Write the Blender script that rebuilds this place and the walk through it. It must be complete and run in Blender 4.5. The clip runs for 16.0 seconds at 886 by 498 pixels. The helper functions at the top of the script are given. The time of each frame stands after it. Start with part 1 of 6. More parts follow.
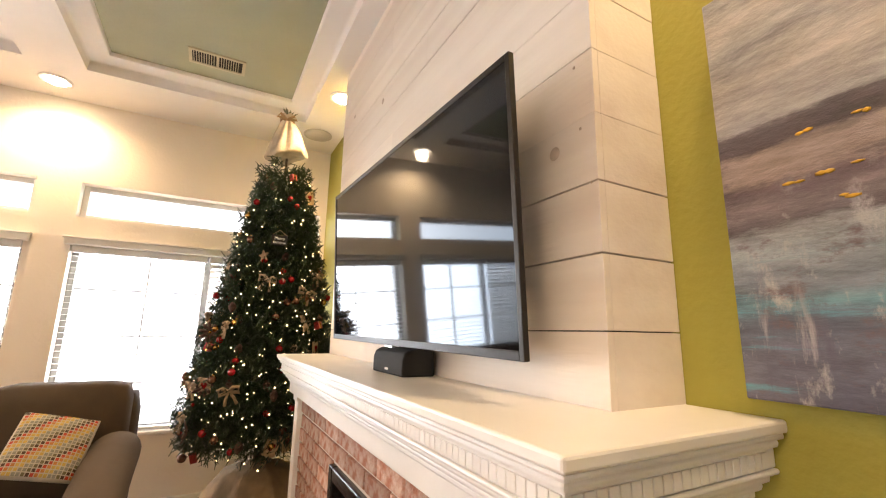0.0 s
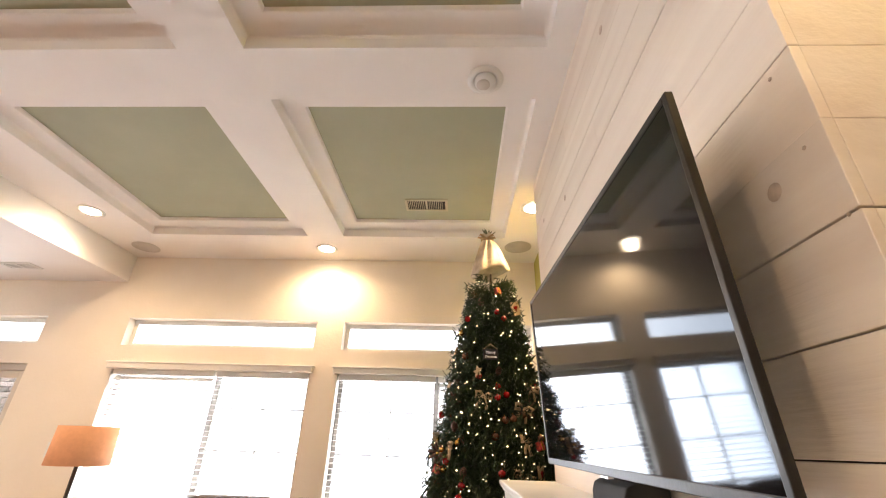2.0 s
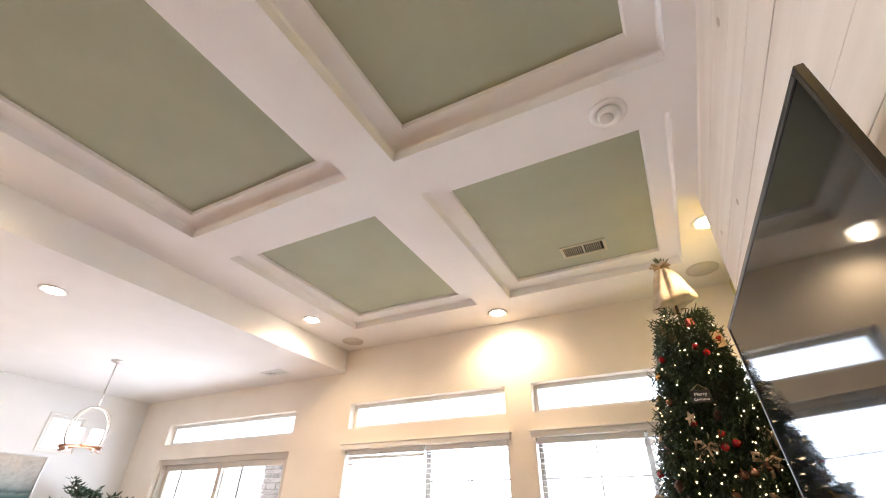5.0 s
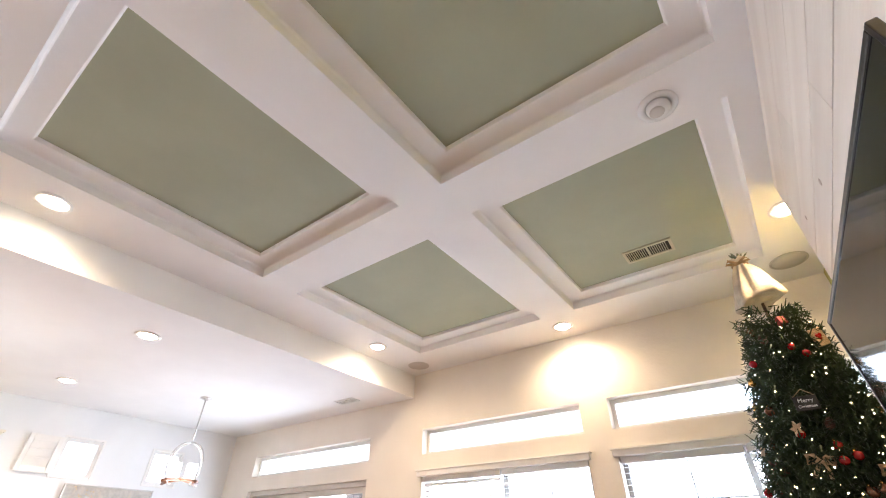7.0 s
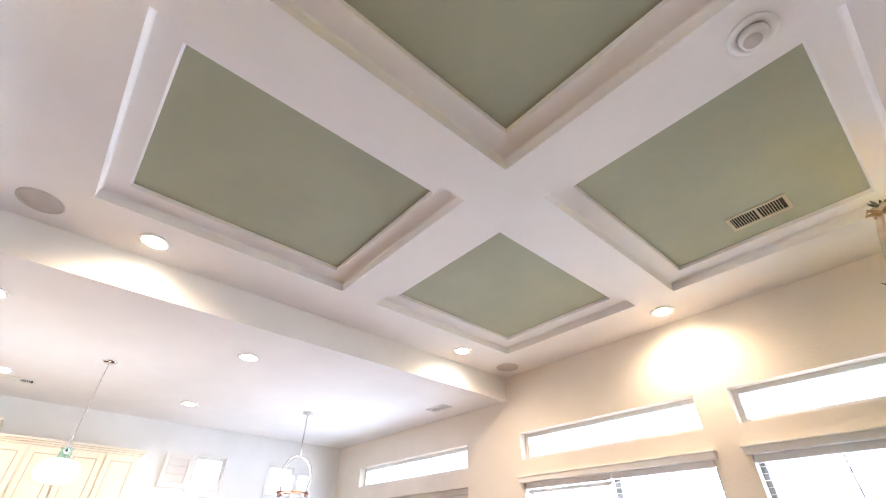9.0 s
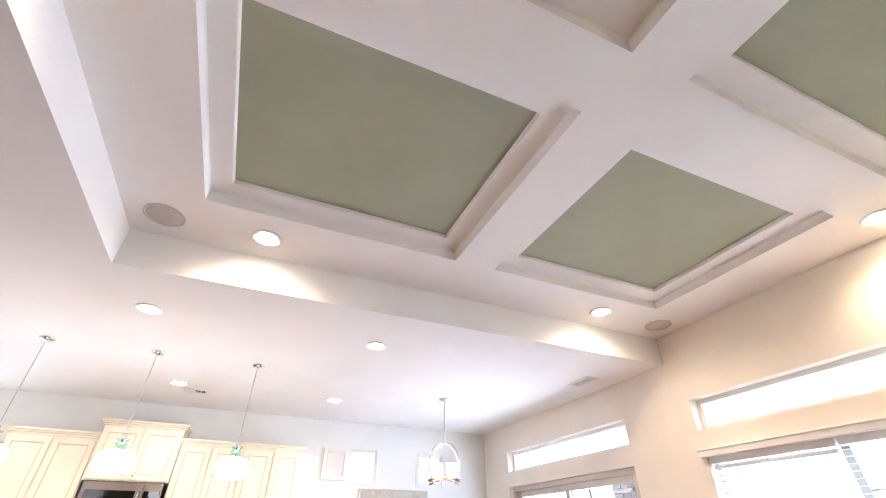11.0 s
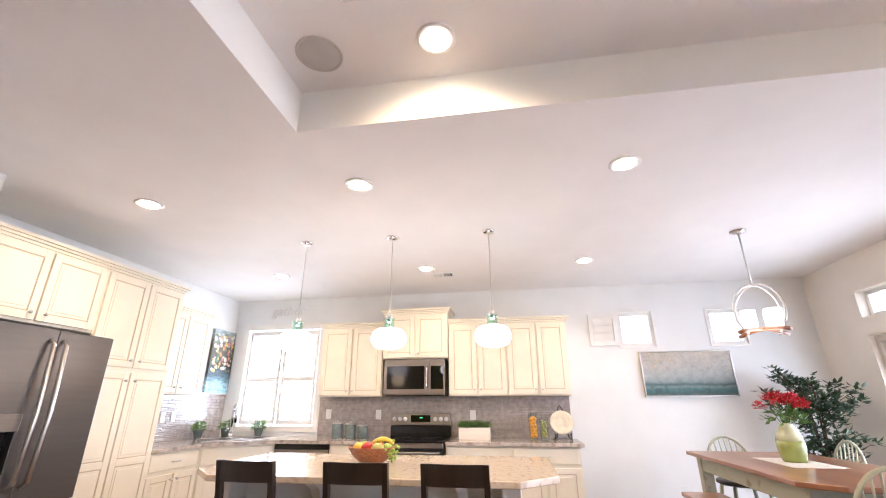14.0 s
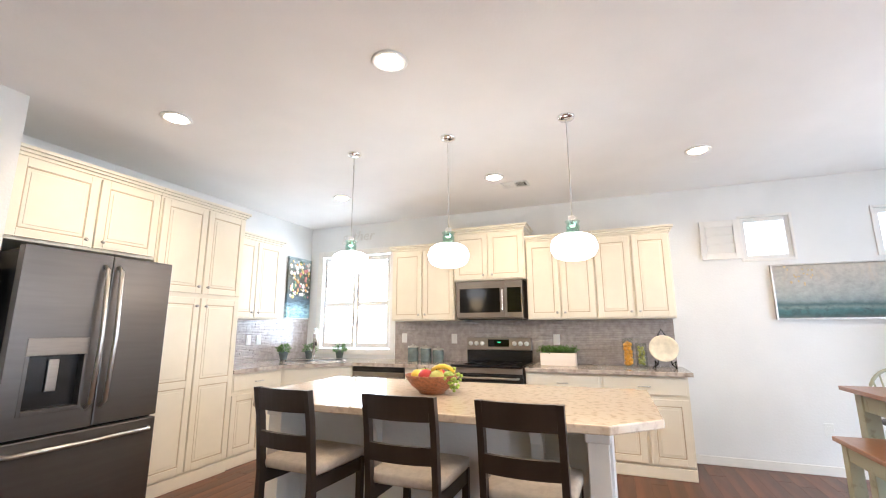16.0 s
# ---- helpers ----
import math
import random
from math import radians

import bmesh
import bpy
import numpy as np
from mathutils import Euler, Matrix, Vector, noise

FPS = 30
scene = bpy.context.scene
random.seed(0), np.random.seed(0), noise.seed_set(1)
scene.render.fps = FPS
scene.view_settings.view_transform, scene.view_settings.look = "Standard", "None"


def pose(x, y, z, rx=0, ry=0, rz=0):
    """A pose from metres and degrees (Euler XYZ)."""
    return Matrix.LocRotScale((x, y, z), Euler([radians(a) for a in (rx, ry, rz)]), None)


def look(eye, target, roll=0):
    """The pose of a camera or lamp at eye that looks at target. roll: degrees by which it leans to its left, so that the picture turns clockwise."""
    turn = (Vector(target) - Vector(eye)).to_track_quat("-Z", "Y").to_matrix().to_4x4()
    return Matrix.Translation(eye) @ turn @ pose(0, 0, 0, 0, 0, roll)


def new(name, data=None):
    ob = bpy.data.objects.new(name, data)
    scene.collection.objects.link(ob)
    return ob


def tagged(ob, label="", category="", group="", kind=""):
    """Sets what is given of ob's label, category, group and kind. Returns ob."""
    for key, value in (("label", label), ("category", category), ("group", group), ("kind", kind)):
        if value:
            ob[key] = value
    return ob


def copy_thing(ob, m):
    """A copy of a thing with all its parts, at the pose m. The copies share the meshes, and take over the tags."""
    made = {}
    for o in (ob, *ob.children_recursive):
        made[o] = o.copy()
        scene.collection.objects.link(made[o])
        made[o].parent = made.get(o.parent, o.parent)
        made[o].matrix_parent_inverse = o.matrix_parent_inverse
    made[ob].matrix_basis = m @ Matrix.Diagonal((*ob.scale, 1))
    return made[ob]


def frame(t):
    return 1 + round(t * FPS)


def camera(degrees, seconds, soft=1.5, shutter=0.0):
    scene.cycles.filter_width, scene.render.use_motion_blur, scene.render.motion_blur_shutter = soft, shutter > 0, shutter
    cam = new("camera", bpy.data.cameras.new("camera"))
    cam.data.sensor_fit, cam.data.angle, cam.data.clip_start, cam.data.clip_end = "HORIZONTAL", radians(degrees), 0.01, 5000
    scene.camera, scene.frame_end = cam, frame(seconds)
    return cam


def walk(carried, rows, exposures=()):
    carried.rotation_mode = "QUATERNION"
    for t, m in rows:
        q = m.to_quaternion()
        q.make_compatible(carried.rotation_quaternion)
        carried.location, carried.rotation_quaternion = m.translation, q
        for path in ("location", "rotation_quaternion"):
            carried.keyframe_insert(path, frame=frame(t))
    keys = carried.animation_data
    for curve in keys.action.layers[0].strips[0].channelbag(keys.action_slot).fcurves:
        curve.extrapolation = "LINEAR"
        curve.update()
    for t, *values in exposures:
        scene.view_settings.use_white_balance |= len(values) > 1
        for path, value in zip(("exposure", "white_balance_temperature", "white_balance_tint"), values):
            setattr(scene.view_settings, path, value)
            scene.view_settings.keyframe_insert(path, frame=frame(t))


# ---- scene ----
cam = camera(92.7, 16.0, 1.1)
# seconds, eye, a point looked at, roll
PATH = [
    (0, (0.298, 0.726, 1.303), (1.235, 2.45, 1.692), 1.0),
    (0.5, (0.352, 0.756, 1.315), (1.118, 2.526, 1.843), 1.3),
    (1, (0.378, 0.797, 1.312), (0.897, 2.62, 1.952), 1.3),
    (1.5, (0.404, 0.81, 1.308), (0.602, 2.653, 2.061), 1.9),
    (2, (0.436, 0.797, 1.313), (0.358, 2.605, 2.164), 1.8),
    (2.5, (0.45, 0.765, 1.289), (0.195, 2.524, 2.207), 1.5),
    (3, (0.463, 0.751, 1.28), (0.074, 2.459, 2.244), 1.4),
    (3.5, (0.477, 0.753, 1.282), (-0.039, 2.41, 2.275), 1.4),
    (4, (0.48, 0.734, 1.274), (-0.147, 2.333, 2.299), 1.2),
    (6.5, (0.497, 0.748, 1.265), (-0.437, 2.1, 2.406), 0.4),
    (7, (0.491, 0.752, 1.266), (-0.49, 2.056, 2.422), 0.4),
    (7.5, (0.496, 0.767, 1.265), (-0.535, 2.021, 2.432), 0.5),
    (8, (0.487, 0.787, 1.283), (-0.605, 1.988, 2.452), 0.6),
    (8.5, (0.461, 0.826, 1.292), (-0.704, 1.958, 2.458), 0.7),
    (11, (-0.001, 1.06, 1.319), (-1.518, 1.714, 2.447), 0.3),
    (11.5, (-0.137, 1.125, 1.33), (-1.755, 1.641, 2.387), 0.1),
    (12, (-0.29, 1.207, 1.308), (-1.995, 1.565, 2.291), 0.0),
    (12.5, (-0.458, 1.231, 1.302), (-2.23, 1.426, 2.208), -0.0),
    (13, (-0.656, 1.227, 1.296), (-2.475, 1.251, 2.126), -0.1),
    (13.5, (-0.841, 1.202, 1.294), (-2.684, 1.044, 2.053), -0.2),
    (14, (-1.042, 1.181, 1.289), (-2.894, 0.875, 1.978), -0.2),
    (14.5, (-1.229, 1.192, 1.295), (-3.089, 0.785, 1.909), -0.2),
    (15, (-1.401, 1.207, 1.298), (-3.27, 0.72, 1.817), -0.2),
    (15.5, (-1.564, 1.212, 1.29), (-3.423, 0.616, 1.726), -0.3),
    (16, (-1.696, 1.208, 1.287), (-3.526, 0.49, 1.657), -0.2),
]
walk(cam, [(t, look(eye, aim, roll)) for t, eye, aim, roll in PATH],
     [(0.0, 1.15, 6600, 15), (2.0, 1.05, 6450, 16), (4.0, 1.03, 6150, 15), (8.0, 1.11, 5450, 13), (11.0, 1.11, 5400, 14), (13.5, 0.95, 5600, 17), (14.5, 0.86, 5700, 17), (15.5, 0.81, 5600, 12), (16.0, 0.81, 5550, 10)])

# ---- world, sun, windows' light, lamps ----
SKY = bpy.data.worlds.new("sky")
scene.world = SKY
SKY.use_nodes = True
wn = SKY.node_tree.nodes
sky = wn.new("ShaderNodeTexSky")
sky.sky_type, sky.sun_disc, sky.sun_elevation, sky.sun_rotation = "NISHITA", False, radians(38), radians(200)
SKY.node_tree.links.new(sky.outputs[0], wn["Background"].inputs[0])
wn["Background"].inputs[1].default_value = 0.15


def lamp(name, kind, m, power, colour, **settings):
    data = bpy.data.lights.new(name, kind)
    data.energy, data.color = power, colour
    for key, value in settings.items():
        if key == "size":
            if kind == "AREA":
                data.shape, data.size, data.size_y = "RECTANGLE", value[0], value[1]
            else:
                data.shadow_soft_size = value
        elif key == "cone":
            data.spot_size, data.spot_blend = radians(value), 0.75
    ob = new(name, data)
    ob.matrix_world = m
    return ob


lamp("sun", "SUN", pose(0, 0, 10, 52, 0, 200), 2.0, (1, 0.95, 0.88)).data.angle = radians(3)
DAY = (0.86, 0.93, 1.0)
NORTH = 4.70
WARM = (1.0, 0.69, 0.38)
for wx, wz, w, h, p, lift in ((-1.83, 1.25, 1.75, 1.3, 40, 0.6), (0.23, 1.25, 1.7, 1.3, 32, 0.6), (-4.78, 1.0, 2.2, 1.75, 35, -1.3)):
    lamp("window_light", "AREA", look((wx, NORTH + 0.17, wz), (wx, 0, wz + lift)), p, DAY, size=(w, h))
lamp("window_light", "AREA", look((-6.84, -2.05, 1.65), (0, -2.05, 1.65)), 32, DAY, size=(1.05, 1.25))
TRAY, LOW, PANEL = 3.01, 2.74, 3.12
# the last tray light is unseen, added by symmetry to brighten the fireplace boards
TRAY_LIGHTS = ((-2.64, 0.885), (-2.62, 3.745), (-0.83, 4.425), (1.0, 3.63), (1.0, 0.885), (-0.83, 0.27))
LOW_LIGHTS = ((-3.56, -1.52), (-3.545, 0.17), (-3.565, 1.95), (-5.54, -1.52), (-5.54, 0.24), (-5.55, 1.975))
for x, y in TRAY_LIGHTS:
    lamp("downlight_lamp", "SPOT", pose(x, y, TRAY - 0.05), 30, WARM, size=0.05, cone=165)
for x, y in LOW_LIGHTS:
    lamp("downlight_lamp", "SPOT", pose(x, y, LOW - 0.05), 23, WARM, size=0.05, cone=165)

# ---- materials ----


def mat(name, c, rough=0.5, metal=0.0, var=0.06, scale=6.0, bump=0.05, fine=90.0, emit=0.0, coat=0.0, stretch=(1, 1, 1), c2=None, spread=(0.35, 0.65), perobject=0.0, rvar=0.1):
    m = bpy.data.materials.new(name)
    m.use_nodes = True
    nt = m.node_tree
    n, l = nt.nodes, nt.links
    b = n["Principled BSDF"]
    tc, mp = n.new("ShaderNodeTexCoord"), n.new("ShaderNodeMapping")
    mp.inputs["Scale"].default_value = stretch
    l.new(tc.outputs["Object"], mp.inputs[0])
    big, small = n.new("ShaderNodeTexNoise"), n.new("ShaderNodeTexNoise")
    big.inputs["Scale"].default_value, big.inputs["Detail"].default_value = scale, 5
    small.inputs["Scale"].default_value, small.inputs["Detail"].default_value = fine, 3
    l.new(mp.outputs[0], big.inputs[0]), l.new(mp.outputs[0], small.inputs[0])
    ramp = n.new("ShaderNodeValToRGB")
    lo = tuple(v * (1 - var) for v in c) if c2 is None else c2
    hi = tuple(min(1, v * (1 + var)) for v in c) if c2 is None else c
    ramp.color_ramp.elements[0].position, ramp.color_ramp.elements[1].position = spread
    ramp.color_ramp.elements[0].color, ramp.color_ramp.elements[1].color = (*lo, 1), (*hi, 1)
    l.new(big.outputs[0], ramp.inputs[0])
    out = ramp.outputs[0]
    if perobject:
        oi, hs, mr = n.new("ShaderNodeObjectInfo"), n.new("ShaderNodeHueSaturation"), n.new("ShaderNodeMapRange")
        mr.inputs[3].default_value, mr.inputs[4].default_value = 1 - perobject, 1 + perobject
        l.new(oi.outputs["Random"], mr.inputs[0]), l.new(mr.outputs[0], hs.inputs["Value"]), l.new(out, hs.inputs["Color"])
        out = hs.outputs[0]
    l.new(out, b.inputs["Base Color"])
    rr = n.new("ShaderNodeMapRange")
    rr.inputs[3].default_value, rr.inputs[4].default_value = max(0.02, rough - rvar * rough), min(1, rough + rvar * rough)
    l.new(small.outputs[0], rr.inputs[0]), l.new(rr.outputs[0], b.inputs["Roughness"])
    b.inputs["Metallic"].default_value = metal
    b.inputs["Coat Weight"].default_value = coat
    if bump:
        bp = n.new("ShaderNodeBump")
        bp.inputs["Strength"].default_value, bp.inputs["Distance"].default_value = bump, 0.01
        l.new(small.outputs[0], bp.inputs["Height"]), l.new(bp.outputs[0], b.inputs["Normal"])
    if emit:
        b.inputs["Emission Color"].default_value, b.inputs["Emission Strength"].default_value = (*c, 1), emit
    return m


def glass(name, c=(1, 1, 1), rough=0.0, thin=True):
    m = bpy.data.materials.new(name)
    m.use_nodes = True
    n, l = m.node_tree.nodes, m.node_tree.links
    out = n["Material Output"]
    tr, gl, mix, fr = n.new("ShaderNodeBsdfTransparent"), n.new("ShaderNodeBsdfGlossy"), n.new("ShaderNodeMixShader"), n.new("ShaderNodeLayerWeight")
    pw, sc = n.new("ShaderNodeMath"), n.new("ShaderNodeMath")
    tr.inputs[0].default_value = (*c, 1)
    gl.inputs["Roughness"].default_value = rough
    pw.operation, sc.operation = "POWER", "MULTIPLY_ADD"
    pw.inputs[1].default_value, sc.inputs[1].default_value, sc.inputs[2].default_value = 4.0, 0.5, 0.03
    l.new(fr.outputs["Facing"], pw.inputs[0]), l.new(pw.outputs[0], sc.inputs[0]), l.new(sc.outputs[0], mix.inputs[0])
    l.new(tr.outputs[0], mix.inputs[1]), l.new(gl.outputs[0], mix.inputs[2])
    l.new(mix.outputs[0], out.inputs[0])
    return m


WALL = mat("cream wall paint", (0.82, 0.755, 0.665), 0.75, var=0.03, scale=2, bump=0.18, fine=55)
KWALL = mat("white wall paint", (0.81, 0.81, 0.8), 0.75, var=0.03, scale=2, bump=0.15, fine=55)
OLIVE = mat("olive green wall paint", (0.36, 0.33, 0.055), 0.7, var=0.06, scale=2, bump=0.25, fine=50)
CEIL = mat("white ceiling paint", (0.87, 0.855, 0.835), 0.8, var=0.02, scale=2, bump=0.1, fine=60)
SAGE = mat("sage green ceiling paint", (0.385, 0.405, 0.29), 0.7, var=0.05, scale=2, bump=0.1, fine=60)
TRIM = mat("white trim enamel", (0.83, 0.81, 0.77), 0.35, var=0.03, scale=4, bump=0.03)
SHIP = mat("whitewashed pine board", (0.84, 0.77, 0.69), 0.6, var=0.1, scale=5, bump=0.12, fine=70, stretch=(1, 0.12, 1.6), c2=(0.7, 0.61, 0.53), spread=(0.25, 0.6), perobject=0.06)
KNOT = mat("pale pine knot", (0.5, 0.4, 0.32), 0.6, var=0.2, scale=30)
# tan frame colour made darker: the backlit shade is put into the colour
SASH = mat("taupe sash darkened as if backlit", (0.24, 0.22, 0.2), 0.45, var=0.05)
SCREEN = mat("glossy television screen", (0.004, 0.004, 0.005), 0.05, var=0.02, bump=0.0)
SCREEN.node_tree.nodes["Principled BSDF"].inputs["Specular Tint"].default_value = (0.66, 0.82, 1.0, 1)
HANDLE = mat("bright brushed steel handle", (0.58, 0.56, 0.53), 0.3, 1.0, var=0.05, scale=20)
VINYL = mat("white vinyl frame", (0.8, 0.79, 0.76), 0.4, var=0.02)
TAN = mat("tan metal door frame", (0.58, 0.53, 0.47), 0.45, var=0.04)
BLIND = mat("white blind slat", (0.82, 0.8, 0.76), 0.5, var=0.02)
PANE = glass("clear window glass", (0.97, 0.98, 0.98))
FLOOR = mat("dark red brown wood plank", (0.15, 0.055, 0.022), 0.36, var=0.2, scale=6, bump=0.08, fine=60, stretch=(0.12, 1.5, 1), c2=(0.07, 0.024, 0.01), perobject=0.2, coat=0.05)
CREAM = mat("antique cream cabinet paint", (0.83, 0.775, 0.65), 0.42, var=0.03, scale=4, bump=0.03)
GLAZE = mat("brown glaze in cabinet joints", (0.58, 0.47, 0.33), 0.55, var=0.1)
NICKEL = mat("brushed nickel", (0.62, 0.6, 0.57), 0.28, 1.0, var=0.05, scale=20)
CHROME = mat("polished chrome", (0.8, 0.8, 0.8), 0.08, 1.0, var=0.02)
SLATE = mat("slate grey steel", (0.135, 0.124, 0.118), 0.36, 0.85, var=0.04, scale=3, bump=0.02, stretch=(1, 1, 12))
STEEL = mat("stainless steel", (0.36, 0.32, 0.28), 0.34, 1.0, var=0.05, scale=8, stretch=(1, 1, 10), bump=0.02)
BLACK = mat("black enamel", (0.012, 0.012, 0.013), 0.25, var=0.1)
BGLASS = mat("black screen glass", (0.004, 0.004, 0.005), 0.04, var=0.02, bump=0.0, coat=0.15)
BEZEL = mat("dark bronze bezel", (0.03, 0.027, 0.025), 0.4, 0.5, var=0.05)
CLOTH = mat("black speaker cloth", (0.012, 0.012, 0.012), 0.8, var=0.2, bump=0.3, fine=500)
WHITE = mat("white plastic", (0.8, 0.8, 0.78), 0.4, var=0.02)
GRILLE = mat("off white speaker grille", (0.6, 0.57, 0.53), 0.7, var=0.03, bump=0.3, fine=400)
VENTW = mat("cream vent metal", (0.52, 0.48, 0.33), 0.5, var=0.03)
# near-black fill: the shade in gaps and openings is put into the colour
DARK = mat("dark gap shade", (0.02, 0.018, 0.015), 0.8)
BULB = mat("lit lamp lens", (1.0, 0.8, 0.52), 0.4, emit=26.0, var=0.0, bump=0)
MILK = mat("lit frosted white glass", (1.0, 0.93, 0.82), 0.3, emit=3.2, var=0.0, bump=0.1, fine=30)
CAPIZ = mat("lit capiz shade", (1.0, 0.95, 0.88), 0.3, emit=4.5, var=0.0, bump=0.0)
TEAL = glass("pale teal glass", (0.84, 0.95, 0.91), 0.05)
CLEAR = glass("clear glass", (0.95, 0.97, 0.96), 0.02)
BRICK = mat("mottled red brick", (0.36, 0.15, 0.09), 0.9, var=0.3, scale=30, bump=0.8, fine=80, c2=(0.5, 0.37, 0.3), spread=(0.34, 0.6), perobject=0.3)
MORTAR = mat("pale mortar", (0.62, 0.55, 0.48), 0.95, var=0.1, bump=0.5)
GRANITE = mat("cream speckled granite", (0.68, 0.58, 0.46), 0.12, var=0.1, scale=26, bump=0.0, c2=(0.5, 0.4, 0.31), spread=(0.3, 0.5), coat=0.3)
GRANITE2 = mat("grey beige granite", (0.56, 0.5, 0.44), 0.15, var=0.1, scale=16, bump=0.0, c2=(0.3, 0.25, 0.21), spread=(0.33, 0.55), coat=0.3)
ESPRESSO = mat("espresso stained wood", (0.025, 0.017, 0.013), 0.4, var=0.25, scale=8, stretch=(1, 1, 0.15), bump=0.06)
LINEN = mat("beige linen seat", (0.5, 0.44, 0.38), 0.95, var=0.08, scale=30, bump=0.4, fine=500)
OAK = mat("honey brown wood", (0.3, 0.13, 0.055), 0.3, var=0.25, scale=6, stretch=(0.12, 1.6, 1), bump=0.05, c2=(0.19, 0.075, 0.03), coat=0.3)
SAGEWOOD = mat("distressed sage painted wood", (0.36, 0.36, 0.26), 0.55, var=0.15, scale=14, bump=0.1, c2=(0.2, 0.18, 0.12), spread=(0.25, 0.42))
SOFA = mat("brown suede", (0.058, 0.037, 0.018), 0.9, var=0.14, scale=7, bump=0.2, fine=300)
# paler copy of the sofa suede, for the arms
SUEDE2 = mat("paler brown suede", (0.088, 0.062, 0.038), 0.85, var=0.15, scale=6, bump=0.2, fine=300)
BURLAP = mat("tan burlap", (0.4, 0.27, 0.15), 0.95, var=0.2, scale=9, bump=0.8, fine=260)
ANGEL = mat("cream satin", (0.52, 0.44, 0.33), 0.8, var=0.16, scale=12, bump=0.3, fine=60)
NEEDLE = mat("dark fir needles", (0.036, 0.06, 0.02), 0.6, var=0.4, scale=14, bump=0, c2=(0.014, 0.026, 0.01))
BARK = mat("brown bark", (0.09, 0.06, 0.04), 0.9, var=0.3, scale=30, bump=0.6)
RED = mat("red bauble", (0.28, 0.012, 0.015), 0.18, var=0.1, coat=0.4)
GOLD = mat("gold bauble", (0.6, 0.36, 0.1), 0.2, 0.9, var=0.1)
BRONZE = mat("bronze bauble", (0.2, 0.1, 0.06), 0.25, 0.6, var=0.1)
TARTAN = mat("red plaid ribbon", (0.3, 0.03, 0.025), 0.7, var=0.4, scale=80)
FAIRY = mat("warm fairy light", (1.0, 0.7, 0.34), 0.4, emit=6.5, var=0, bump=0)
LEAF = mat("glossy green leaf", (0.035, 0.075, 0.03), 0.4, var=0.4, scale=10, bump=0.0, c2=(0.015, 0.035, 0.015))
LEAF2 = mat("bright green leaf", (0.09, 0.2, 0.03), 0.5, var=0.4, scale=30, bump=0.0)
PETAL = mat("red petal", (0.5, 0.01, 0.02), 0.5, var=0.3, scale=60)
STONE = mat("stacked ledge stone", (0.25, 0.215, 0.195), 0.9, var=0.3, scale=12, bump=0.5, perobject=0.35)
CONCRETE = mat("pale concrete", (0.6, 0.58, 0.55), 0.9, var=0.08, scale=3, bump=0.3)
STUCCO = mat("white stucco", (0.8, 0.79, 0.76), 0.9, var=0.04, scale=3, bump=0.4)
CERAMIC = mat("grey blue glazed ceramic", (0.13, 0.165, 0.16), 0.25, var=0.15, scale=20)
SHADE = mat("lit tan fabric lamp shade", (0.6, 0.28, 0.13), 0.9, emit=0.2, var=0.04, scale=40)

GLOW = bpy.data.materials.new("bright hazy daylight")
GLOW.use_nodes = True
GLOW.cycles.emission_sampling = "NONE"
glow = GLOW.node_tree.nodes.new("ShaderNodeEmission")
glow.inputs[0].default_value, glow.inputs[1].default_value = (0.93, 0.97, 1.0, 1), 4.5
GLOW.node_tree.links.new(glow.outputs[0], GLOW.node_tree.nodes["Material Output"].inputs[0])
SMOKED = mat("smoked oven window glass", (0.01, 0.009, 0.008), 0.1, var=0.1, bump=0.0)
SMOKED.node_tree.nodes["Principled BSDF"].inputs["Specular IOR Level"].default_value = 0.22
DSTEEL = mat("dark stainless steel", (0.22, 0.19, 0.165), 0.36, 1.0, var=0.05, scale=8, stretch=(1, 1, 10), bump=0.02)
CHALK = mat("black chalkboard", (0.03, 0.03, 0.032), 0.8, var=0.3, scale=20)
DRIED = mat("dark dried flower", (0.09, 0.05, 0.035), 0.85, var=0.4, scale=30)
SPRIG = mat("dusty green sprig", (0.14, 0.15, 0.1), 0.8, var=0.3, scale=30)

# ---- mesh helpers ----


def box(bm, x0, x1, y0, y1, z0, z1, bevel=0.0, turn=0.0):
    r = bmesh.ops.create_cube(bm, size=1)
    c = Vector(((x0 + x1) / 2, (y0 + y1) / 2, (z0 + z1) / 2))
    m = Matrix.Translation(c) @ Matrix.Rotation(radians(turn), 4, "Z") @ Matrix.Diagonal((abs(x1 - x0), abs(y1 - y0), abs(z1 - z0), 1))
    bmesh.ops.transform(bm, matrix=m, verts=r["verts"])
    if bevel:
        es = list({e for v in r["verts"] for e in v.link_edges})
        bmesh.ops.bevel(bm, geom=es, offset=bevel, segments=2, affect="EDGES", profile=0.5)
    return bm


def lathe(bm, profile, x=0, y=0, z=0, seg=24, squash=1.0):
    rings = []
    for r, h in profile:
        rings.append([bm.verts.new((x + r * math.cos(2 * math.pi * i / seg), y + squash * r * math.sin(2 * math.pi * i / seg), z + h)) for i in range(seg)])
    for a, b in zip(rings, rings[1:]):
        for i in range(seg):
            f = bm.faces.new((a[i], a[(i + 1) % seg], b[(i + 1) % seg], b[i]))
            f.smooth = True
    bm.faces.new(list(reversed(rings[0]))), bm.faces.new(rings[-1])
    return bm


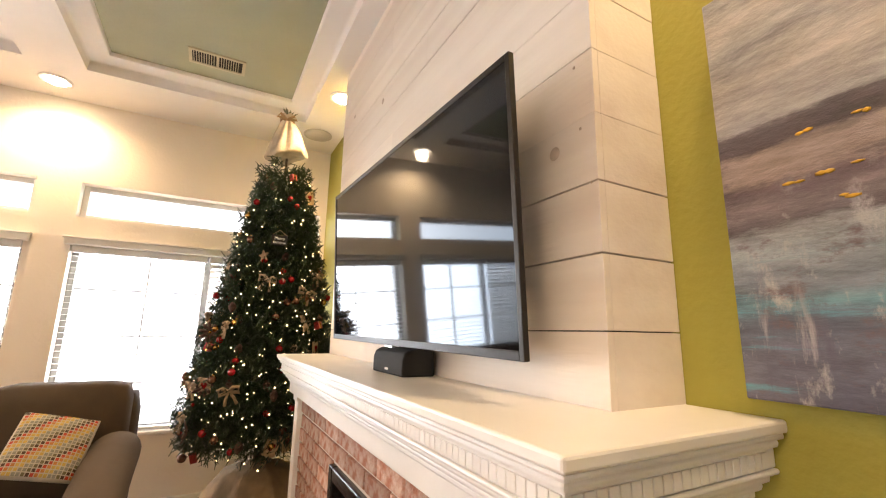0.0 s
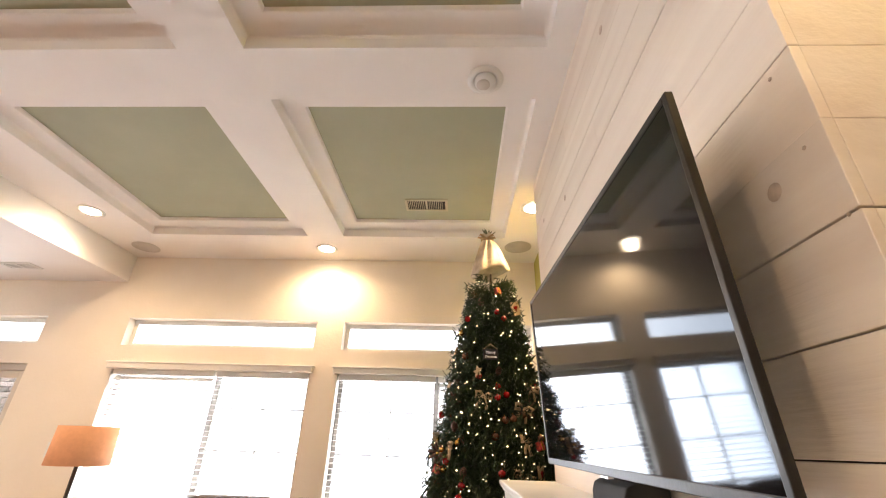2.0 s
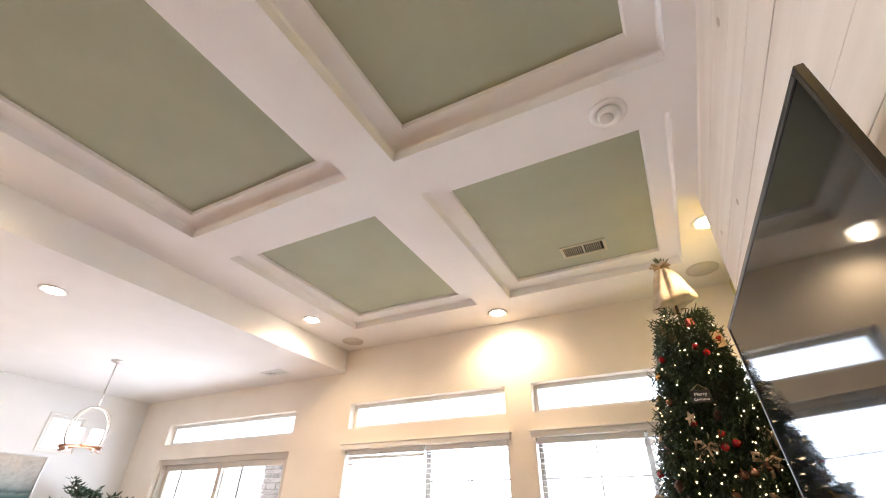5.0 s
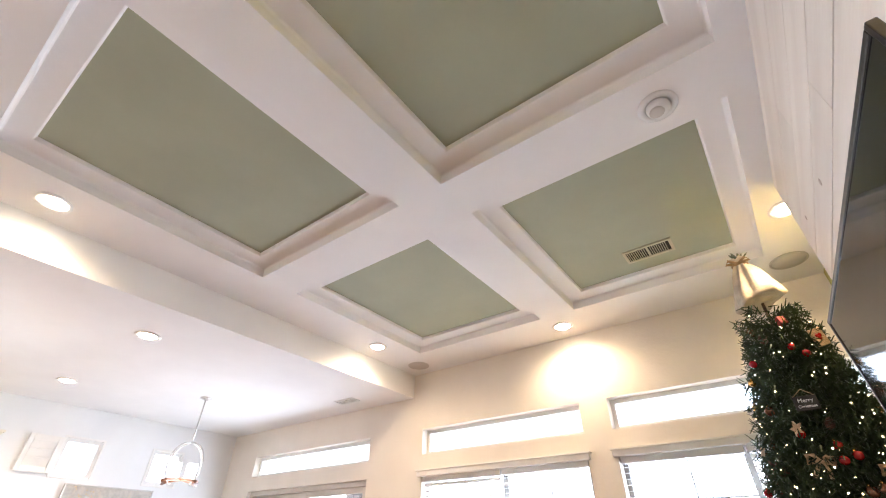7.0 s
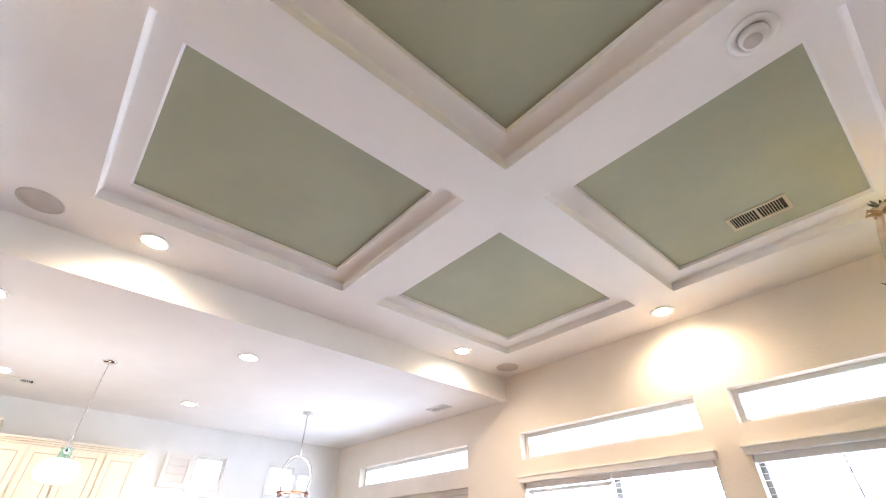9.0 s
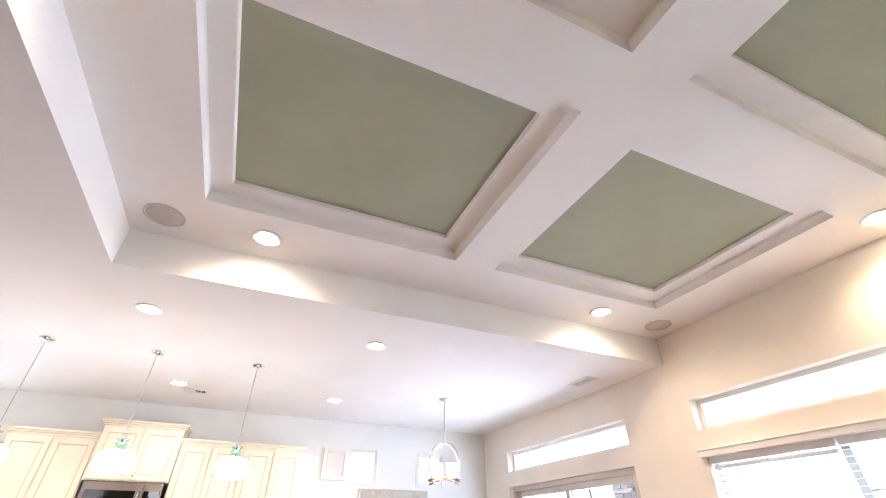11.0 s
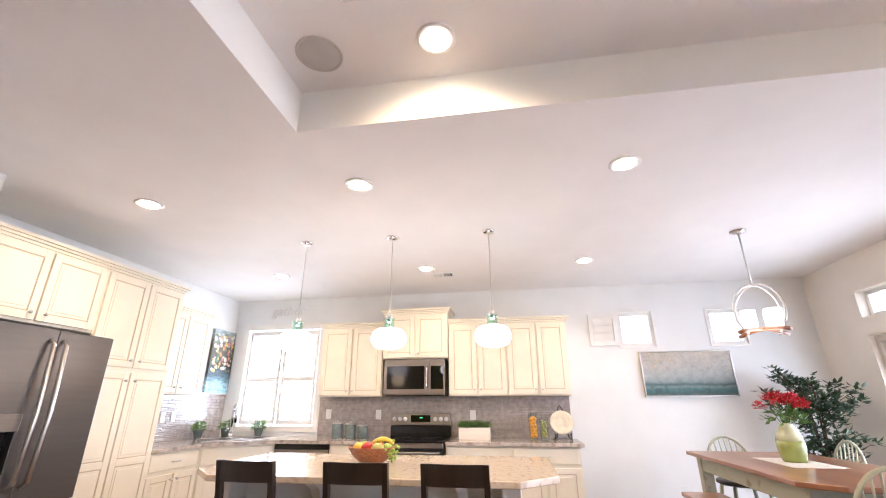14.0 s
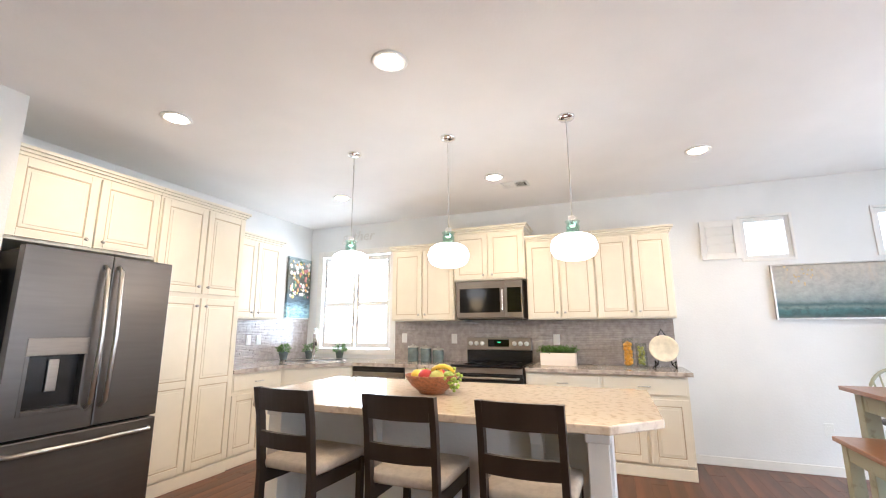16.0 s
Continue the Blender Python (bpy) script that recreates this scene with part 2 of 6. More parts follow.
def tube(bm, points, r, seg=8, r2=None):
    pts = [Vector(p) for p in points]
    rings = []
    for i, p in enumerate(pts):
        d = (pts[min(i + 1, len(pts) - 1)] - pts[max(i - 1, 0)]).normalized()
        a = d.cross(Vector((0.13, 0.31, 0.94)) if abs(d.z) < 0.9 else Vector((1, 0.1, 0))).normalized()
        b = d.cross(a)
        rad = r if r2 is None else r + (r2 - r) * i / (len(pts) - 1)
        rings.append([bm.verts.new(p + rad * (math.cos(2 * math.pi * k / seg) * a + math.sin(2 * math.pi * k / seg) * b)) for k in range(seg)])
    for a, b in zip(rings, rings[1:]):
        for k in range(seg):
            f = bm.faces.new((a[k], a[(k + 1) % seg], b[(k + 1) % seg], b[k]))
            f.smooth = True
    bm.faces.new(list(reversed(rings[0]))), bm.faces.new(rings[-1])
    return bm


def prism(bm, poly, z0, z1, bevel=0.0):
    lo = [bm.verts.new((x, y, z0)) for x, y in poly]
    hi = [bm.verts.new((x, y, z1)) for x, y in poly]
    fs = [bm.faces.new(list(reversed(lo))), bm.faces.new(hi)]
    for i in range(len(poly)):
        j = (i + 1) % len(poly)
        fs.append(bm.faces.new((lo[i], lo[j], hi[j], hi[i])))
    if bevel:
        bmesh.ops.bevel(bm, geom=list({e for f in fs for e in f.edges}), offset=bevel, segments=2, affect="EDGES", profile=0.5)
    return bm


def sphere(bm, x, y, z, r, sub=2, squash=(1, 1, 1)):
    q = bmesh.ops.create_icosphere(bm, subdivisions=sub, radius=r)
    bmesh.ops.transform(bm, matrix=Matrix.Translation((x, y, z)) @ Matrix.Diagonal((*squash, 1)), verts=q["verts"])
    for v in q["verts"]:
        for f in v.link_faces:
            f.smooth = True
    return bm


def B():
    return bmesh.new()


ORIGIN = {}


def thing(name, x, y, z, label="", category="", group="", kind=""):
    ob = new(name)
    ob.empty_display_size = 0.05
    ob.location = (x, y, z)
    ORIGIN[ob] = Vector((x, y, z))
    return tagged(ob, label, category, group, kind)


def part(name, bm, material, parent, label=""):
    """One mesh under a thing or a part; bm is in world places."""
    at = ORIGIN[parent]
    bmesh.ops.translate(bm, vec=-at, verts=bm.verts)
    bmesh.ops.recalc_face_normals(bm, faces=bm.faces)
    me = bpy.data.meshes.new(name)
    bm.to_mesh(me)
    bm.free()
    me.materials.append(material)
    ob = new(name, me)
    ob.parent = parent
    ORIGIN[ob] = at
    return tagged(ob, label)


def solid(name, bm, material, x=0, y=0, z=0, label="", category="", group="", kind=""):
    """One mesh as a top-level thing with its origin at x, y, z."""
    bmesh.ops.translate(bm, vec=(-x, -y, -z), verts=bm.verts)
    bmesh.ops.recalc_face_normals(bm, faces=bm.faces)
    me = bpy.data.meshes.new(name)
    bm.to_mesh(me)
    bm.free()
    me.materials.append(material)
    ob = new(name, me)
    ob.location = (x, y, z)
    ORIGIN[ob] = Vector((x, y, z))
    return tagged(ob, label, category, group, kind)


def pieces(name, me, places, parent):
    """Alike pieces on one mesh, objects of their own, under parent."""
    for m in places:
        ob = new(name, me)
        ob.parent = parent
        ob.matrix_basis = Matrix.Translation(-ORIGIN[parent]) @ m


def piece_mesh(name, bm, material):
    me = bpy.data.meshes.new(name)
    bmesh.ops.recalc_face_normals(bm, faces=bm.faces)
    bm.to_mesh(me)
    bm.free()
    me.materials.append(material)
    return me


def wall_mesh(axis, face, depth, a0, a1, z0, z1, holes):
    """A wall with openings that go through it; axis: the one along which it runs."""
    bm = B()
    cuts = sorted({a0, a1, *[h for q in holes for h in q[:2]]})
    for a, b in zip(cuts, cuts[1:]):
        mine = sorted([q for q in holes if q[0] <= a and q[1] >= b], key=lambda q: q[2])
        lo = z0
        for q in [*mine, None]:
            hi = z1 if q is None else q[2]
            if hi > lo + 1e-4:
                if axis == "x":
                    box(bm, a, b, face, face + depth, lo, hi)
                else:
                    box(bm, face, face + depth, a, b, lo, hi)
            lo = hi if q is None else q[3]
    bmesh.ops.remove_doubles(bm, verts=bm.verts, dist=1e-4)
    return bm

# ---- the large structure ----
EAST, WEST, SOUTH, FRIDGE_WALL = 1.18, -6.69, -2.11, -2.83
TX0, TY0 = -2.90, 0.035          # the tray's edges
WIN1, WIN2, SLIDE = (-2.75, -0.905), (-0.65, 1.12), (-5.98, -3.575)
SILL, HEAD, TR0, TR1, DHEAD = 0.55, 1.90, 2.105, 2.37, 1.92

holes = [(*WIN1, SILL, HEAD), (*WIN1, TR0, TR1), (*WIN2, SILL, HEAD), (*WIN2, TR0, TR1), (*SLIDE, 0.0, DHEAD), (*SLIDE, TR0, TR1)]
solid("wall_north", wall_mesh("x", NORTH, 0.2, WEST - 0.2, EAST + 0.2, 0, 3.3, holes), WALL, kind="structure", label="cream painted wall with windows and a sliding door", category="wall")
solid("wall_west", wall_mesh("y", WEST - 0.2, 0.2, FRIDGE_WALL - 0.2, NORTH, 0, 3.3, [(-2.60, -1.50, 1.02, 2.30), (2.49, 2.90, 1.955, 2.375), (3.54, 3.94, 1.955, 2.375)]), KWALL, kind="structure", label="white painted kitchen wall with small windows", category="wall")
solid("wall_east", wall_mesh("y", EAST, 0.2, SOUTH - 0.2, NORTH, 0, 3.3, []), OLIVE, kind="structure", label="olive green painted textured wall", category="wall")
solid("wall_south", wall_mesh("x", SOUTH - 0.75, 0.75, -3.02, EAST + 0.2, 0, 2.9, []), KWALL, kind="structure", label="white painted wall beside the refrigerator", category="wall")
solid("wall_kitchen", wall_mesh("x", FRIDGE_WALL - 0.2, 0.2, WEST - 0.2, -3.02, 0, 2.9, []), KWALL, kind="structure", label="white painted wall behind the cabinets", category="wall")
solid("floor", box(B(), WEST - 0.2, EAST + 0.2, FRIDGE_WALL - 0.2, NORTH + 0.2, -0.12, -0.004), DARK, kind="structure", label="dark red brown wood plank floor", category="floor")
bm = B()
box(bm, WEST - 0.2, TX0, FRIDGE_WALL - 0.2, NORTH + 0.2, LOW, 3.4)
box(bm, TX0, EAST + 0.2, FRIDGE_WALL - 0.2, TY0, LOW, 3.4)
solid("ceiling", bm, CEIL, kind="structure", label="smooth white painted ceiling", category="ceiling")

# the tray ceiling: beams with four coffers, each with two steps of trim round a green panel
CX_, CY_ = (-2.375, -0.935, -0.607, 0.833), (0.505, 2.185, 2.51, 4.16)
COFFERS = [(CX_[i], CX_[i + 1], CY_[j], CY_[j + 1]) for j in (2, 0) for i in (0, 2)]
bm = B()
xs, ys = [TX0, *CX_, EAST], [TY0, *CY_, NORTH]
for i in range(5):
    for j in range(5):
        if not (i in (1, 3) and j in (1, 3)):
            box(bm, xs[i], xs[i + 1], ys[j], ys[j + 1], TRAY, TRAY + 0.3)
bmesh.ops.remove_doubles(bm, verts=bm.verts, dist=1e-4)
for x0, x1, y0, y1 in COFFERS:
    steps = ((0, TRAY), (0.003, TRAY + 0.058), (0.007, TRAY + 0.066), (0.014, TRAY + 0.07), (0.13, TRAY + 0.073), (0.135, TRAY + 0.077), (0.138, TRAY + 0.09), (0.141, PANEL - 0.006))
    rings = []
    for inset, z in steps:
        rings.append([bm.verts.new(p) for p in ((x0 + inset, y0 + inset, z), (x1 - inset, y0 + inset, z), (x1 - inset, y1 - inset, z), (x0 + inset, y1 - inset, z))])
    for a, b in zip(rings, rings[1:]):
        for k in range(4):
            bm.faces.new((a[k], a[(k + 1) % 4], b[(k + 1) % 4], b[k]))
solid("ceiling_tray", bm, CEIL, kind="structure", label="white coffered tray ceiling with stepped trim", category="ceiling")
for x0, x1, y0, y1 in COFFERS:
    solid("ceiling_panel", box(B(), x0 + 0.08, x1 - 0.08, y0 + 0.08, y1 - 0.08, PANEL - 0.01, PANEL + 0.02), SAGE, kind="structure", label="sage green painted coffer panel", category="ceiling")

# baseboards
bm = B()
box(bm, WEST, WEST + 0.016, 1.86, NORTH, 0, 0.08, 0.004)
solid("baseboard", bm, TRIM, kind="structure", label="white painted baseboard", category="baseboard")
bm = B()
for a, b in ((WEST + 0.02, SLIDE[0] - 0.01), (SLIDE[1] + 0.01, EAST - 0.02)):
    box(bm, a, b, NORTH - 0.016, NORTH, 0, 0.08, 0.004)
solid("baseboard", bm, TRIM, kind="structure", label="white painted baseboard", category="baseboard")
solid("baseboard", box(B(), EAST - 0.016, EAST, SOUTH, 1.1, 0, 0.08, 0.004), TRIM, kind="structure", label="white painted baseboard", category="baseboard")

# ---- windows ----


def grid_window(name, x0, x1, z0, z1, uprights, rails, label, paint=None):
    paint = paint or SASH
    y = NORTH + 0.09
    w = thing(name, (x0 + x1) / 2, y, z0, label, "window", kind="structure")
    bm = B()
    for a, b, c, d in ((x0, x0 + 0.04, z0, z1), (x1 - 0.04, x1, z0, z1), (x0 + 0.04, x1 - 0.04, z0, z0 + 0.04), (x0 + 0.04, x1 - 0.04, z1 - 0.04, z1)):
        box(bm, a, b, y, y + 0.05, c, d, 0.004)
    part("window_frame", bm, paint, w)
    for u, wide in uprights:
        part("mullion", box(B(), u - wide / 2, u + wide / 2, y + 0.01, y + 0.045, z0 + 0.04, z1 - 0.04, 0.003), SASH, w)
    for r in rails:
        part("muntin", box(B(), x0 + 0.04, x1 - 0.04, y + 0.018, y + 0.03, r - 0.006, r + 0.006), SASH, w)
    edges = [x0 + 0.04] + [u for u, wide in uprights if wide > 0.03] + [x1 - 0.04]
    for a, b in zip(edges, edges[1:]):
        pane = part("pane", box(B(), a, b, y + 0.022, y + 0.026, z0 + 0.04, z1 - 0.04), PANE, w)
        pane.visible_shadow = False
    return w


ROWS = (1.58, 1.235, 0.89)
w1 = grid_window("window_1", *WIN1, SILL, HEAD, ((-1.78, 0.06), (-1.32, 0.012), (-2.26, 0.012)), ROWS, "taupe framed window with thin grille behind blinds")
w2 = grid_window("window_2", *WIN2, SILL, HEAD, ((0.25, 0.06), (-0.16, 0.012), (0.68, 0.012)), ROWS, "taupe framed window with thin grille beside the tree")
for n, (a, b) in (("window_3", WIN1), ("window_4", WIN2), ("window_5", SLIDE)):
    grid_window(n, a, b, TR0, TR1, (), (), "narrow clear transom window above", VINYL)
for a, b in (WIN1, WIN2):
    s = solid("window_sill", box(B(), a - 0.03, b + (0.03 if b < 1 else 0.0), NORTH - 0.035, NORTH + 0.088, SILL - 0.02, SILL + 0.004, 0.005), TRIM, kind="structure", label="white painted window sill", category="sill")


def blind(x0, x1, z0, z1, tilt, label):
    y = NORTH + 0.042
    b = thing("window_blind", (x0 + x1) / 2, y, z1, label, "blind")
    part("head_rail", box(B(), x0, x1, y - 0.03, y + 0.03, z1 - 0.055, z1, 0.004), BLIND, b)
    slat = B()
    box(slat, -(x1 - x0) / 2 + 0.006, (x1 - x0) / 2 - 0.006, -0.024, 0.024, -0.0015, 0.0015)
    me = piece_mesh("slat", slat, BLIND)
    n = int((z1 - z0 - 0.07) / 0.043)
    pieces("slat", me, [pose((x0 + x1) / 2, y, z1 - 0.08 - 0.043 * i, tilt) for i in range(n)], b)
    for u in (x0 + 0.12, (x0 + x1) / 2, x1 - 0.12):
        part("cord", box(B(), u - 0.0015, u + 0.0015, y - 0.026, y - 0.023, z0 + 0.02, z1 - 0.05), BLIND, b)
    part("bottom_rail", box(B(), x0 + 0.005, x1 - 0.005, y - 0.025, y + 0.025, z0 + 0.012, z0 + 0.03, 0.003), BLIND, b)
    return b


blind(-2.74, -1.79, SILL, HEAD - 0.004, 48, "white horizontal slat blind, lowered and tilted")
blind(-1.77, -0.915, SILL, HEAD - 0.004, 3, "white horizontal slat blind with slats level")
blind(-0.64, 0.24, SILL, HEAD - 0.004, 3, "white horizontal slat blind with slats level")
blind(0.26, 1.11, SILL, HEAD - 0.004, 48, "white horizontal slat blind, lowered and tilted")
for a, b in (WIN1, WIN2):
    bm = box(B(), a - 0.03, min(b + 0.03, EAST - 0.01), NORTH - 0.05, NORTH, HEAD - 0.012, HEAD + 0.04, 0.006)
    box(bm, a - 0.04, min(b + 0.04, EAST - 0.005), NORTH - 0.058, NORTH, HEAD + 0.036, HEAD + 0.05, 0.003)
    solid("blind_valance", bm, BLIND, (a + b) / 2, NORTH, HEAD, "white blind valance along the window head", "valance")

# sliding patio door
d = thing("door_1", sum(SLIDE) / 2, NORTH + 0.06, 0, "tan framed sliding glass patio door", "door", kind="structure")
bm = B()
for a, b, z0, z1 in ((SLIDE[0], SLIDE[0] + 0.05, 0, DHEAD), (SLIDE[1] - 0.05, SLIDE[1], 0, DHEAD), (SLIDE[0] + 0.05, SLIDE[1] - 0.05, DHEAD - 0.06, DHEAD), (SLIDE[0] + 0.05, SLIDE[1] - 0.05, 0, 0.03)):
    box(bm, a, b, NORTH + 0.05, NORTH + 0.16, z0, z1, 0.004)
part("door_frame", bm, TAN, d)
mid = sum(SLIDE) / 2
for a, b, y in ((SLIDE[0] + 0.05, mid + 0.04, NORTH + 0.11), (mid - 0.04, SLIDE[1] - 0.05, NORTH + 0.07)):
    bm = B()
    for p, q, z0, z1 in ((a, a + 0.07, 0.03, DHEAD - 0.06), (b - 0.07, b, 0.03, DHEAD - 0.06), (a + 0.07, b - 0.07, DHEAD - 0.13, DHEAD - 0.06), (a + 0.07, b - 0.07, 0.03, 0.13)):
        box(bm, p, q, y, y + 0.035, z0, z1, 0.004)
    leaf = part("sliding_panel", bm, TAN, d)
    pane = part("pane", box(B(), a + 0.07, b - 0.07, y + 0.014, y + 0.02, 0.13, DHEAD - 0.13), PANE, leaf)
    pane.visible_shadow = False
# slim dark upright bar outside each pane
for x in (-5.69, mid + 0.27):
    part("screen_stile", box(B(), x, x + 0.03, NORTH + 0.165, NORTH + 0.185, 0.03, DHEAD - 0.06, 0.003), SASH, d)
part("door_handle", box(B(), mid - 0.02, mid + 0.01, NORTH + 0.03, NORTH + 0.068, 0.9, 1.15, 0.006), BLACK, d)

# kitchen windows with shutters
KW = (-2.60, -1.50, 1.02, 2.30)


def kitchen_window(name, y0, y1, z0, z1, label):
    x = WEST - (0.13 if y0 < 0 else 0.06)
    w = thing(name, x, (y0 + y1) / 2, z0, label, "window", kind="structure")
    bm = B()
    for a, b, c, e in ((y0, y0 + 0.04, z0, z1), (y1 - 0.04, y1, z0, z1), (y0 + 0.04, y1 - 0.04, z0, z0 + 0.04), (y0 + 0.04, y1 - 0.04, z1 - 0.04, z1)):
        box(bm, x, x + 0.05, a, b, c, e, 0.004)
    part("window_frame", bm, VINYL, w)
    pane = part("pane", box(B(), x + 0.02, x + 0.024, y0 + 0.04, y1 - 0.04, z0 + 0.04, z1 - 0.04), PANE, w)
    pane.visible_shadow = False
    return w


kitchen_window("window_6", *KW, "white kitchen window behind plantation shutters")
kitchen_window("window_7", 2.49, 2.90, 1.955, 2.375, "small square window with open shutter")
kitchen_window("window_8", 3.54, 3.94, 1.955, 2.375, "small square window behind the chandelier")


def shutter(y0, y1, z0, z1, x, tilt, label, mid_rail=None, wide=0.06):
    s = thing("window_shutter", x, (y0 + y1) / 2, z0, label, "shutter")
    bm = B()
    rails = [(z0, z0 + 0.06), (z1 - 0.06, z1)] + ([(mid_rail - 0.03, mid_rail + 0.03)] if mid_rail else [])
    for a, b in ((y0, y0 + 0.045), (y1 - 0.045, y1)):
        box(bm, x, x + 0.028, a, b, z0, z1, 0.003)
    for a, b in rails:
        box(bm, x, x + 0.028, y0 + 0.045, y1 - 0.045, a, b, 0.003)
    part("shutter_frame", bm, TRIM, s)
    me = piece_mesh("louver", box(B(), -0.004, 0.004, -(y1 - y0) / 2 + 0.05, (y1 - y0) / 2 - 0.05, -wide / 2, wide / 2, 0.002), TRIM)
    spots = []
    for (a, b), (c, e) in zip(sorted(rails), sorted(rails)[1:]):
        k = max(2, round((c - b) / wide * 0.95))
        spots += [pose(x + 0.014, (y0 + y1) / 2, b + (c - b) * (i + 0.5) / k, 0, tilt, 0) for i in range(k)]
    pieces("louver", me, spots, s)
    return s


for a, b in ((-2.58, -2.06), (-2.04, -1.52)):
    shutter(a, b, 1.04, 2.28, WEST - 0.04, 78, "white plantation shutter with open louvers", 1.62)
bm = B()
for a, b, c, e in ((-2.68, -2.60, 0.95, 2.38), (-1.50, -1.42, 0.95, 2.38), (-2.60, -1.50, 2.30, 2.38), (-2.60, -1.50, 0.95, 1.02)):
    box(bm, WEST, WEST + 0.02, a, b, c, e, 0.004)
solid("trim", bm, TRIM, kind="structure", label="white casing round the kitchen window", category="trim")
shutter(2.125, 2.465, 1.965, 2.365, WEST + 0.012, 24, "white louvered shutter folded open on the wall", wide=0.1)
for y0, y1 in ((2.49, 2.90), (3.54, 3.94)):
    bm = B()
    for a, b, c, e in ((y0 - 0.022, y0, 1.93, 2.4), (y1, y1 + 0.022, 1.93, 2.4), (y0, y1, 2.375, 2.4), (y0, y1, 1.93, 1.955)):
        box(bm, WEST, WEST + 0.014, a, b, c, e, 0.003)
    solid("trim", bm, TRIM, kind="structure", label="white casing round a small window", category="trim")

# ---- outdoors ----
solid("backdrop", box(B(), -60, 60, 14.0, 14.1, -0.1, 40), GLOW, kind="structure", label="bright white hazy daylight outdoors", category="backdrop")
solid("backdrop", box(B(), -14.1, -14.0, -40, 13.9, -0.1, 40), GLOW, kind="structure", label="bright white hazy daylight outdoors", category="backdrop")
solid("ground", box(B(), -300, 300, -300, 300, -0.5, -0.125), CONCRETE, kind="structure", label="pale concrete patio and ground", category="ground")
c = thing("patio_column", -5.22, 6.32, -0.125, "stacked grey ledge stone patio column", "column")
part("core", box(B(), -5.41, -5.03, 6.13, 6.51, -0.125, 1.96), CONCRETE, c)
rng = random.Random(4)
me = piece_mesh("stone", box(B(), -0.5, 0.5, -0.5, 0.5, -0.5, 0.5, 0.06), STONE)
spots, z = [], -0.125
while z < 1.95:
    h = rng.uniform(0.05, 0.095)
    for axis in range(2):
        for s in (-1, 1):
            a = -0.22
            while a < 0.21:
                w = min(rng.uniform(0.1, 0.22), 0.22 - a)
                o = s * (0.205 + rng.uniform(-0.012, 0.012))
                m = Matrix.Translation((-5.22 + (o if axis else a + w / 2), 6.32 + (a + w / 2 if axis else o), z + h / 2))
                spots.append(m @ Matrix.Diagonal((0.07 if axis else w - 0.006, w - 0.006 if axis else 0.07, h - 0.006, 1)))
                a += w
    z += h
pieces("stone", me, spots, c)
part("post", box(B(), -5.34, -5.10, 6.20, 6.44, 1.96, 2.9, 0.01), STUCCO, c)

# ---- ceiling fixtures ----


def downlight(x, y, z):
    d = thing("recessed_downlight", x, y, z, "round white recessed downlight, lit warm", "downlight", "recessed ceiling lights")
    part("trim_ring", lathe(B(), ((0.065, 0.0), (0.098, 0.0), (0.1, -0.006), (0.092, -0.011), (0.068, -0.006), (0.065, 0.0)), x, y, z, 32), WHITE, d)
    part("lens", lathe(B(), ((0.001, -0.001), (0.066, -0.001), (0.066, -0.006), (0.05, -0.016), (0.001, -0.022)), x, y, z, 24), BULB, d, "glowing frosted lens")


for x, y in TRAY_LIGHTS:
    downlight(x, y, TRAY)
for x, y in LOW_LIGHTS:
    downlight(x, y, LOW)
for x, y in ((-2.64, 0.265), (-2.63, 4.445), (0.975, 4.34)):
    s = thing("ceiling_speaker", x, y, TRAY, "round off-white in-ceiling speaker grille", "speaker", "ceiling speakers")
    part("rim", lathe(B(), ((0.108, 0), (0.122, 0), (0.122, -0.004), (0.108, -0.006), (0.108, 0)), x, y, TRAY, 32), GRILLE, s)
    part("grille", lathe(B(), ((0.002, -0.001), (0.107, -0.001), (0.106, -0.004), (0.002, -0.007)), x, y, TRAY, 32), GRILLE, s)
sx, sy = 0.555, 2.375
s = thing("adjustable_spotlight", sx, sy, TRAY, "white round tilted eyeball spotlight, unlit", "spotlight")
part("trim_ring", lathe(B(), ((0.055, 0), (0.09, 0), (0.092, -0.008), (0.07, -0.016), (0.058, -0.01), (0.055, 0)), sx, sy, TRAY, 32), WHITE, s)
ball = part("eyeball", sphere(B(), sx, sy, TRAY - 0.018, 0.055, 3, (1, 1, 0.8)), WHITE, s)
part("bulb_face", lathe(B(), ((0.002, -0.001), (0.032, 0), (0.034, -0.006), (0.026, -0.012), (0.002, -0.014)), sx - 0.012, sy - 0.02, TRAY - 0.055, 20), GRILLE, ball)


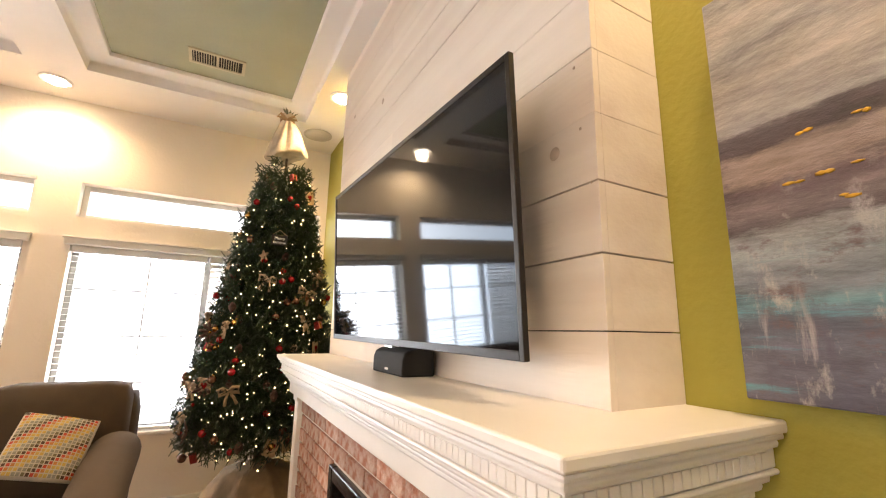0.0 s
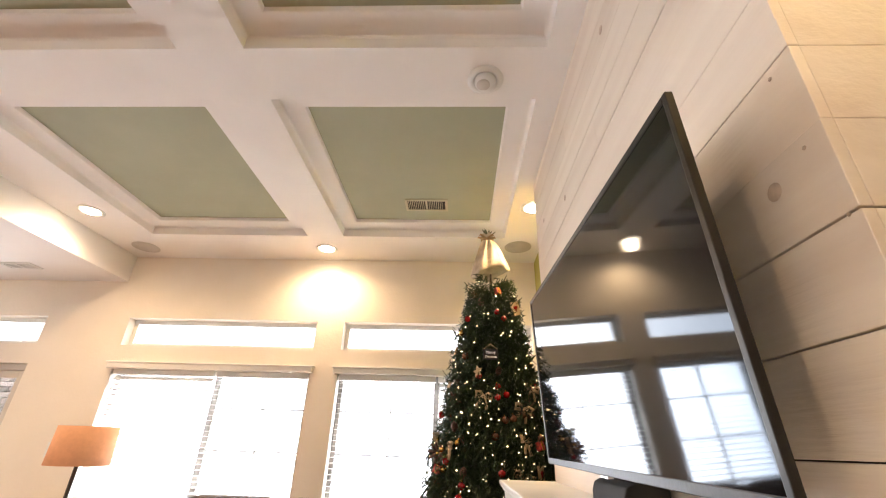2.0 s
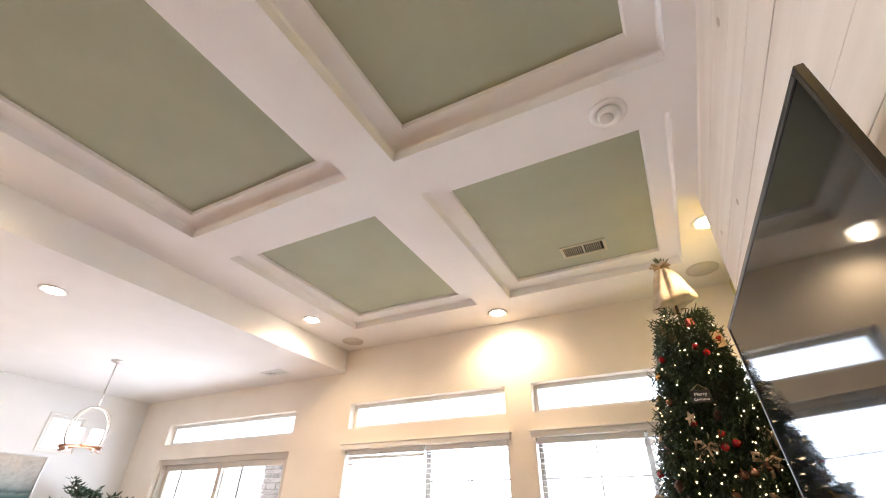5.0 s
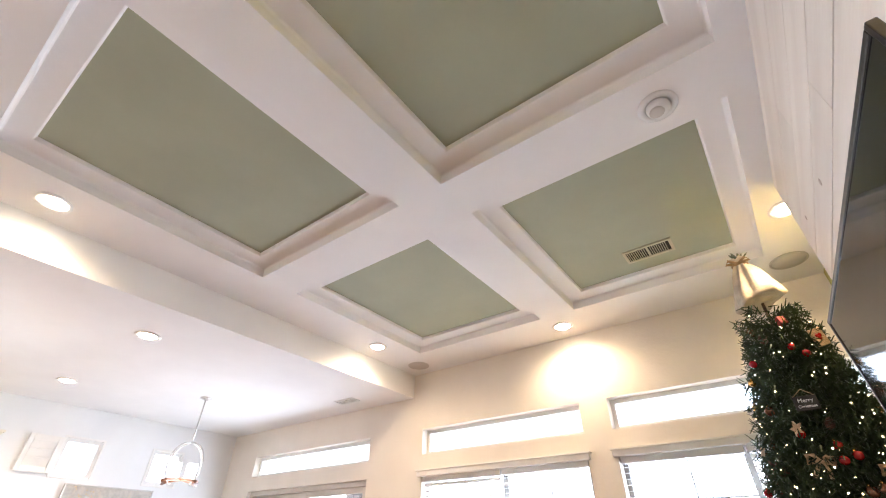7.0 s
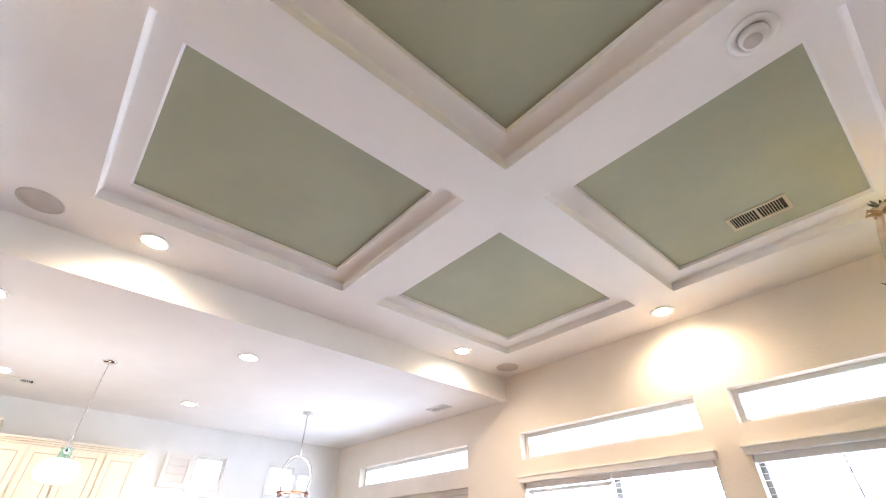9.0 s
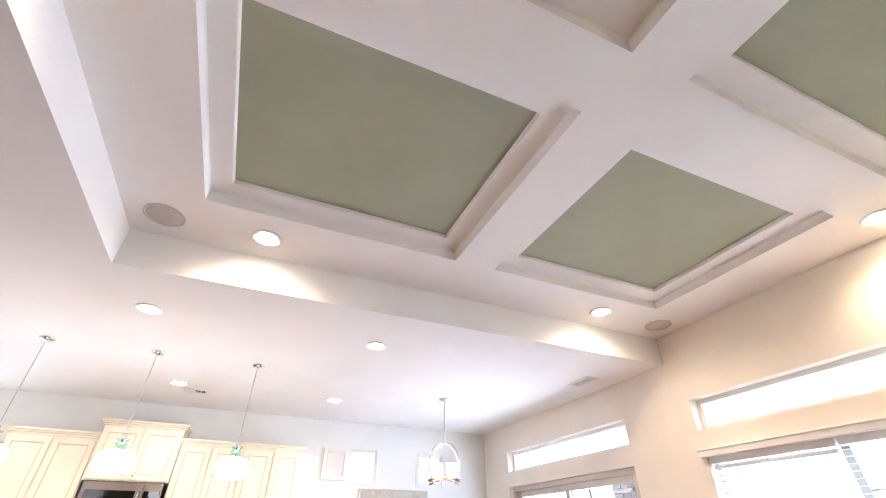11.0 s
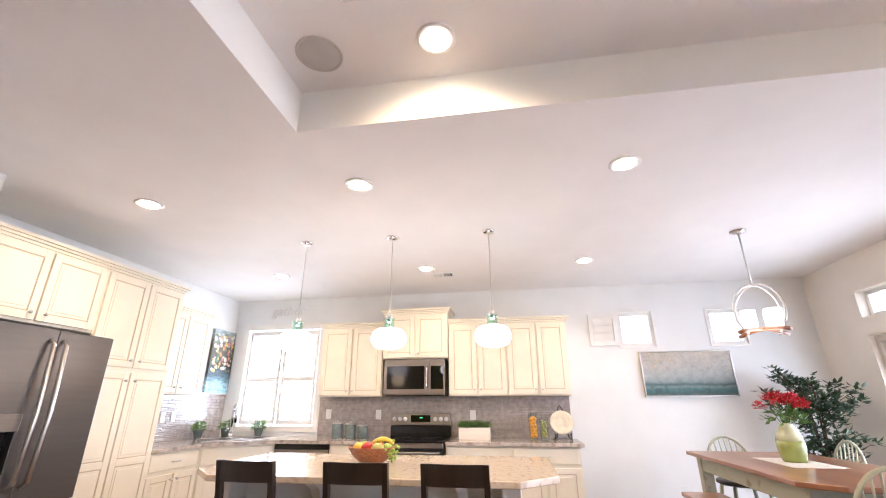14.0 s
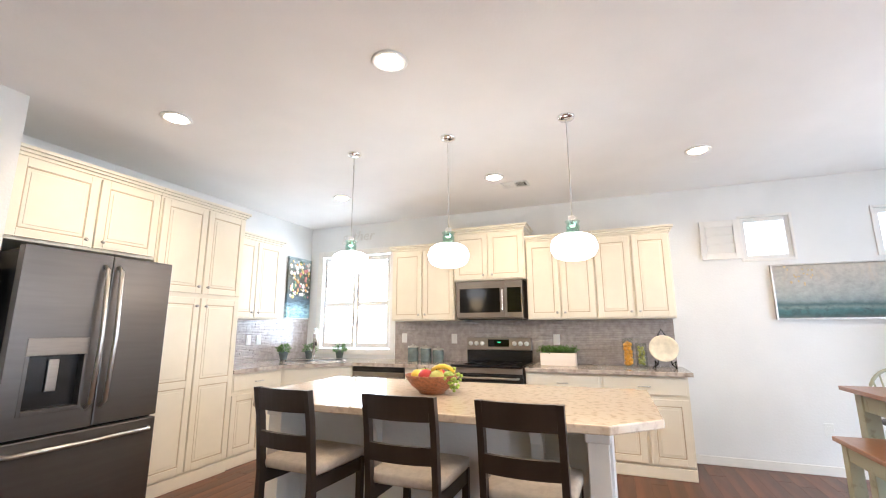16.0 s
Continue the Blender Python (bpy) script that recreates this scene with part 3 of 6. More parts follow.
def vent(x0, x1, y0, y1, z, material, label, along="x"):
    v = thing("ceiling_vent", (x0 + x1) / 2, (y0 + y1) / 2, z, label, "vent")
    # dark sheet that stands for the shade behind the slats
    part("backing", box(B(), x0 + 0.012, x1 - 0.012, y0 + 0.012, y1 - 0.012, z - 0.003, z), DARK, v)
    bm = B()
    for a, b, c, e in ((x0, x1, y0, y0 + 0.02), (x0, x1, y1 - 0.02, y1), (x0, x0 + 0.02, y0 + 0.02, y1 - 0.02), (x1 - 0.02, x1, y0 + 0.02, y1 - 0.02)):
        box(bm, a, b, c, e, z - 0.01, z - 0.001)
    cx, cy = (x0 + x1) / 2, (y0 + y1) / 2
    span, wide = (x1 - x0, y1 - y0) if along == "x" else (y1 - y0, x1 - x0)
    if along == "x":
        box(bm, cx - 0.008, cx + 0.008, y0 + 0.02, y1 - 0.02, z - 0.01, z - 0.001)
    else:
        box(bm, x0 + 0.02, x1 - 0.02, cy - 0.008, cy + 0.008, z - 0.01, z - 0.001)
    part("frame", bm, material, v)
    blade = box(B(), -0.0014, 0.0014, -wide / 2 + 0.02, wide / 2 - 0.02, -0.005, 0.004)
    flat = box(B(), -0.0095, 0.0055, -wide / 2 + 0.02, wide / 2 - 0.02, -0.001, 0.001)
    turn = 0 if along == "x" else 90
    # white vents: one half's lighter shading is put into the shape, as flat slats
    sets = {True: [], False: []}
    for i in range(int((span - 0.05) / 0.015)):
        u = -span / 2 + 0.03 + 0.015 * i
        if abs(u) > 0.012:
            sets[material is WHITE and u < 0].append(pose(cx, cy, z - 0.005, 0, 0, turn) @ pose(u, 0, 0, 0, 12, 0))
    for pale_half, places in sets.items():
        if places:
            pieces("slat", piece_mesh("slat", flat if pale_half else blade, material), places, v)


vent(-0.01, 0.335, 3.68, 3.855, PANEL - 0.01, VENTW, "cream metal air vent in green coffer panel")
vent(-3.80, -3.49, 4.23, 4.38, LOW, WHITE, "white metal air vent near the sliding door")
vent(-5.90, -5.73, 0.25, 0.52, LOW, WHITE, "small white metal air vent over the range", "y")

# ---- fireplace: chimney breast, boards, mantel, brick ----
CX, CY0, CY1 = 0.955, 1.285, 3.34
f = thing("fireplace", EAST, 2.41, 0, "whitewashed shiplap fireplace with white mantel and brick surround", "fireplace", kind="structure")
part("chimney_core", box(B(), CX + 0.018, EAST - 0.002, CY0 + 0.018, CY1 - 0.018, 1.0, TRAY - 0.002), DARK, f)
rng = random.Random(7)
z, k = 1.16, 0
while z < TRAY - 0.01:
    top = min(z + 0.15, TRAY - 0.002)
    gap = (0.001, 0.0025, 0.0035, 0.003, 0.0008, 0.0016, 0.001)[k % 7]
    splits = [CY0, CY1] if k % 2 else [CY0, CY0 + rng.uniform(0.7, 1.5), CY1]
    for a, b in zip(splits, splits[1:]):
        part("board", box(B(), CX + rng.uniform(-0.001, 0.001), CX + 0.018, a + (0.001 if a > CY0 else 0), b - 0.001, z + gap, top, 0.0015), SHIP, f)
    part("side_board", box(B(), CX + 0.0185, EAST - 0.003, CY0 + rng.uniform(0, 0.001), CY0 + 0.018, z + gap, top, 0.0015), SHIP, f)
    part("side_board", box(B(), CX + 0.0185, EAST - 0.003, CY1 - 0.018, CY1, z + gap, top, 0.0015), SHIP, f)
    z, k = z + 0.15, k + 1
for y, zz, r in ((1.404, 1.71, 0.017), (1.325, 1.738, 0.004), (1.335, 1.89, 0.004), (2.6, 2.45, 0.016), (1.9, 2.75, 0.018), (3.1, 2.6, 0.014), (1.303, 1.61, 0.003)):
    q = B()
    lathe(q, ((0.001, 0), (r, 0), (r * 0.9, 0.0012), (0.001, 0.0012)), 0, 0, 0, 16)
    bmesh.ops.transform(q, matrix=pose(CX - 0.0002, y, zz, 0, -90, 0), verts=q.verts)
    part("knot", q, KNOT, f)

# mantel: a stack of mouldings that wraps three sides
MX, MY0, MY1, MZ, MK = 0.665, 1.11, 3.38, 1.168, 0.77
mant = part("mantel_shelf", box(B(), MX, EAST - 0.003, MY0, MY1, MZ - 0.028 * MK, MZ, 0.005), TRIM, f, "white enamelled mantel shelf")
for inset, d0, d1, bev in ((0.008, 0.042, 0.029, 0.006), (0.02, 0.062, 0.043, 0.008), (0.034, 0.105, 0.063, 0.002), (0.026, 0.118, 0.106, 0.005), (0.045, 0.14, 0.119, 0.008),
                           (0.062, 0.162, 0.141, 0.009), (0.08, 0.186, 0.163, 0.008), (0.094, 0.26, 0.187, 0.003)):
    part("moulding", box(B(), MX + inset * MK, EAST - 0.003, MY0 + inset * MK, MY1 - inset * MK, MZ - d0 * MK, MZ - d1 * MK, bev * MK), TRIM, f)
MLOW = MZ - 0.261 * MK
me = piece_mesh("dentil", box(B(), -0.003, 0.003, -0.0095, 0.0095, -0.0125, 0.0125, 0.001), TRIM)
spots = [pose(MX + 0.0255, MY0 + 0.04 + 0.0215 * i, MZ - 0.065) for i in range(int((MY1 - MY0 - 0.07) / 0.0215))]
spots += [pose(MX + 0.043 + 0.0215 * i, MY0 + 0.0255, MZ - 0.065, 0, 0, 90) for i in range(int((EAST - MX - 0.06) / 0.0215))]
pieces("dentil", me, spots, f)
for y0, y1 in ((MY0 + 0.09, MY0 + 0.17), (MY1 - 0.25, MY1 - 0.17)):
    bm = box(B(), 0.755, EAST - 0.003, y0, y1, 0, MLOW, 0.004)
    box(bm, 0.742, 0.79, y0 - 0.01, y1 + 0.01, 0, 0.16, 0.005)
    box(bm, 0.746, 0.79, y0 - 0.006, y1 + 0.006, MLOW - 0.03, MLOW - 0.001, 0.004)
    part("pilaster", bm, TRIM, f, "white painted pilaster")
BX, BY0, BY1, FY0, FY1, FZ = 0.785, MY0 + 0.17, MY1 - 0.25, 1.70, 2.48, 0.80
bm = box(B(), BX + 0.002, EAST - 0.004, BY0, FY0, 0, MLOW - 0.001)
box(bm, BX + 0.002, EAST - 0.004, FY1, BY1, 0, MLOW - 0.001)
box(bm, BX + 0.002, EAST - 0.004, FY0, FY1, FZ, MLOW - 0.001)
part("mortar_bed", bm, MORTAR, f, "pale mortar between bricks")
bm = B()
for a, b, c, e in ((FY0, FY0 + 0.05, 0.02, FZ), (FY1 - 0.05, FY1, 0.02, FZ), (FY0 + 0.05, FY1 - 0.05, FZ - 0.05, FZ), (FY0 + 0.05, FY1 - 0.05, 0.02, 0.1)):
    box(bm, BX - 0.02, BX + 0.03, a, b, c, e, 0.006)
part("firebox_frame", bm, BLACK, f, "black metal firebox frame")
part("firebox_glass", box(B(), BX + 0.012, BX + 0.017, FY0 + 0.05, FY1 - 0.05, 0.1, FZ - 0.05), BGLASS, f, "dark firebox glass")
part("hearth", box(B(), 0.42, BX - 0.003, MY0 + 0.08, MY1 - 0.16, 0.0, 0.02, 0.004), GRANITE2, f, "flush granite hearth")

# ---- television and speaker ----
TVX, TVY0, TVY1, TVZ0, TVZ1 = 0.81, 1.372, 2.62, 1.262, 1.902
t = thing("television", TVX + 0.02, (TVY0 + TVY1) / 2, TVZ0, "large black flat television mounted above the mantel", "television")
bm = B()
for a, b, c, e in ((TVY0, TVY0 + 0.014, TVZ0, TVZ1), (TVY1 - 0.014, TVY1, TVZ0, TVZ1), (TVY0 + 0.014, TVY1 - 0.014, TVZ0, TVZ0 + 0.02), (TVY0 + 0.014, TVY1 - 0.014, TVZ1 - 0.014, TVZ1)):
    box(bm, TVX - 0.003, TVX + 0.012, a, b, c, e, 0.002)
part("bezel", bm, BEZEL, t)
part("screen", box(B(), TVX, TVX + 0.006, TVY0 + 0.013, TVY1 - 0.013, TVZ0 + 0.019, TVZ1 - 0.013), SCREEN, t, "glossy dark screen")
part("back_shell", box(B(), TVX + 0.0125, TVX + 0.055, TVY0 + 0.1, TVY1 - 0.1, TVZ0 + 0.06, TVZ1 - 0.06, 0.012), BLACK, t)
part("wall_mount", box(B(), TVX + 0.055, CX + 0.03, 1.85, 2.2, 1.45, 1.75), BLACK, t)
part("brand_tab", box(B(), TVX - 0.002, TVX + 0.012, 1.99, 2.04, TVZ0 - 0.006, TVZ0 - 0.0005), NICKEL, t)
t.matrix_basis = pose(TVX + 0.02, (TVY0 + TVY1) / 2, TVZ0, 0.9, -3.3, 1.8)
s = thing("centre_speaker", 0.87, 2.07, MZ, "small black cloth centre speaker on the mantel", "speaker")
poly = [(0.825, MZ + 0.001), (0.935, MZ + 0.001), (0.935, MZ + 0.082), (0.855, MZ + 0.082), (0.833, MZ + 0.072), (0.825, MZ + 0.05)]
q = B()
prism(q, poly, 1.94, 2.2, 0.005)
bmesh.ops.transform(q, matrix=Matrix(((1, 0, 0, 0), (0, 0, 1, 0), (0, 1, 0, 0), (0, 0, 0, 1))), verts=q.verts)
part("cabinet", q, CLOTH, s)
part("badge", box(B(), 0.8225, 0.825, 2.055, 2.08, MZ + 0.014, MZ + 0.022, 0.001), WHITE, s, "white oval badge")


# ---- paintings ----
def painted(name, layers, axis, bump=0.4, wild=0.75, fine=0.7, grain=(1, 0.45, 1.3), size=4, drips=None):
    """Bands of colour by height, broken up by noise; layers: (height 0..1, colour)."""
    m = bpy.data.materials.new(name)
    m.use_nodes = True
    n, l = m.node_tree.nodes, m.node_tree.links
    b = n["Principled BSDF"]
    tc, sep, noi, fin, add, ramp, mp = (n.new(k) for k in ("ShaderNodeTexCoord", "ShaderNodeSeparateXYZ", "ShaderNodeTexNoise", "ShaderNodeTexNoise", "ShaderNodeMath", "ShaderNodeValToRGB", "ShaderNodeMapping"))
    l.new(tc.outputs["Generated"], sep.inputs[0])
    l.new(tc.outputs["Object"], mp.inputs[0])
    mp.inputs["Scale"].default_value = grain if axis == "y" else (grain[1], 1, grain[2])
    noi.inputs["Scale"].default_value, noi.inputs["Detail"].default_value, noi.inputs["Roughness"].default_value = size, 12, 0.78
    fin.inputs["Scale"].default_value, fin.inputs["Detail"].default_value, fin.inputs["Roughness"].default_value = 22, 9, 0.75
    l.new(mp.outputs[0], noi.inputs[0]), l.new(mp.outputs[0], fin.inputs[0])
    sc, off = n.new("ShaderNodeMath"), n.new("ShaderNodeMath")
    sc.operation, off.operation, add.operation = "MULTIPLY_ADD", "ADD", "ADD"
    sc.inputs[1].default_value, sc.inputs[2].default_value = wild, -wild / 2
    l.new(noi.outputs[0], sc.inputs[0]), l.new(sep.outputs[2], add.inputs[0]), l.new(sc.outputs[0], add.inputs[1])
    l.new(add.outputs[0], ramp.inputs[0])
    el = ramp.color_ramp.elements
    while len(el) < len(layers):
        el.new(0.5)
    for e, (p, c) in zip(el, layers):
        e.position, e.color = p, (*c, 1)
    mix = n.new("ShaderNodeMixRGB")
    mix.blend_type, mix.inputs[0].default_value = "OVERLAY", fine
    con = n.new("ShaderNodeMapRange")
    con.inputs[1].default_value, con.inputs[2].default_value = 0.32, 0.66
    l.new(fin.outputs[0], con.inputs[0])
    l.new(ramp.outputs[0], mix.inputs[1]), l.new(con.outputs[0], mix.inputs[2])
    out = mix.outputs[0]
    for colour, top, low, way, size_, edge in drips or ():
        m2, n2, cut, mask, mul, lay = (n.new(k) for k in ("ShaderNodeMapping", "ShaderNodeTexNoise", "ShaderNodeMapRange", "ShaderNodeMapRange", "ShaderNodeMath", "ShaderNodeMixRGB"))
        m2.inputs["Scale"].default_value = way
        n2.inputs["Scale"].default_value, n2.inputs["Detail"].default_value, n2.inputs["Roughness"].default_value = size_, 7, 0.7
        cut.inputs[1].default_value, cut.inputs[2].default_value = edge, edge + 0.12
        mask.inputs[1].default_value, mask.inputs[2].default_value = top, low
        mul.operation = "MULTIPLY"
        l.new(tc.outputs["Object"], m2.inputs[0]), l.new(m2.outputs[0], n2.inputs[0]), l.new(n2.outputs[0], cut.inputs[0])
        l.new(sep.outputs[2], mask.inputs[0]), l.new(cut.outputs[0], mul.inputs[0]), l.new(mask.outputs[0], mul.inputs[1])
        l.new(mul.outputs[0], lay.inputs[0]), l.new(out, lay.inputs[1])
        lay.inputs[2].default_value = (*colour, 1)
        out = lay.outputs[0]
    l.new(out, b.inputs["Base Color"])
    bp = n.new("ShaderNodeBump")
    bp.inputs["Strength"].default_value, bp.inputs["Distance"].default_value = bump, 0.01
    l.new(fin.outputs[0], bp.inputs["Height"]), l.new(bp.outputs[0], b.inputs["Normal"])
    b.inputs["Roughness"].default_value = 0.55
    return m


SEA = painted("abstract seascape paint", ((0.0, (0.10, 0.095, 0.13)), (0.1, (0.13, 0.13, 0.17)), (0.17, (0.10, 0.12, 0.16)), (0.21, (0.13, 0.25, 0.29)), (0.25, (0.17, 0.19, 0.22)), (0.31, (0.25, 0.28, 0.30)), (0.37, (0.29, 0.30, 0.30)), (0.395, (0.10, 0.08, 0.085)), (0.43, (0.19, 0.15, 0.155)), (0.475, (0.12, 0.08, 0.085)), (0.50, (0.30, 0.23, 0.20)), (0.545, (0.27, 0.21, 0.185)), (0.565, (0.075, 0.055, 0.06)), (0.605, (0.11, 0.09, 0.1)), (0.62, (0.29, 0.28, 0.275)), (0.74, (0.40, 0.36, 0.32)), (0.82, (0.30, 0.29, 0.275)), (0.9, (0.40, 0.37, 0.33)), (1.0, (0.30, 0.30, 0.285))), "y", 0.5, 0.16, 0.45, (1, 0.28, 1.25), 9,
              (((0.42, 0.40, 0.39), 0.5, 0.38, (1, 2.2, 1.2), 9, 0.56), ((0.14, 0.10, 0.11), 0.62, 0.5, (1, 1.6, 3.0), 8, 0.56), ((0.12, 0.34, 0.40), 0.34, 0.24, (1, 0.35, 4.0), 6, 0.57), ((0.40, 0.37, 0.37), 0.3, 0.1, (1, 6.0, 0.9), 5, 0.6), ((0.11, 0.10, 0.14), 0.4, 0.05, (1, 4.0, 0.8), 4, 0.58)))
p = thing("large_painting", EAST, 0.72, 1.2, "large unframed abstract seascape canvas in grey and mauve", "painting")
part("canvas", box(B(), EAST - 0.042, EAST - 0.002, -0.05, 1.15, 1.2, 1.985, 0.003), SEA, p)
LEAFGOLD = mat("gold leaf fleck", (0.7, 0.42, 0.06), 0.35, 0.8, var=0.2)
rng = random.Random(3)
for y, zz in ((1.02, 1.643), (1.008, 1.645), (0.945, 1.648), (0.935, 1.646), (0.977, 1.523), (0.967, 1.519), (1.045, 1.562), (1.03, 1.561), (1.0, 1.566), (0.99, 1.566), (0.955, 1.57), (0.8, 1.65), (0.6, 1.56), (0.45, 1.63)):
    q = B()
    sphere(q, EAST - 0.0425, y, zz, 0.008, 1, (0.12, rng.uniform(0.7, 1.5), rng.uniform(0.3, 0.6)))
    part("gold_fleck", q, LEAFGOLD, p)
LAKE = painted("misty lake paint", ((0.0, (0.13, 0.14, 0.13)), (0.06, (0.05, 0.11, 0.11)), (0.14, (0.06, 0.15, 0.155)), (0.2, (0.17, 0.23, 0.22)), (0.25, (0.07, 0.13, 0.13)), (0.32, (0.24, 0.29, 0.285)), (0.45, (0.37, 0.385, 0.37)), (0.7, (0.43, 0.415, 0.38)), (1.0, (0.48, 0.435, 0.37))), "y", 0.15, 0.2, 0.2, (1, 0.7, 0.9), 6,
               (((0.04, 0.08, 0.08), 0.3, 0.2, (1, 1.4, 2.0), 6, 0.55), ((0.55, 0.47, 0.36), 0.45, 0.9, (1, 3.0, 0.8), 5, 0.56)))
LAKEFLECK = mat("pale gold paint fleck", (0.6, 0.46, 0.26), 0.6, var=0.2)
p = thing("lake_painting", WEST, 3.21, 1.38, "misty teal lake painting in a thin silver frame", "painting")
part("canvas", box(B(), WEST + 0.002, WEST + 0.03, 2.695, 3.685, 1.375, 1.87), LAKE, p)
bm = B()
for a, b, c, e in ((2.68, 2.692, 1.36, 1.885), (3.688, 3.70, 1.36, 1.885), (2.692, 3.688, 1.36, 1.372), (2.692, 3.688, 1.873, 1.885)):
    box(bm, WEST + 0.002, WEST + 0.042, a, b, c, e, 0.002)
part("frame", bm, NICKEL, p, "silver frame")
rng = random.Random(6)
for i in range(16):
    q = sphere(B(), WEST + 0.0302, 2.9 + rng.gauss(0, 0.07), 1.77 + rng.gauss(0, 0.05), 0.012, 1, (0.04, rng.uniform(0.4, 1.0), rng.uniform(0.5, 1.4)))
    part("gold_fleck", q, LAKEFLECK, p)
BOUQ = painted("still life backdrop paint", ((0.0, (0.3, 0.5, 0.62)), (0.12, (0.34, 0.52, 0.6)), (0.26, (0.06, 0.1, 0.13)), (0.4, (0.05, 0.06, 0.05)), (0.75, (0.1, 0.09, 0.05)), (1.0, (0.3, 0.36, 0.36))), "x", 0.3, 0.35)
p = thing("flower_painting", -6.42, FRIDGE_WALL, 1.44, "still life canvas of pale and orange flowers", "painting")
part("canvas", box(B(), -6.66, -6.20, FRIDGE_WALL + 0.002, FRIDGE_WALL + 0.04, 1.44, 2.26, 0.003), BOUQ, p)
BLOOM = [mat("painted petal " + n, c, 0.6, var=0.25, scale=40) for n, c in (("white", (0.75, 0.68, 0.6)), ("orange", (0.7, 0.36, 0.12)), ("pink", (0.6, 0.22, 0.2)), ("yellow", (0.72, 0.55, 0.2)), ("leaf", (0.12, 0.2, 0.12)))]
rng = random.Random(11)
for i in range(105):
    q = B()
    r = rng.uniform(0.012, 0.036)
    sphere(q, -6.43 + rng.uniform(-0.19, 0.19), FRIDGE_WALL + 0.041, 1.96 + rng.uniform(-0.24, 0.25), r, 1, (1, 0.05, rng.uniform(0.7, 1.1)))
    for v in q.verts:
        v.co.x, v.co.z = min(max(v.co.x, -6.655), -6.205), min(max(v.co.z, 1.5), 2.255)
    part("painted_bloom", q, BLOOM[(0, 1, 0, 2, 0, 3, 4)[i % 7]], p)

# ---- Christmas tree ----
TRX, TRY, TTOP, TLOW, TRAD = 0.685, 3.93, 2.62, 0.5, 0.51
tree = thing("christmas_tree", TRX, TRY, 0, "tall dark green artificial Christmas tree with lights", "christmas tree")
part("trunk", tube(B(), ((TRX, TRY, 0.02), (TRX, TRY, 1.4), (TRX, TRY, TTOP)), 0.04, 8, 0.008), BARK, tree)
rng = np.random.default_rng(5)


def tree_radius(z):
    return (0.12 + (TRAD - 0.12) * np.clip((TTOP + 0.02 - z) / (TTOP + 0.02 - 0.72), 0, 1.0)) * (1 if z > 0.72 else 0.8 + 0.2 * (z - TLOW) / 0.3)


verts, faces, tips = [], [], []
for i in range(1250):
    u = (i + 0.5) / 1250
    z = TLOW + 0.08 + (TTOP - TLOW - 0.08) * (1 - math.sqrt(1 - u * 0.996))
    ang = i * 2.39996 + rng.uniform(-0.3, 0.3)
    length = float(tree_radius(z)) * rng.uniform(0.82, 1.08) + 0.02
    out = np.array((math.cos(ang), math.sin(ang), 0.0))
    droop = rng.uniform(-0.12, 0.16)
    n = int(44 + 95 * length)
    for j in range(n):
        s = 0.25 + 0.75 * (j / n) ** 0.7
        c = np.array((TRX, TRY, z)) + out * length * s + np.array((0, 0, droop * length * s * s))
        side = np.array((-out[1], out[0], 0))
        a = rng.uniform(0, 6.283)
        d = out * rng.uniform(0.3, 0.9) + side * math.cos(a) * 0.8 + np.array((0, 0, math.sin(a) * 0.8))
        d /= np.linalg.norm(d)
        ln, w = rng.uniform(0.028, 0.052), 0.0042
        q = np.cross(d, (0.3, 0.5, 0.8))
        q /= np.linalg.norm(q)
        c = c + side * rng.normal(0, 0.035 * (1 - s * 0.5)) + np.array((0, 0, rng.normal(0, 0.02)))
        k = len(verts)
        verts += [tuple(c - q * w), tuple(c + q * w), tuple(c + d * ln + q * w * 0.5), tuple(c + d * ln - q * w * 0.5)]
        faces.append((k, k + 1, k + 2, k + 3))
    tips.append((TRX + out[0] * length, TRY + out[1] * length, z + droop * length, ang))
# shorten what would pass through walls and mantel
pts = np.array(verts)
pts[:, 0] = np.minimum(pts[:, 0], EAST - 0.01)
pts[:, 1] = np.minimum(pts[:, 1], NORTH - 0.07)
near = (pts[:, 1] < MY1 + 0.01) & (pts[:, 0] > MX - 0.02) & (pts[:, 2] < MZ + 0.02)
pts[near, 1] = MY1 + 0.012
pts -= np.array((TRX, TRY, 0))
me = bpy.data.meshes.new("foliage")
me.from_pydata([tuple(p) for p in pts], [], faces)
me.materials.append(NEEDLE)
fo = new("foliage", me)
fo.parent = tree
tagged(fo, kind="stuff")
part("inner_core", lathe(B(), ((0.2, TLOW + 0.25), (0.32, TLOW + 0.4), (0.26, 1.1), (0.16, 1.7), (0.07, 2.2), (0.015, 2.4)), TRX, TRY, 0, 14), NEEDLE, tree, "shaded dense inner branches")
bm = B()
for i in range(800):
    x, y, z, ang = tips[int(rng.integers(0, len(tips)))]
    s = rng.uniform(0.72, 1.0)
    px, py, pz = TRX + (x - TRX) * s, TRY + (y - TRY) * s, z + rng.uniform(-0.05, 0.05)
    if px > EAST - 0.03 or py > NORTH - 0.09 or (py < MY1 + 0.02 and px > MX - 0.03 and pz < MZ + 0.03):
        continue
    q = bmesh.ops.create_icosphere(bm, subdivisions=1, radius=0.0042)
    bmesh.ops.translate(bm, vec=(px, py, pz), verts=q["verts"])
lights = part("fairy_lights", bm, FAIRY, tree, "many tiny warm white fairy lights")
tagged(lights, kind="stuff")
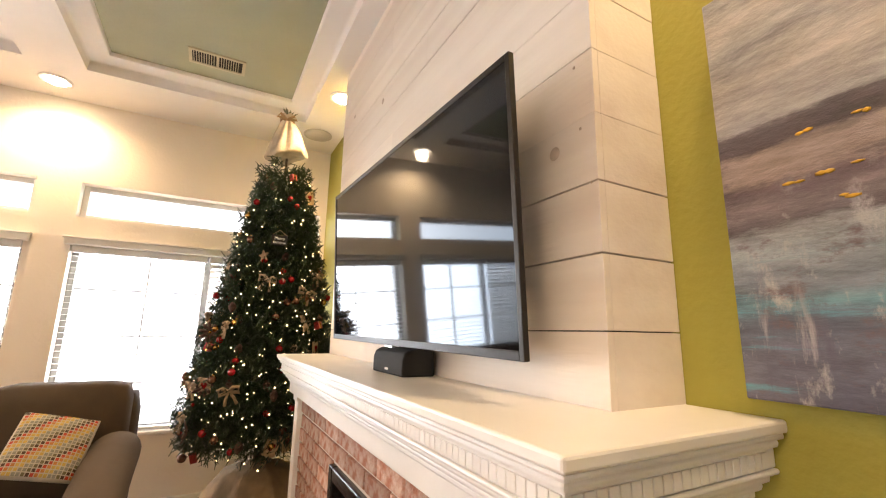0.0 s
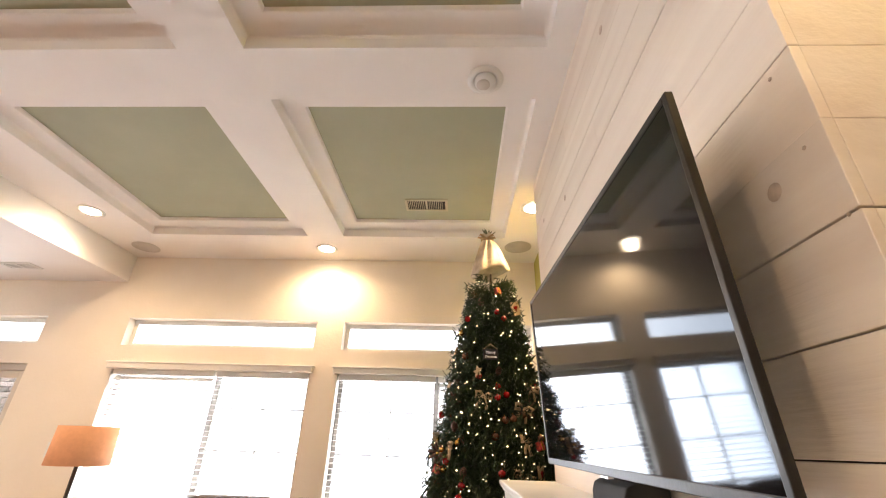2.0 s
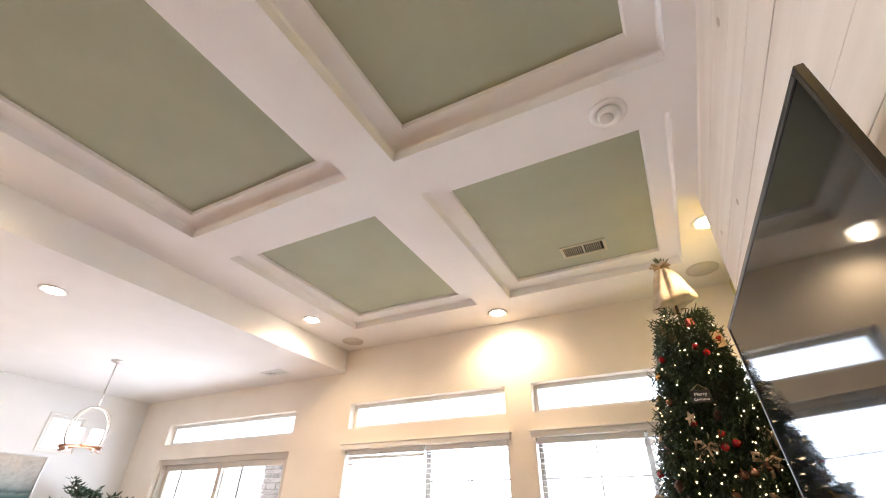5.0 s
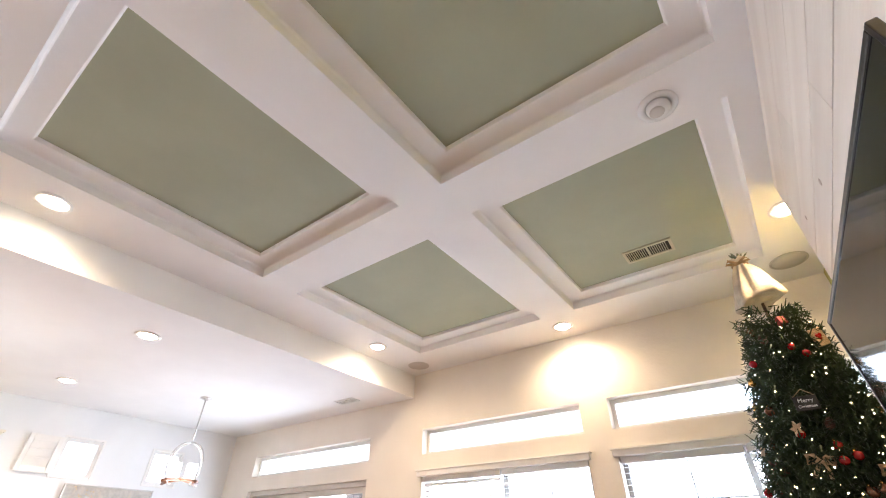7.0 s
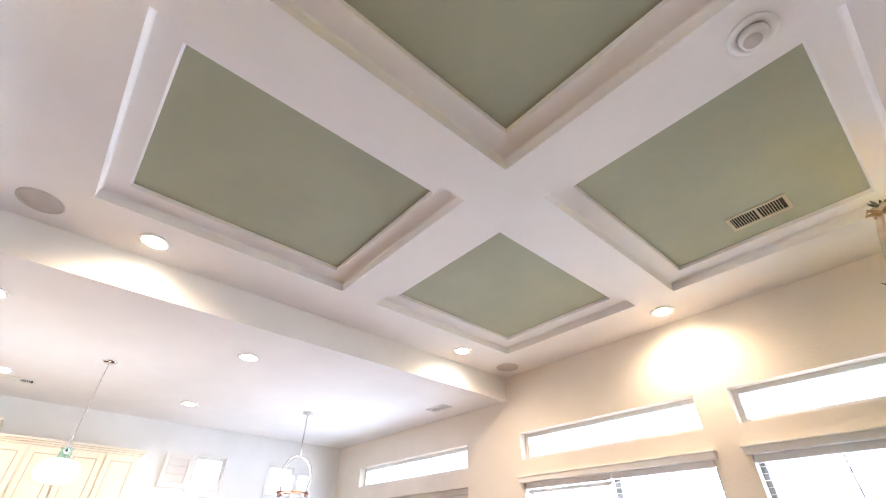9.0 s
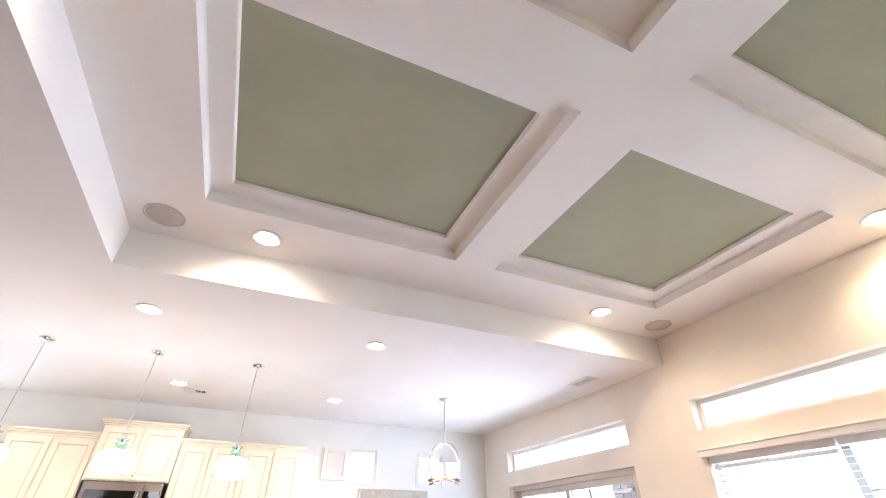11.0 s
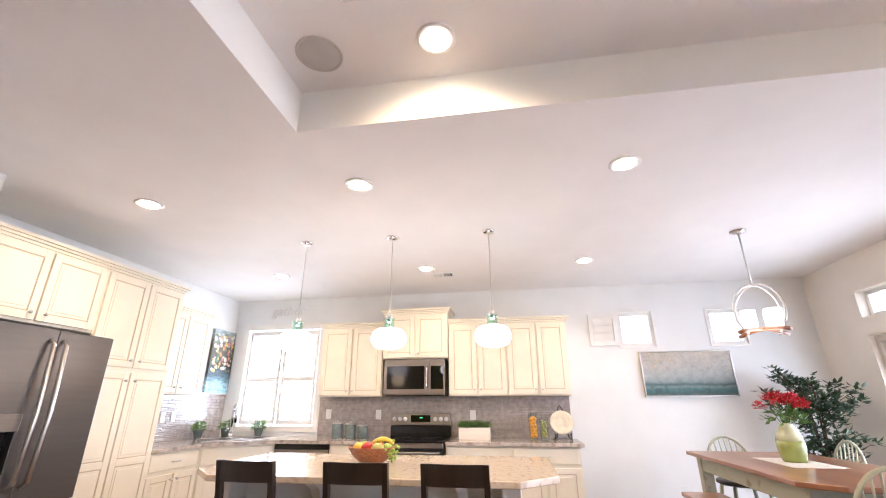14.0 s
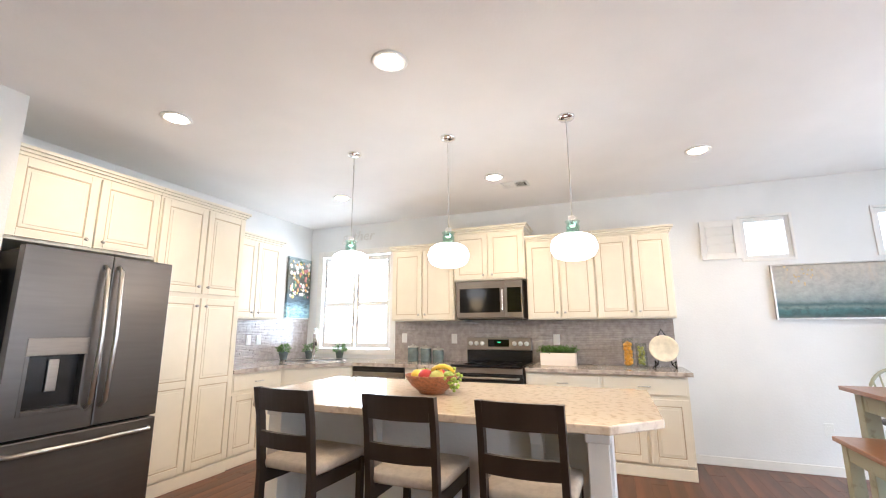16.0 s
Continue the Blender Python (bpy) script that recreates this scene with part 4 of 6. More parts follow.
# cream cloth sack tied over the tree's tip
a = thing("tree_topper", TRX, TRY, 2.57, "cream cloth sack tree topper tied with burlap", "tree topper")
q = B()
lathe(q, [(0.135, 0.0), (0.145, 0.015), (0.132, 0.07), (0.112, 0.14), (0.086, 0.21), (0.058, 0.265), (0.04, 0.295)], TRX, TRY, 2.57, 48)
for v in q.verts:
    ang, h = math.atan2(v.co.y - TRY, v.co.x - TRX), (v.co.z - 2.57) / 0.3
    k = 1 + 0.09 * math.sin(5 * ang + 2 * h) + 0.1 * math.sin(11 * ang - 3 * h) * (0.4 + h)
    v.co.x, v.co.y = TRX + (v.co.x - TRX) * k, TRY + (v.co.y - TRY) * k
    v.co.z += 0.035 * math.cos(ang) * (1 - h) + 0.012 * math.sin(3 * ang) * (1 - h)
    v.co.x -= 0.02 * h
part("gown", q, ANGEL, a)
q = B()
lathe(q, [(0.036, 0.0), (0.055, 0.02), (0.05, 0.045), (0.02, 0.06)], TRX - 0.02, TRY, 2.865, 20)
for v in q.verts:
    ang = math.atan2(v.co.y - TRY, v.co.x - TRX + 0.02)
    v.co.z += 0.012 * math.sin(4 * ang)
part("ruffle", q, ANGEL, a, "gathered cloth ruffle")
q = tube(B(), [(TRX - 0.02 + 0.045 * math.cos(i * 0.5236), TRY + 0.045 * math.sin(i * 0.5236), 2.865) for i in range(13)], 0.009, 6)
for s in (-1, 1):
    tube(q, ((TRX - 0.03, TRY - 0.045, 2.865), (TRX - 0.03 + s * 0.05, TRY - 0.06, 2.895), (TRX - 0.03 + s * 0.07, TRY - 0.055, 2.87), (TRX - 0.03, TRY - 0.05, 2.862)), 0.009, 6)
part("bow", q, BURLAP, a, "burlap ribbon tied round the neck")
rng4 = random.Random(8)
for i in range(9):
    ang, up = i * 0.7, rng4.uniform(0.05, 0.1)
    q, r = B(), rng4.uniform(0.03, 0.07)
    d = Vector((math.cos(ang) * r, math.sin(ang) * r, up))
    sphere(q, 0, 0, 0, 0.5, 1, (0.022, 0.01, d.length))
    bmesh.ops.transform(q, matrix=Matrix.Translation(Vector((TRX - 0.015, TRY, 2.895)) + d / 2) @ d.to_track_quat("Z", "Y").to_matrix().to_4x4(), verts=q.verts)
    part("sprig", q, BURLAP if i == 3 else SPRIG, a)
# ornaments
rng2 = random.Random(21)
kinds = ((RED, "round glossy red glass bauble hung on the tree", "bauble"), (BRONZE, "round dark bronze bauble hung on the tree", "bauble"), (GOLD, "round gold bauble hung on the tree", "bauble"))


def bauble(material, label, r):
    b = thing("bauble", 0, 0, 0, label, "bauble", "tree ornaments")
    part("ball", sphere(B(), 0, 0, -r, r, 2), material, b)
    part("cap", lathe(B(), ((0.006, -0.004), (0.006, 0.006), (0.002, 0.008)), 0, 0, 0, 8), GOLD, b)
    return b


def gift(material):
    g = thing("gift_ornament", 0, 0, 0, "small red plaid gift box ornament", "ornament", "tree ornaments")
    part("box", box(B(), -0.022, 0.022, -0.018, 0.018, -0.055, -0.005, 0.003), material, g)
    part("ribbon", box(B(), -0.004, 0.004, -0.0195, 0.0195, -0.0565, -0.0035, 0.001), GOLD, g)
    return g


def bow():
    g = thing("burlap_bow", 0, 0, 0, "tan burlap ribbon bow on the tree", "bow", "tree ornaments")
    for s in (-1, 1):
        part("loop", tube(B(), ((0, 0, 0), (s * 0.03, 0, 0.022), (s * 0.06, 0, 0.018), (s * 0.055, 0, -0.012), (0, 0, 0)), 0.011, 6), BURLAP, g)
        part("tail", tube(B(), ((0, 0, 0), (s * 0.022, 0.002, -0.035), (s * 0.035, 0, -0.075)), 0.009, 6), BURLAP, g)
    part("knot", sphere(B(), 0, 0, 0, 0.014, 1), BURLAP, g)
    return g


def tag():
    g = thing("wooden_tag", 0, 0, 0, "pale wooden tag ornament with painted red heart", "ornament", "tree ornaments")
    part("tag", box(B(), -0.038, 0.038, -0.006, 0.006, -0.1, 0, 0.004), BURLAP, g)
    q = B()
    sphere(q, -0.009, -0.007, -0.04, 0.013, 1, (1, 0.2, 1)), sphere(q, 0.009, -0.007, -0.04, 0.013, 1, (1, 0.2, 1)), sphere(q, 0, -0.007, -0.053, 0.013, 1, (1, 0.2, 1.2))
    part("heart", q, RED, g)
    return g


def flower():
    g = thing("dried_flower", 0, 0, 0, "dark dried poinsettia ornament on the tree", "ornament", "tree ornaments")
    for i in range(9):
        q = sphere(B(), 0.038, 0, 0, 0.036, 1, (1, 0.34, 0.14))
        bmesh.ops.transform(q, matrix=pose(0, 0, 0, 90, 0, 0) @ pose(0, 0, 0.004 * (i % 3), 0, -18, i * 40), verts=q.verts)
        part("petal", q, DRIED, g)
    part("centre", sphere(B(), 0, -0.008, 0, 0.013, 1), GOLD, g)
    return g


def cone():
    g = thing("pine_cone", 0, 0, 0, "brown pine cone hung on the tree", "ornament", "tree ornaments")
    q = B()
    for i in range(7):
        r = 0.026 * math.sin(0.5 + i * 0.36)
        lathe(q, ((r * 0.4, 0.004), (r, 0.0), (r * 0.5, -0.009)), 0, 0, -0.01 - 0.009 * i, 9)
    part("cone_body", q, DRIED, g)
    return g


def star():
    g = thing("star_ornament", 0, 0, 0, "pale wooden star ornament on the tree", "ornament", "tree ornaments")
    pts = [((0.04 if i % 2 == 0 else 0.017) * math.sin(i * math.pi / 5), (0.04 if i % 2 == 0 else 0.017) * math.cos(i * math.pi / 5)) for i in range(10)]
    q = prism(B(), pts, -0.005, 0.005)
    bmesh.ops.transform(q, matrix=pose(0, 0, -0.04, 90, 0, 0), verts=q.verts)
    part("star", q, BURLAP, g)
    return g


makers = [lambda: bauble(RED, kinds[0][1], 0.022), lambda: bauble(BRONZE, kinds[1][1], 0.026), lambda: bauble(GOLD, kinds[2][1], 0.02), lambda: gift(TARTAN), bow, tag, star, flower, cone]
weights = [34, 26, 20, 7, 12, 5, 7, 7, 14]
for mk, cnt in zip(makers, weights):
    first = None
    for i in range(cnt):
        for _ in range(40):
            x, y, z, ang = tips[rng2.randrange(len(tips))]
            ok = math.cos(ang + 2.0) > -0.35 and z < 2.45 and not (y < MY1 + 0.06 and x > MX - 0.06 and z < MZ + 0.12) and x < EAST - 0.06 and y < NORTH - 0.12
            if ok:
                break
        px, py, pz = TRX + (x - TRX) * 0.97, TRY + (y - TRY) * 0.97, z - 0.01
        m = pose(px, py, pz, rng2.uniform(-16, 16), rng2.uniform(-20, 20), math.degrees(ang) + 90 + rng2.uniform(-35, 35))
        if first is None:
            first = mk()
            first.matrix_basis = m
        else:
            copy_thing(first, m)
# chalkboard tag
g = thing("chalkboard_sign", 0.65, 3.63, 1.88, "small black chalkboard tag with white lettering", "sign")
part("board", box(B(), 0.60, 0.70, 3.62, 3.628, 1.845, 1.915, 0.003), CHALK, g)
for row, word in enumerate(("Merry", "Christmas")):
    font = bpy.data.curves.new("lettering", "FONT")
    font.body, font.size, font.align_x, font.extrude = word, 0.026 - 0.007 * row, "CENTER", 0.0004
    holder = bpy.data.objects.new("lettering", font)
    q = B()
    q.from_mesh(bpy.data.meshes.new_from_object(holder))
    bpy.data.objects.remove(holder)
    bmesh.ops.transform(q, matrix=pose(0.65, 3.6185, 1.884 - 0.026 * row, 90, 0, 0), verts=q.verts)
    part("lettering", q, WHITE, g, "white handwritten lettering")
part("string", tube(B(), ((0.605, 3.624, 1.914), (0.65, 3.63, 1.95), (0.695, 3.624, 1.914)), 0.0015, 5), BURLAP, g)
# burlap tree skirt
q = B()
lathe(q, ((0.4, 0.0), (0.38, 0.1), (0.3, 0.3), (0.2, 0.42), (0.06, 0.46)), TRX, TRY, 0, 40)
for v in q.verts:
    a = math.atan2(v.co.y - TRY, v.co.x - TRX)
    k = 1 + 0.07 * math.sin(9 * a + 3 * v.co.z) + 0.04 * math.sin(17 * a)
    v.co.x, v.co.y = TRX + (v.co.x - TRX) * k, TRY + (v.co.y - TRY) * k
solid("tree_skirt", q, BURLAP, TRX, TRY, 0, "tan burlap cloth wrapped round the tree stand", "tree skirt")

# ---- sofa, pillow, lamp ----
SX0, SX1 = -1.09, 0.0
s = thing("sofa", (SX0 + SX1) / 2, 3.2, 0, "brown suede two-seat sofa with rounded arms", "sofa")


def cushion(x0, x1, y0, y1, z0, z1, r, puff=0.0):
    q = box(B(), x0, x1, y0, y1, z0, z1)
    bmesh.ops.subdivide_edges(q, edges=q.edges, cuts=5, use_grid_fill=True)
    c = Vector(((x0 + x1) / 2, (y0 + y1) / 2, (z0 + z1) / 2))
    h = Vector(((x1 - x0) / 2, (y1 - y0) / 2, (z1 - z0) / 2))
    for v in q.verts:
        d = v.co - c
        n = Vector((max(-h.x + r, min(h.x - r, d.x)), max(-h.y + r, min(h.y - r, d.y)), max(-h.z + r, min(h.z - r, d.z))))
        e = d - n
        if e.length > r:
            e *= r / e.length
        w = (1 - (d.x / h.x) ** 2) * (1 - (d.z / h.z) ** 2)
        v.co = c + n + e + Vector((0, -puff * w if d.y < 0 else 0, 0))
    for f_ in q.faces:
        f_.smooth = True
    return q


mid = (SX0 + SX1) / 2
part("frame", box(B(), SX0 - 0.03, SX1 + 0.03, 2.74, 3.78, 0.06, 0.36, 0.02), SOFA, s)
part("back", cushion(SX0 - 0.02, SX1 + 0.02, 3.55, 3.8, 0.3, 0.98, 0.07), SOFA, s)
for x0, x1 in ((SX0, mid - 0.005), (mid + 0.005, SX1)):
    part("back_cushion", cushion(x0, x1, 3.38, 3.6, 0.5, 1.035, 0.06, 0.04), SOFA, s)
    part("seat_cushion", cushion(x0 + (0.2 if x0 == SX0 else 0), x1 - (0.2 if x1 == SX1 else 0), 2.72, 3.4, 0.36, 0.55, 0.05), SOFA, s)
for sgn, x in ((1, SX1), (-1, SX0)):
    q = cushion(min(x - sgn * 0.14, x + sgn * 0.07), max(x - sgn * 0.14, x + sgn * 0.07), 2.6, 3.42, 0.60, 0.83, 0.1)
    for v in q.verts:
        v.co.x += sgn * 0.12 * max(0, (v.co.z - 0.6))
        v.co.z -= 0.24 * max(0.0, min(1.0, (3.3 - v.co.y) / 0.7)) ** 1.3
    part("arm", q, SUEDE2, s, "rounded padded arm")
    part("arm_side", box(B(), x - (0.13 if sgn > 0 else 0.0), x + (0.0 if sgn > 0 else 0.13), 2.68, 3.56, 0.05, 0.46, 0.02), SOFA, s)
for x in (SX0 + 0.02, SX1 - 0.02):
    for y in (2.78, 3.72):
        part("foot", box(B(), x - 0.03, x + 0.03, y - 0.03, y + 0.03, 0, 0.06, 0.005), ESPRESSO, s)
PILLOW = {n: mat("pillow patch " + n, c, 0.9, var=0.12, scale=60, bump=0.3, fine=400) for n, c in (("red", (0.5, 0.06, 0.03)), ("orange", (0.55, 0.22, 0.05)), ("yellow", (0.6, 0.42, 0.1)), ("grey", (0.3, 0.3, 0.24)), ("olive", (0.16, 0.14, 0.07)), ("brown", (0.07, 0.035, 0.02)))}
WELT = mat("pale woven pillow ground", (0.6, 0.56, 0.46), 0.9, var=0.06, scale=60, bump=0.3, fine=400)
pil = thing("throw_pillow", -0.3, 3.1, 0.62, "multicoloured checked throw pillow on the sofa", "pillow")


def pillow_z(u, v):
    return 0.055 * (max(0, (1 - abs(u) ** 2.4) * (1 - abs(v) ** 2.4))) ** 0.5


PM = pose(-0.235, 3.2, 0.80, 56, 0, 14) @ Matrix.Rotation(radians(-16), 4, "Z")
q = B()
for side in (1, -1):
    g = [[q.verts.new(PM @ Vector((0.135 * u / 8, 0.135 * v / 8, side * pillow_z(u / 8, v / 8)))) for v in range(-8, 9)] for u in range(-8, 9)]
    for i in range(16):
        for j in range(16):
            f_ = q.faces.new((g[i][j], g[i + 1][j], g[i + 1][j + 1], g[i][j + 1]))
            f_.smooth = True
bmesh.ops.remove_doubles(q, verts=q.verts, dist=1e-4)
part("cover", q, WELT, pil, "pale woven ground")
order = ["red", "orange", "yellow", "yellow", "grey", "grey", "olive", "brown"]
for ci, key in enumerate(dict.fromkeys(order)):
    for i in range(18):
        for j in range(18):
            q = B()
            if order[(i - j) % 8] != key:
                continue
            u0, v0 = -0.95 + 1.9 * i / 18, -0.95 + 1.9 * j / 18
            e = 1.9 / 18
            c4 = [(u0 + 0.012, v0 + 0.012), (u0 + e - 0.012, v0 + 0.012), (u0 + e - 0.012, v0 + e - 0.012), (u0 + 0.012, v0 + e - 0.012)]
            for side in (1,):
                q.faces.new([q.verts.new(PM @ Vector((0.135 * a, 0.135 * b, side * (pillow_z(a, b) + 0.0022)))) for a, b in c4])
            part("check", q, PILLOW[key], pil)
l = thing("floor_lamp", -1.86, 3.6, 0, "floor lamp with tan fabric drum shade, lit", "floor lamp")
part("base", lathe(B(), ((0.001, 0), (0.14, 0), (0.14, 0.02), (0.03, 0.035), (0.012, 0.05)), -1.86, 3.6, 0), BEZEL, l)
part("pole", tube(B(), ((-1.86, 3.6, 0.04), (-1.86, 3.6, 1.27)), 0.011), BEZEL, l)
q = B()
rings = []
for r, h in ((0.165, 1.155), (0.158, 1.37), (0.155, 1.37), (0.162, 1.155)):
    rings.append([q.verts.new((-1.86 + r * math.cos(i * 0.19635), 3.6 + r * math.sin(i * 0.19635), h)) for i in range(32)])
for a_, b_ in zip(rings, rings[1:] + rings[:1]):
    for i in range(32):
        q.faces.new((a_[i], a_[(i + 1) % 32], b_[(i + 1) % 32], b_[i])).smooth = True
part("shade", q, SHADE, l, "tan fabric drum shade")

# ---- kitchen cabinets ----


def west_side(u, v, z):
    return (WEST + v, u, z)


def south_side(u, v, z):
    return (-u, FRIDGE_WALL + v, z)


def cbox(bm, side, u0, u1, v0, v1, z0, z1, bevel=0.0):
    a, b = side(u0, v0, z0), side(u1, v1, z1)
    return box(bm, min(a[0], b[0]), max(a[0], b[0]), min(a[1], b[1]), max(a[1], b[1]), z0, z1, bevel)


def panel_door(side, parent, u0, u1, v, z0, z1, knob=None, pull=False, name="door", splits=()):
    """A raised panel door or drawer front, standing proud of the box at depth v."""
    flat = z1 - z0 < 0.2
    q = B()
    cbox(q, side, u0, u1, v, v + 0.012, z0, z1, 0.002)
    st = 0.055 if not flat else 0.0
    if not flat:
        cuts = [z0, *splits, z1]
        for a, b in ((u0, u0 + st), (u1 - st, u1)):
            cbox(q, side, a, b, v + 0.012, v + 0.022, z0, z1, 0.003)
        for i, c in enumerate(cuts):
            a = c if i == 0 else (c - st if i == len(cuts) - 1 else c - st / 2)
            cbox(q, side, u0 + st, u1 - st, v + 0.012, v + 0.022, a, a + st, 0.003)
    else:
        cbox(q, side, u0 + 0.008, u1 - 0.008, v + 0.012, v + 0.02, z0 + 0.008, z1 - 0.008, 0.004)
    d = part(name, q, CREAM, parent, "cream raised panel " + name.replace("_", " "))
    if not flat:
        for a, b in zip(cuts, cuts[1:]):
            lo = a + (st if a == z0 else st / 2)
            hi = b - (st if b == z1 else st / 2)
            q = B()
            cbox(q, side, u0 + st, u1 - st, v + 0.0115, v + 0.0135, lo, hi)
            part("glaze_line", q, GLAZE, d, "brown glazed recess")
            q = B()
            cbox(q, side, u0 + st + 0.008, u1 - st - 0.008, v + 0.013, v + 0.017, lo + 0.008, hi - 0.008, 0.002)
            cbox(q, side, u0 + st + 0.028, u1 - st - 0.028, v + 0.013, v + 0.021, lo + 0.028, hi - 0.028, 0.003)
            part("raised_panel", q, CREAM, d)
    if knob:
        c = side(knob[0], v + 0.022, knob[1])
        o = Vector(side(0, 1, 0)) - Vector(side(0, 0, 0))
        q = B()
        tube(q, (c, Vector(c) + o * 0.016), 0.006)
        sphere(q, *(Vector(c) + o * 0.022), 0.0135, 2)
        part("knob", q, NICKEL, d, "brushed nickel knob")
    if pull:
        uc, zc = (u0 + u1) / 2, (z0 + z1) / 2
        pts = [side(uc + e, v + 0.02 + dv, zc) for e, dv in ((-0.05, 0), (-0.048, 0.022), (-0.02, 0.028), (0.02, 0.028), (0.048, 0.022), (0.05, 0))]
        part("pull_handle", tube(B(), pts, 0.0055), NICKEL, d, "brushed nickel bar pull")
    return d


def crown(side, parent, u0, u1, v, z, ends=(True, True)):
    for k, (e, h0, h1) in enumerate(((0.01, 0, 0.022), (0.026, 0.022, 0.042), (0.042, 0.042, 0.066))):
        q = B()
        cbox(q, side, u0 - (e if ends[0] else 0), u1 + (e if ends[1] else 0), 0.002, v + e, z + h0, z + h1, 0.004)
        part("crown_moulding", q, CREAM, parent)


def cabinet(side, name, u0, u1, depth, z0, z1, label, group=""):
    c = thing(name, *side((u0 + u1) / 2, depth / 2, z0), label, "cabinet", group)
    q = B()
    cbox(q, side, u0, u1, 0.002, depth, z0, z1, 0.002)
    part("body", q, CREAM, c)
    return c


UP = "cream upper kitchen cabinets"
for u0, u1, z1, dep, n in ((-1.30, -0.47, 2.235, 0.33, 2), (0.37, 1.08, 2.235, 0.33, 2), (1.081, 1.80, 2.235, 0.33, 2)):
    c = cabinet(west_side, "upper_cabinet", u0, u1, dep, 1.38, z1, "cream raised panel upper cabinet with brown glaze", UP)
    w = (u1 - u0) / n
    for i in range(n):
        k = u0 + w * (i + 1) - 0.04 if i % 2 == 0 else u0 + w * i + 0.04
        panel_door(west_side, c, u0 + w * i + 0.012, u0 + w * (i + 1) - 0.012, dep + 0.001, 1.395, z1 - 0.02, (k, 1.45))
    crown(west_side, c, u0, u1, dep, z1, (u0 != 1.081, u1 != 1.08))
c = cabinet(west_side, "upper_cabinet", -0.465, 0.365, 0.38, 1.82, 2.38, "taller cream cabinet over the microwave", UP)
for a, b, k in ((-0.45, -0.056, -0.1), (-0.044, 0.35, 0.0)):
    panel_door(west_side, c, a, b, 0.381, 1.835, 2.36, (k, 1.88))
crown(west_side, c, -0.465, 0.365, 0.38, 2.38)
BASE = "cream base kitchen cabinets"


def base_cabinet(side, u0, u1, doors, label, drawer=True, depth=0.6):
    c = thing("base_cabinet", *side((u0 + u1) / 2, 0.3, 0), label, "cabinet", BASE)
    q = B()
    cbox(q, side, u0, u1, 0.002, depth, 0.1, 0.862, 0.002)
    part("body", q, CREAM, c)
    q = B()
    cbox(q, side, u0, u1, 0.002, depth - 0.01, 0.0, 0.1)
    cbox(q, side, u0, u1, depth - 0.01, depth + 0.012, 0, 0.095, 0.006)
    part("base_moulding", q, CREAM, c)
    w = (u1 - u0) / doors
    top = 0.66 if drawer else 0.845
    if drawer:
        w2 = (u1 - u0) / max(1, doors // 2)
        for i in range(max(1, doors // 2)):
            panel_door(side, c, u0 + w2 * i + 0.015, u0 + w2 * (i + 1) - 0.015, depth + 0.001, 0.69, 0.845, None, True, "drawer_front")
    for i in range(doors):
        k = u0 + w * (i + 1) - 0.04 if i % 2 == 0 else u0 + w * i + 0.04
        panel_door(side, c, u0 + w * i + 0.015, u0 + w * (i + 1) - 0.015, depth + 0.001, 0.12, top, (k, top - 0.05))
    return c


base_cabinet(west_side, 0.37, 1.08, 2, "cream base cabinet with drawer and two doors")
base_cabinet(west_side, 1.081, 1.80, 2, "cream base cabinet at the end of the counter")
base_cabinet(west_side, -0.98, -0.43, 1, "narrow cream base cabinet beside the range")
base_cabinet(south_side, 4.87, 5.55, 2, "cream base cabinet under the side counter")
# corner sink cabinet, set at an angle
P0, P1 = Vector((-5.55, -2.23, 0)), Vector((-6.09, -1.66, 0))
c = thing("corner_sink_cabinet", -6.2, -2.3, 0, "angled cream corner sink cabinet", "cabinet", BASE)
part("body", prism(B(), ((-5.551, -2.23), (-6.09, -1.66), (-6.688, -1.66), (-6.688, -2.828), (-5.551, -2.828)), 0, 0.862), CREAM, c)
run = (P1 - P0).normalized()
outw = Vector((-run.y, run.x, 0))
if outw.x < 0:
    outw = -outw


def diag_side(u, v, z):
    p = P0 + run * u + outw * v
    return (p.x, p.y, z)


def slanted(u0, u1, v0, v1, z0, z1, bevel=0.002):
    a = [diag_side(*q, 0)[:2] for q in ((u0, v0), (u1, v0), (u1, v1), (u0, v1))]
    return prism(B(), a, z0, z1, bevel)


for z0, z1, n in ((0.69, 0.845, "drawer_front"), (0.12, 0.66, "door")):
    d = part(n, slanted(0.03, 0.755, 0.001, 0.02, z0, z1), CREAM, c)
    if n == "door":
        part("raised_panel", slanted(0.1, 0.37, 0.02, 0.026, 0.18, 0.6), CREAM, d)
        part("raised_panel", slanted(0.42, 0.69, 0.02, 0.026, 0.18, 0.6), CREAM, d)
# counters
def counter(poly, label):
    q = prism(B(), poly, 0.863, 0.9, 0.004)
    return solid("countertop", q, GRANITE2, poly[0][0], poly[0][1], 0.863, label, "countertop")


counter(((WEST + 0.012, 0.372), (WEST + 0.012, 1.84), (WEST + 0.65, 1.84), (WEST + 0.65, 0.372)), "grey beige granite countertop beside the range")
counter(((-4.872, FRIDGE_WALL + 0.012), (-4.872, -2.19), (-5.53, -2.19), (-6.05, -1.64), (-6.04, -0.432), (WEST + 0.012, -0.432), (WEST + 0.012, FRIDGE_WALL + 0.012)), "grey beige granite corner countertop with sink")
# backsplash
TILE = mat("wavy grey glass mosaic tile", (0.42, 0.375, 0.355), 0.13, var=0.15, scale=18, bump=0.25, fine=30, perobject=0.0, coat=0.4)


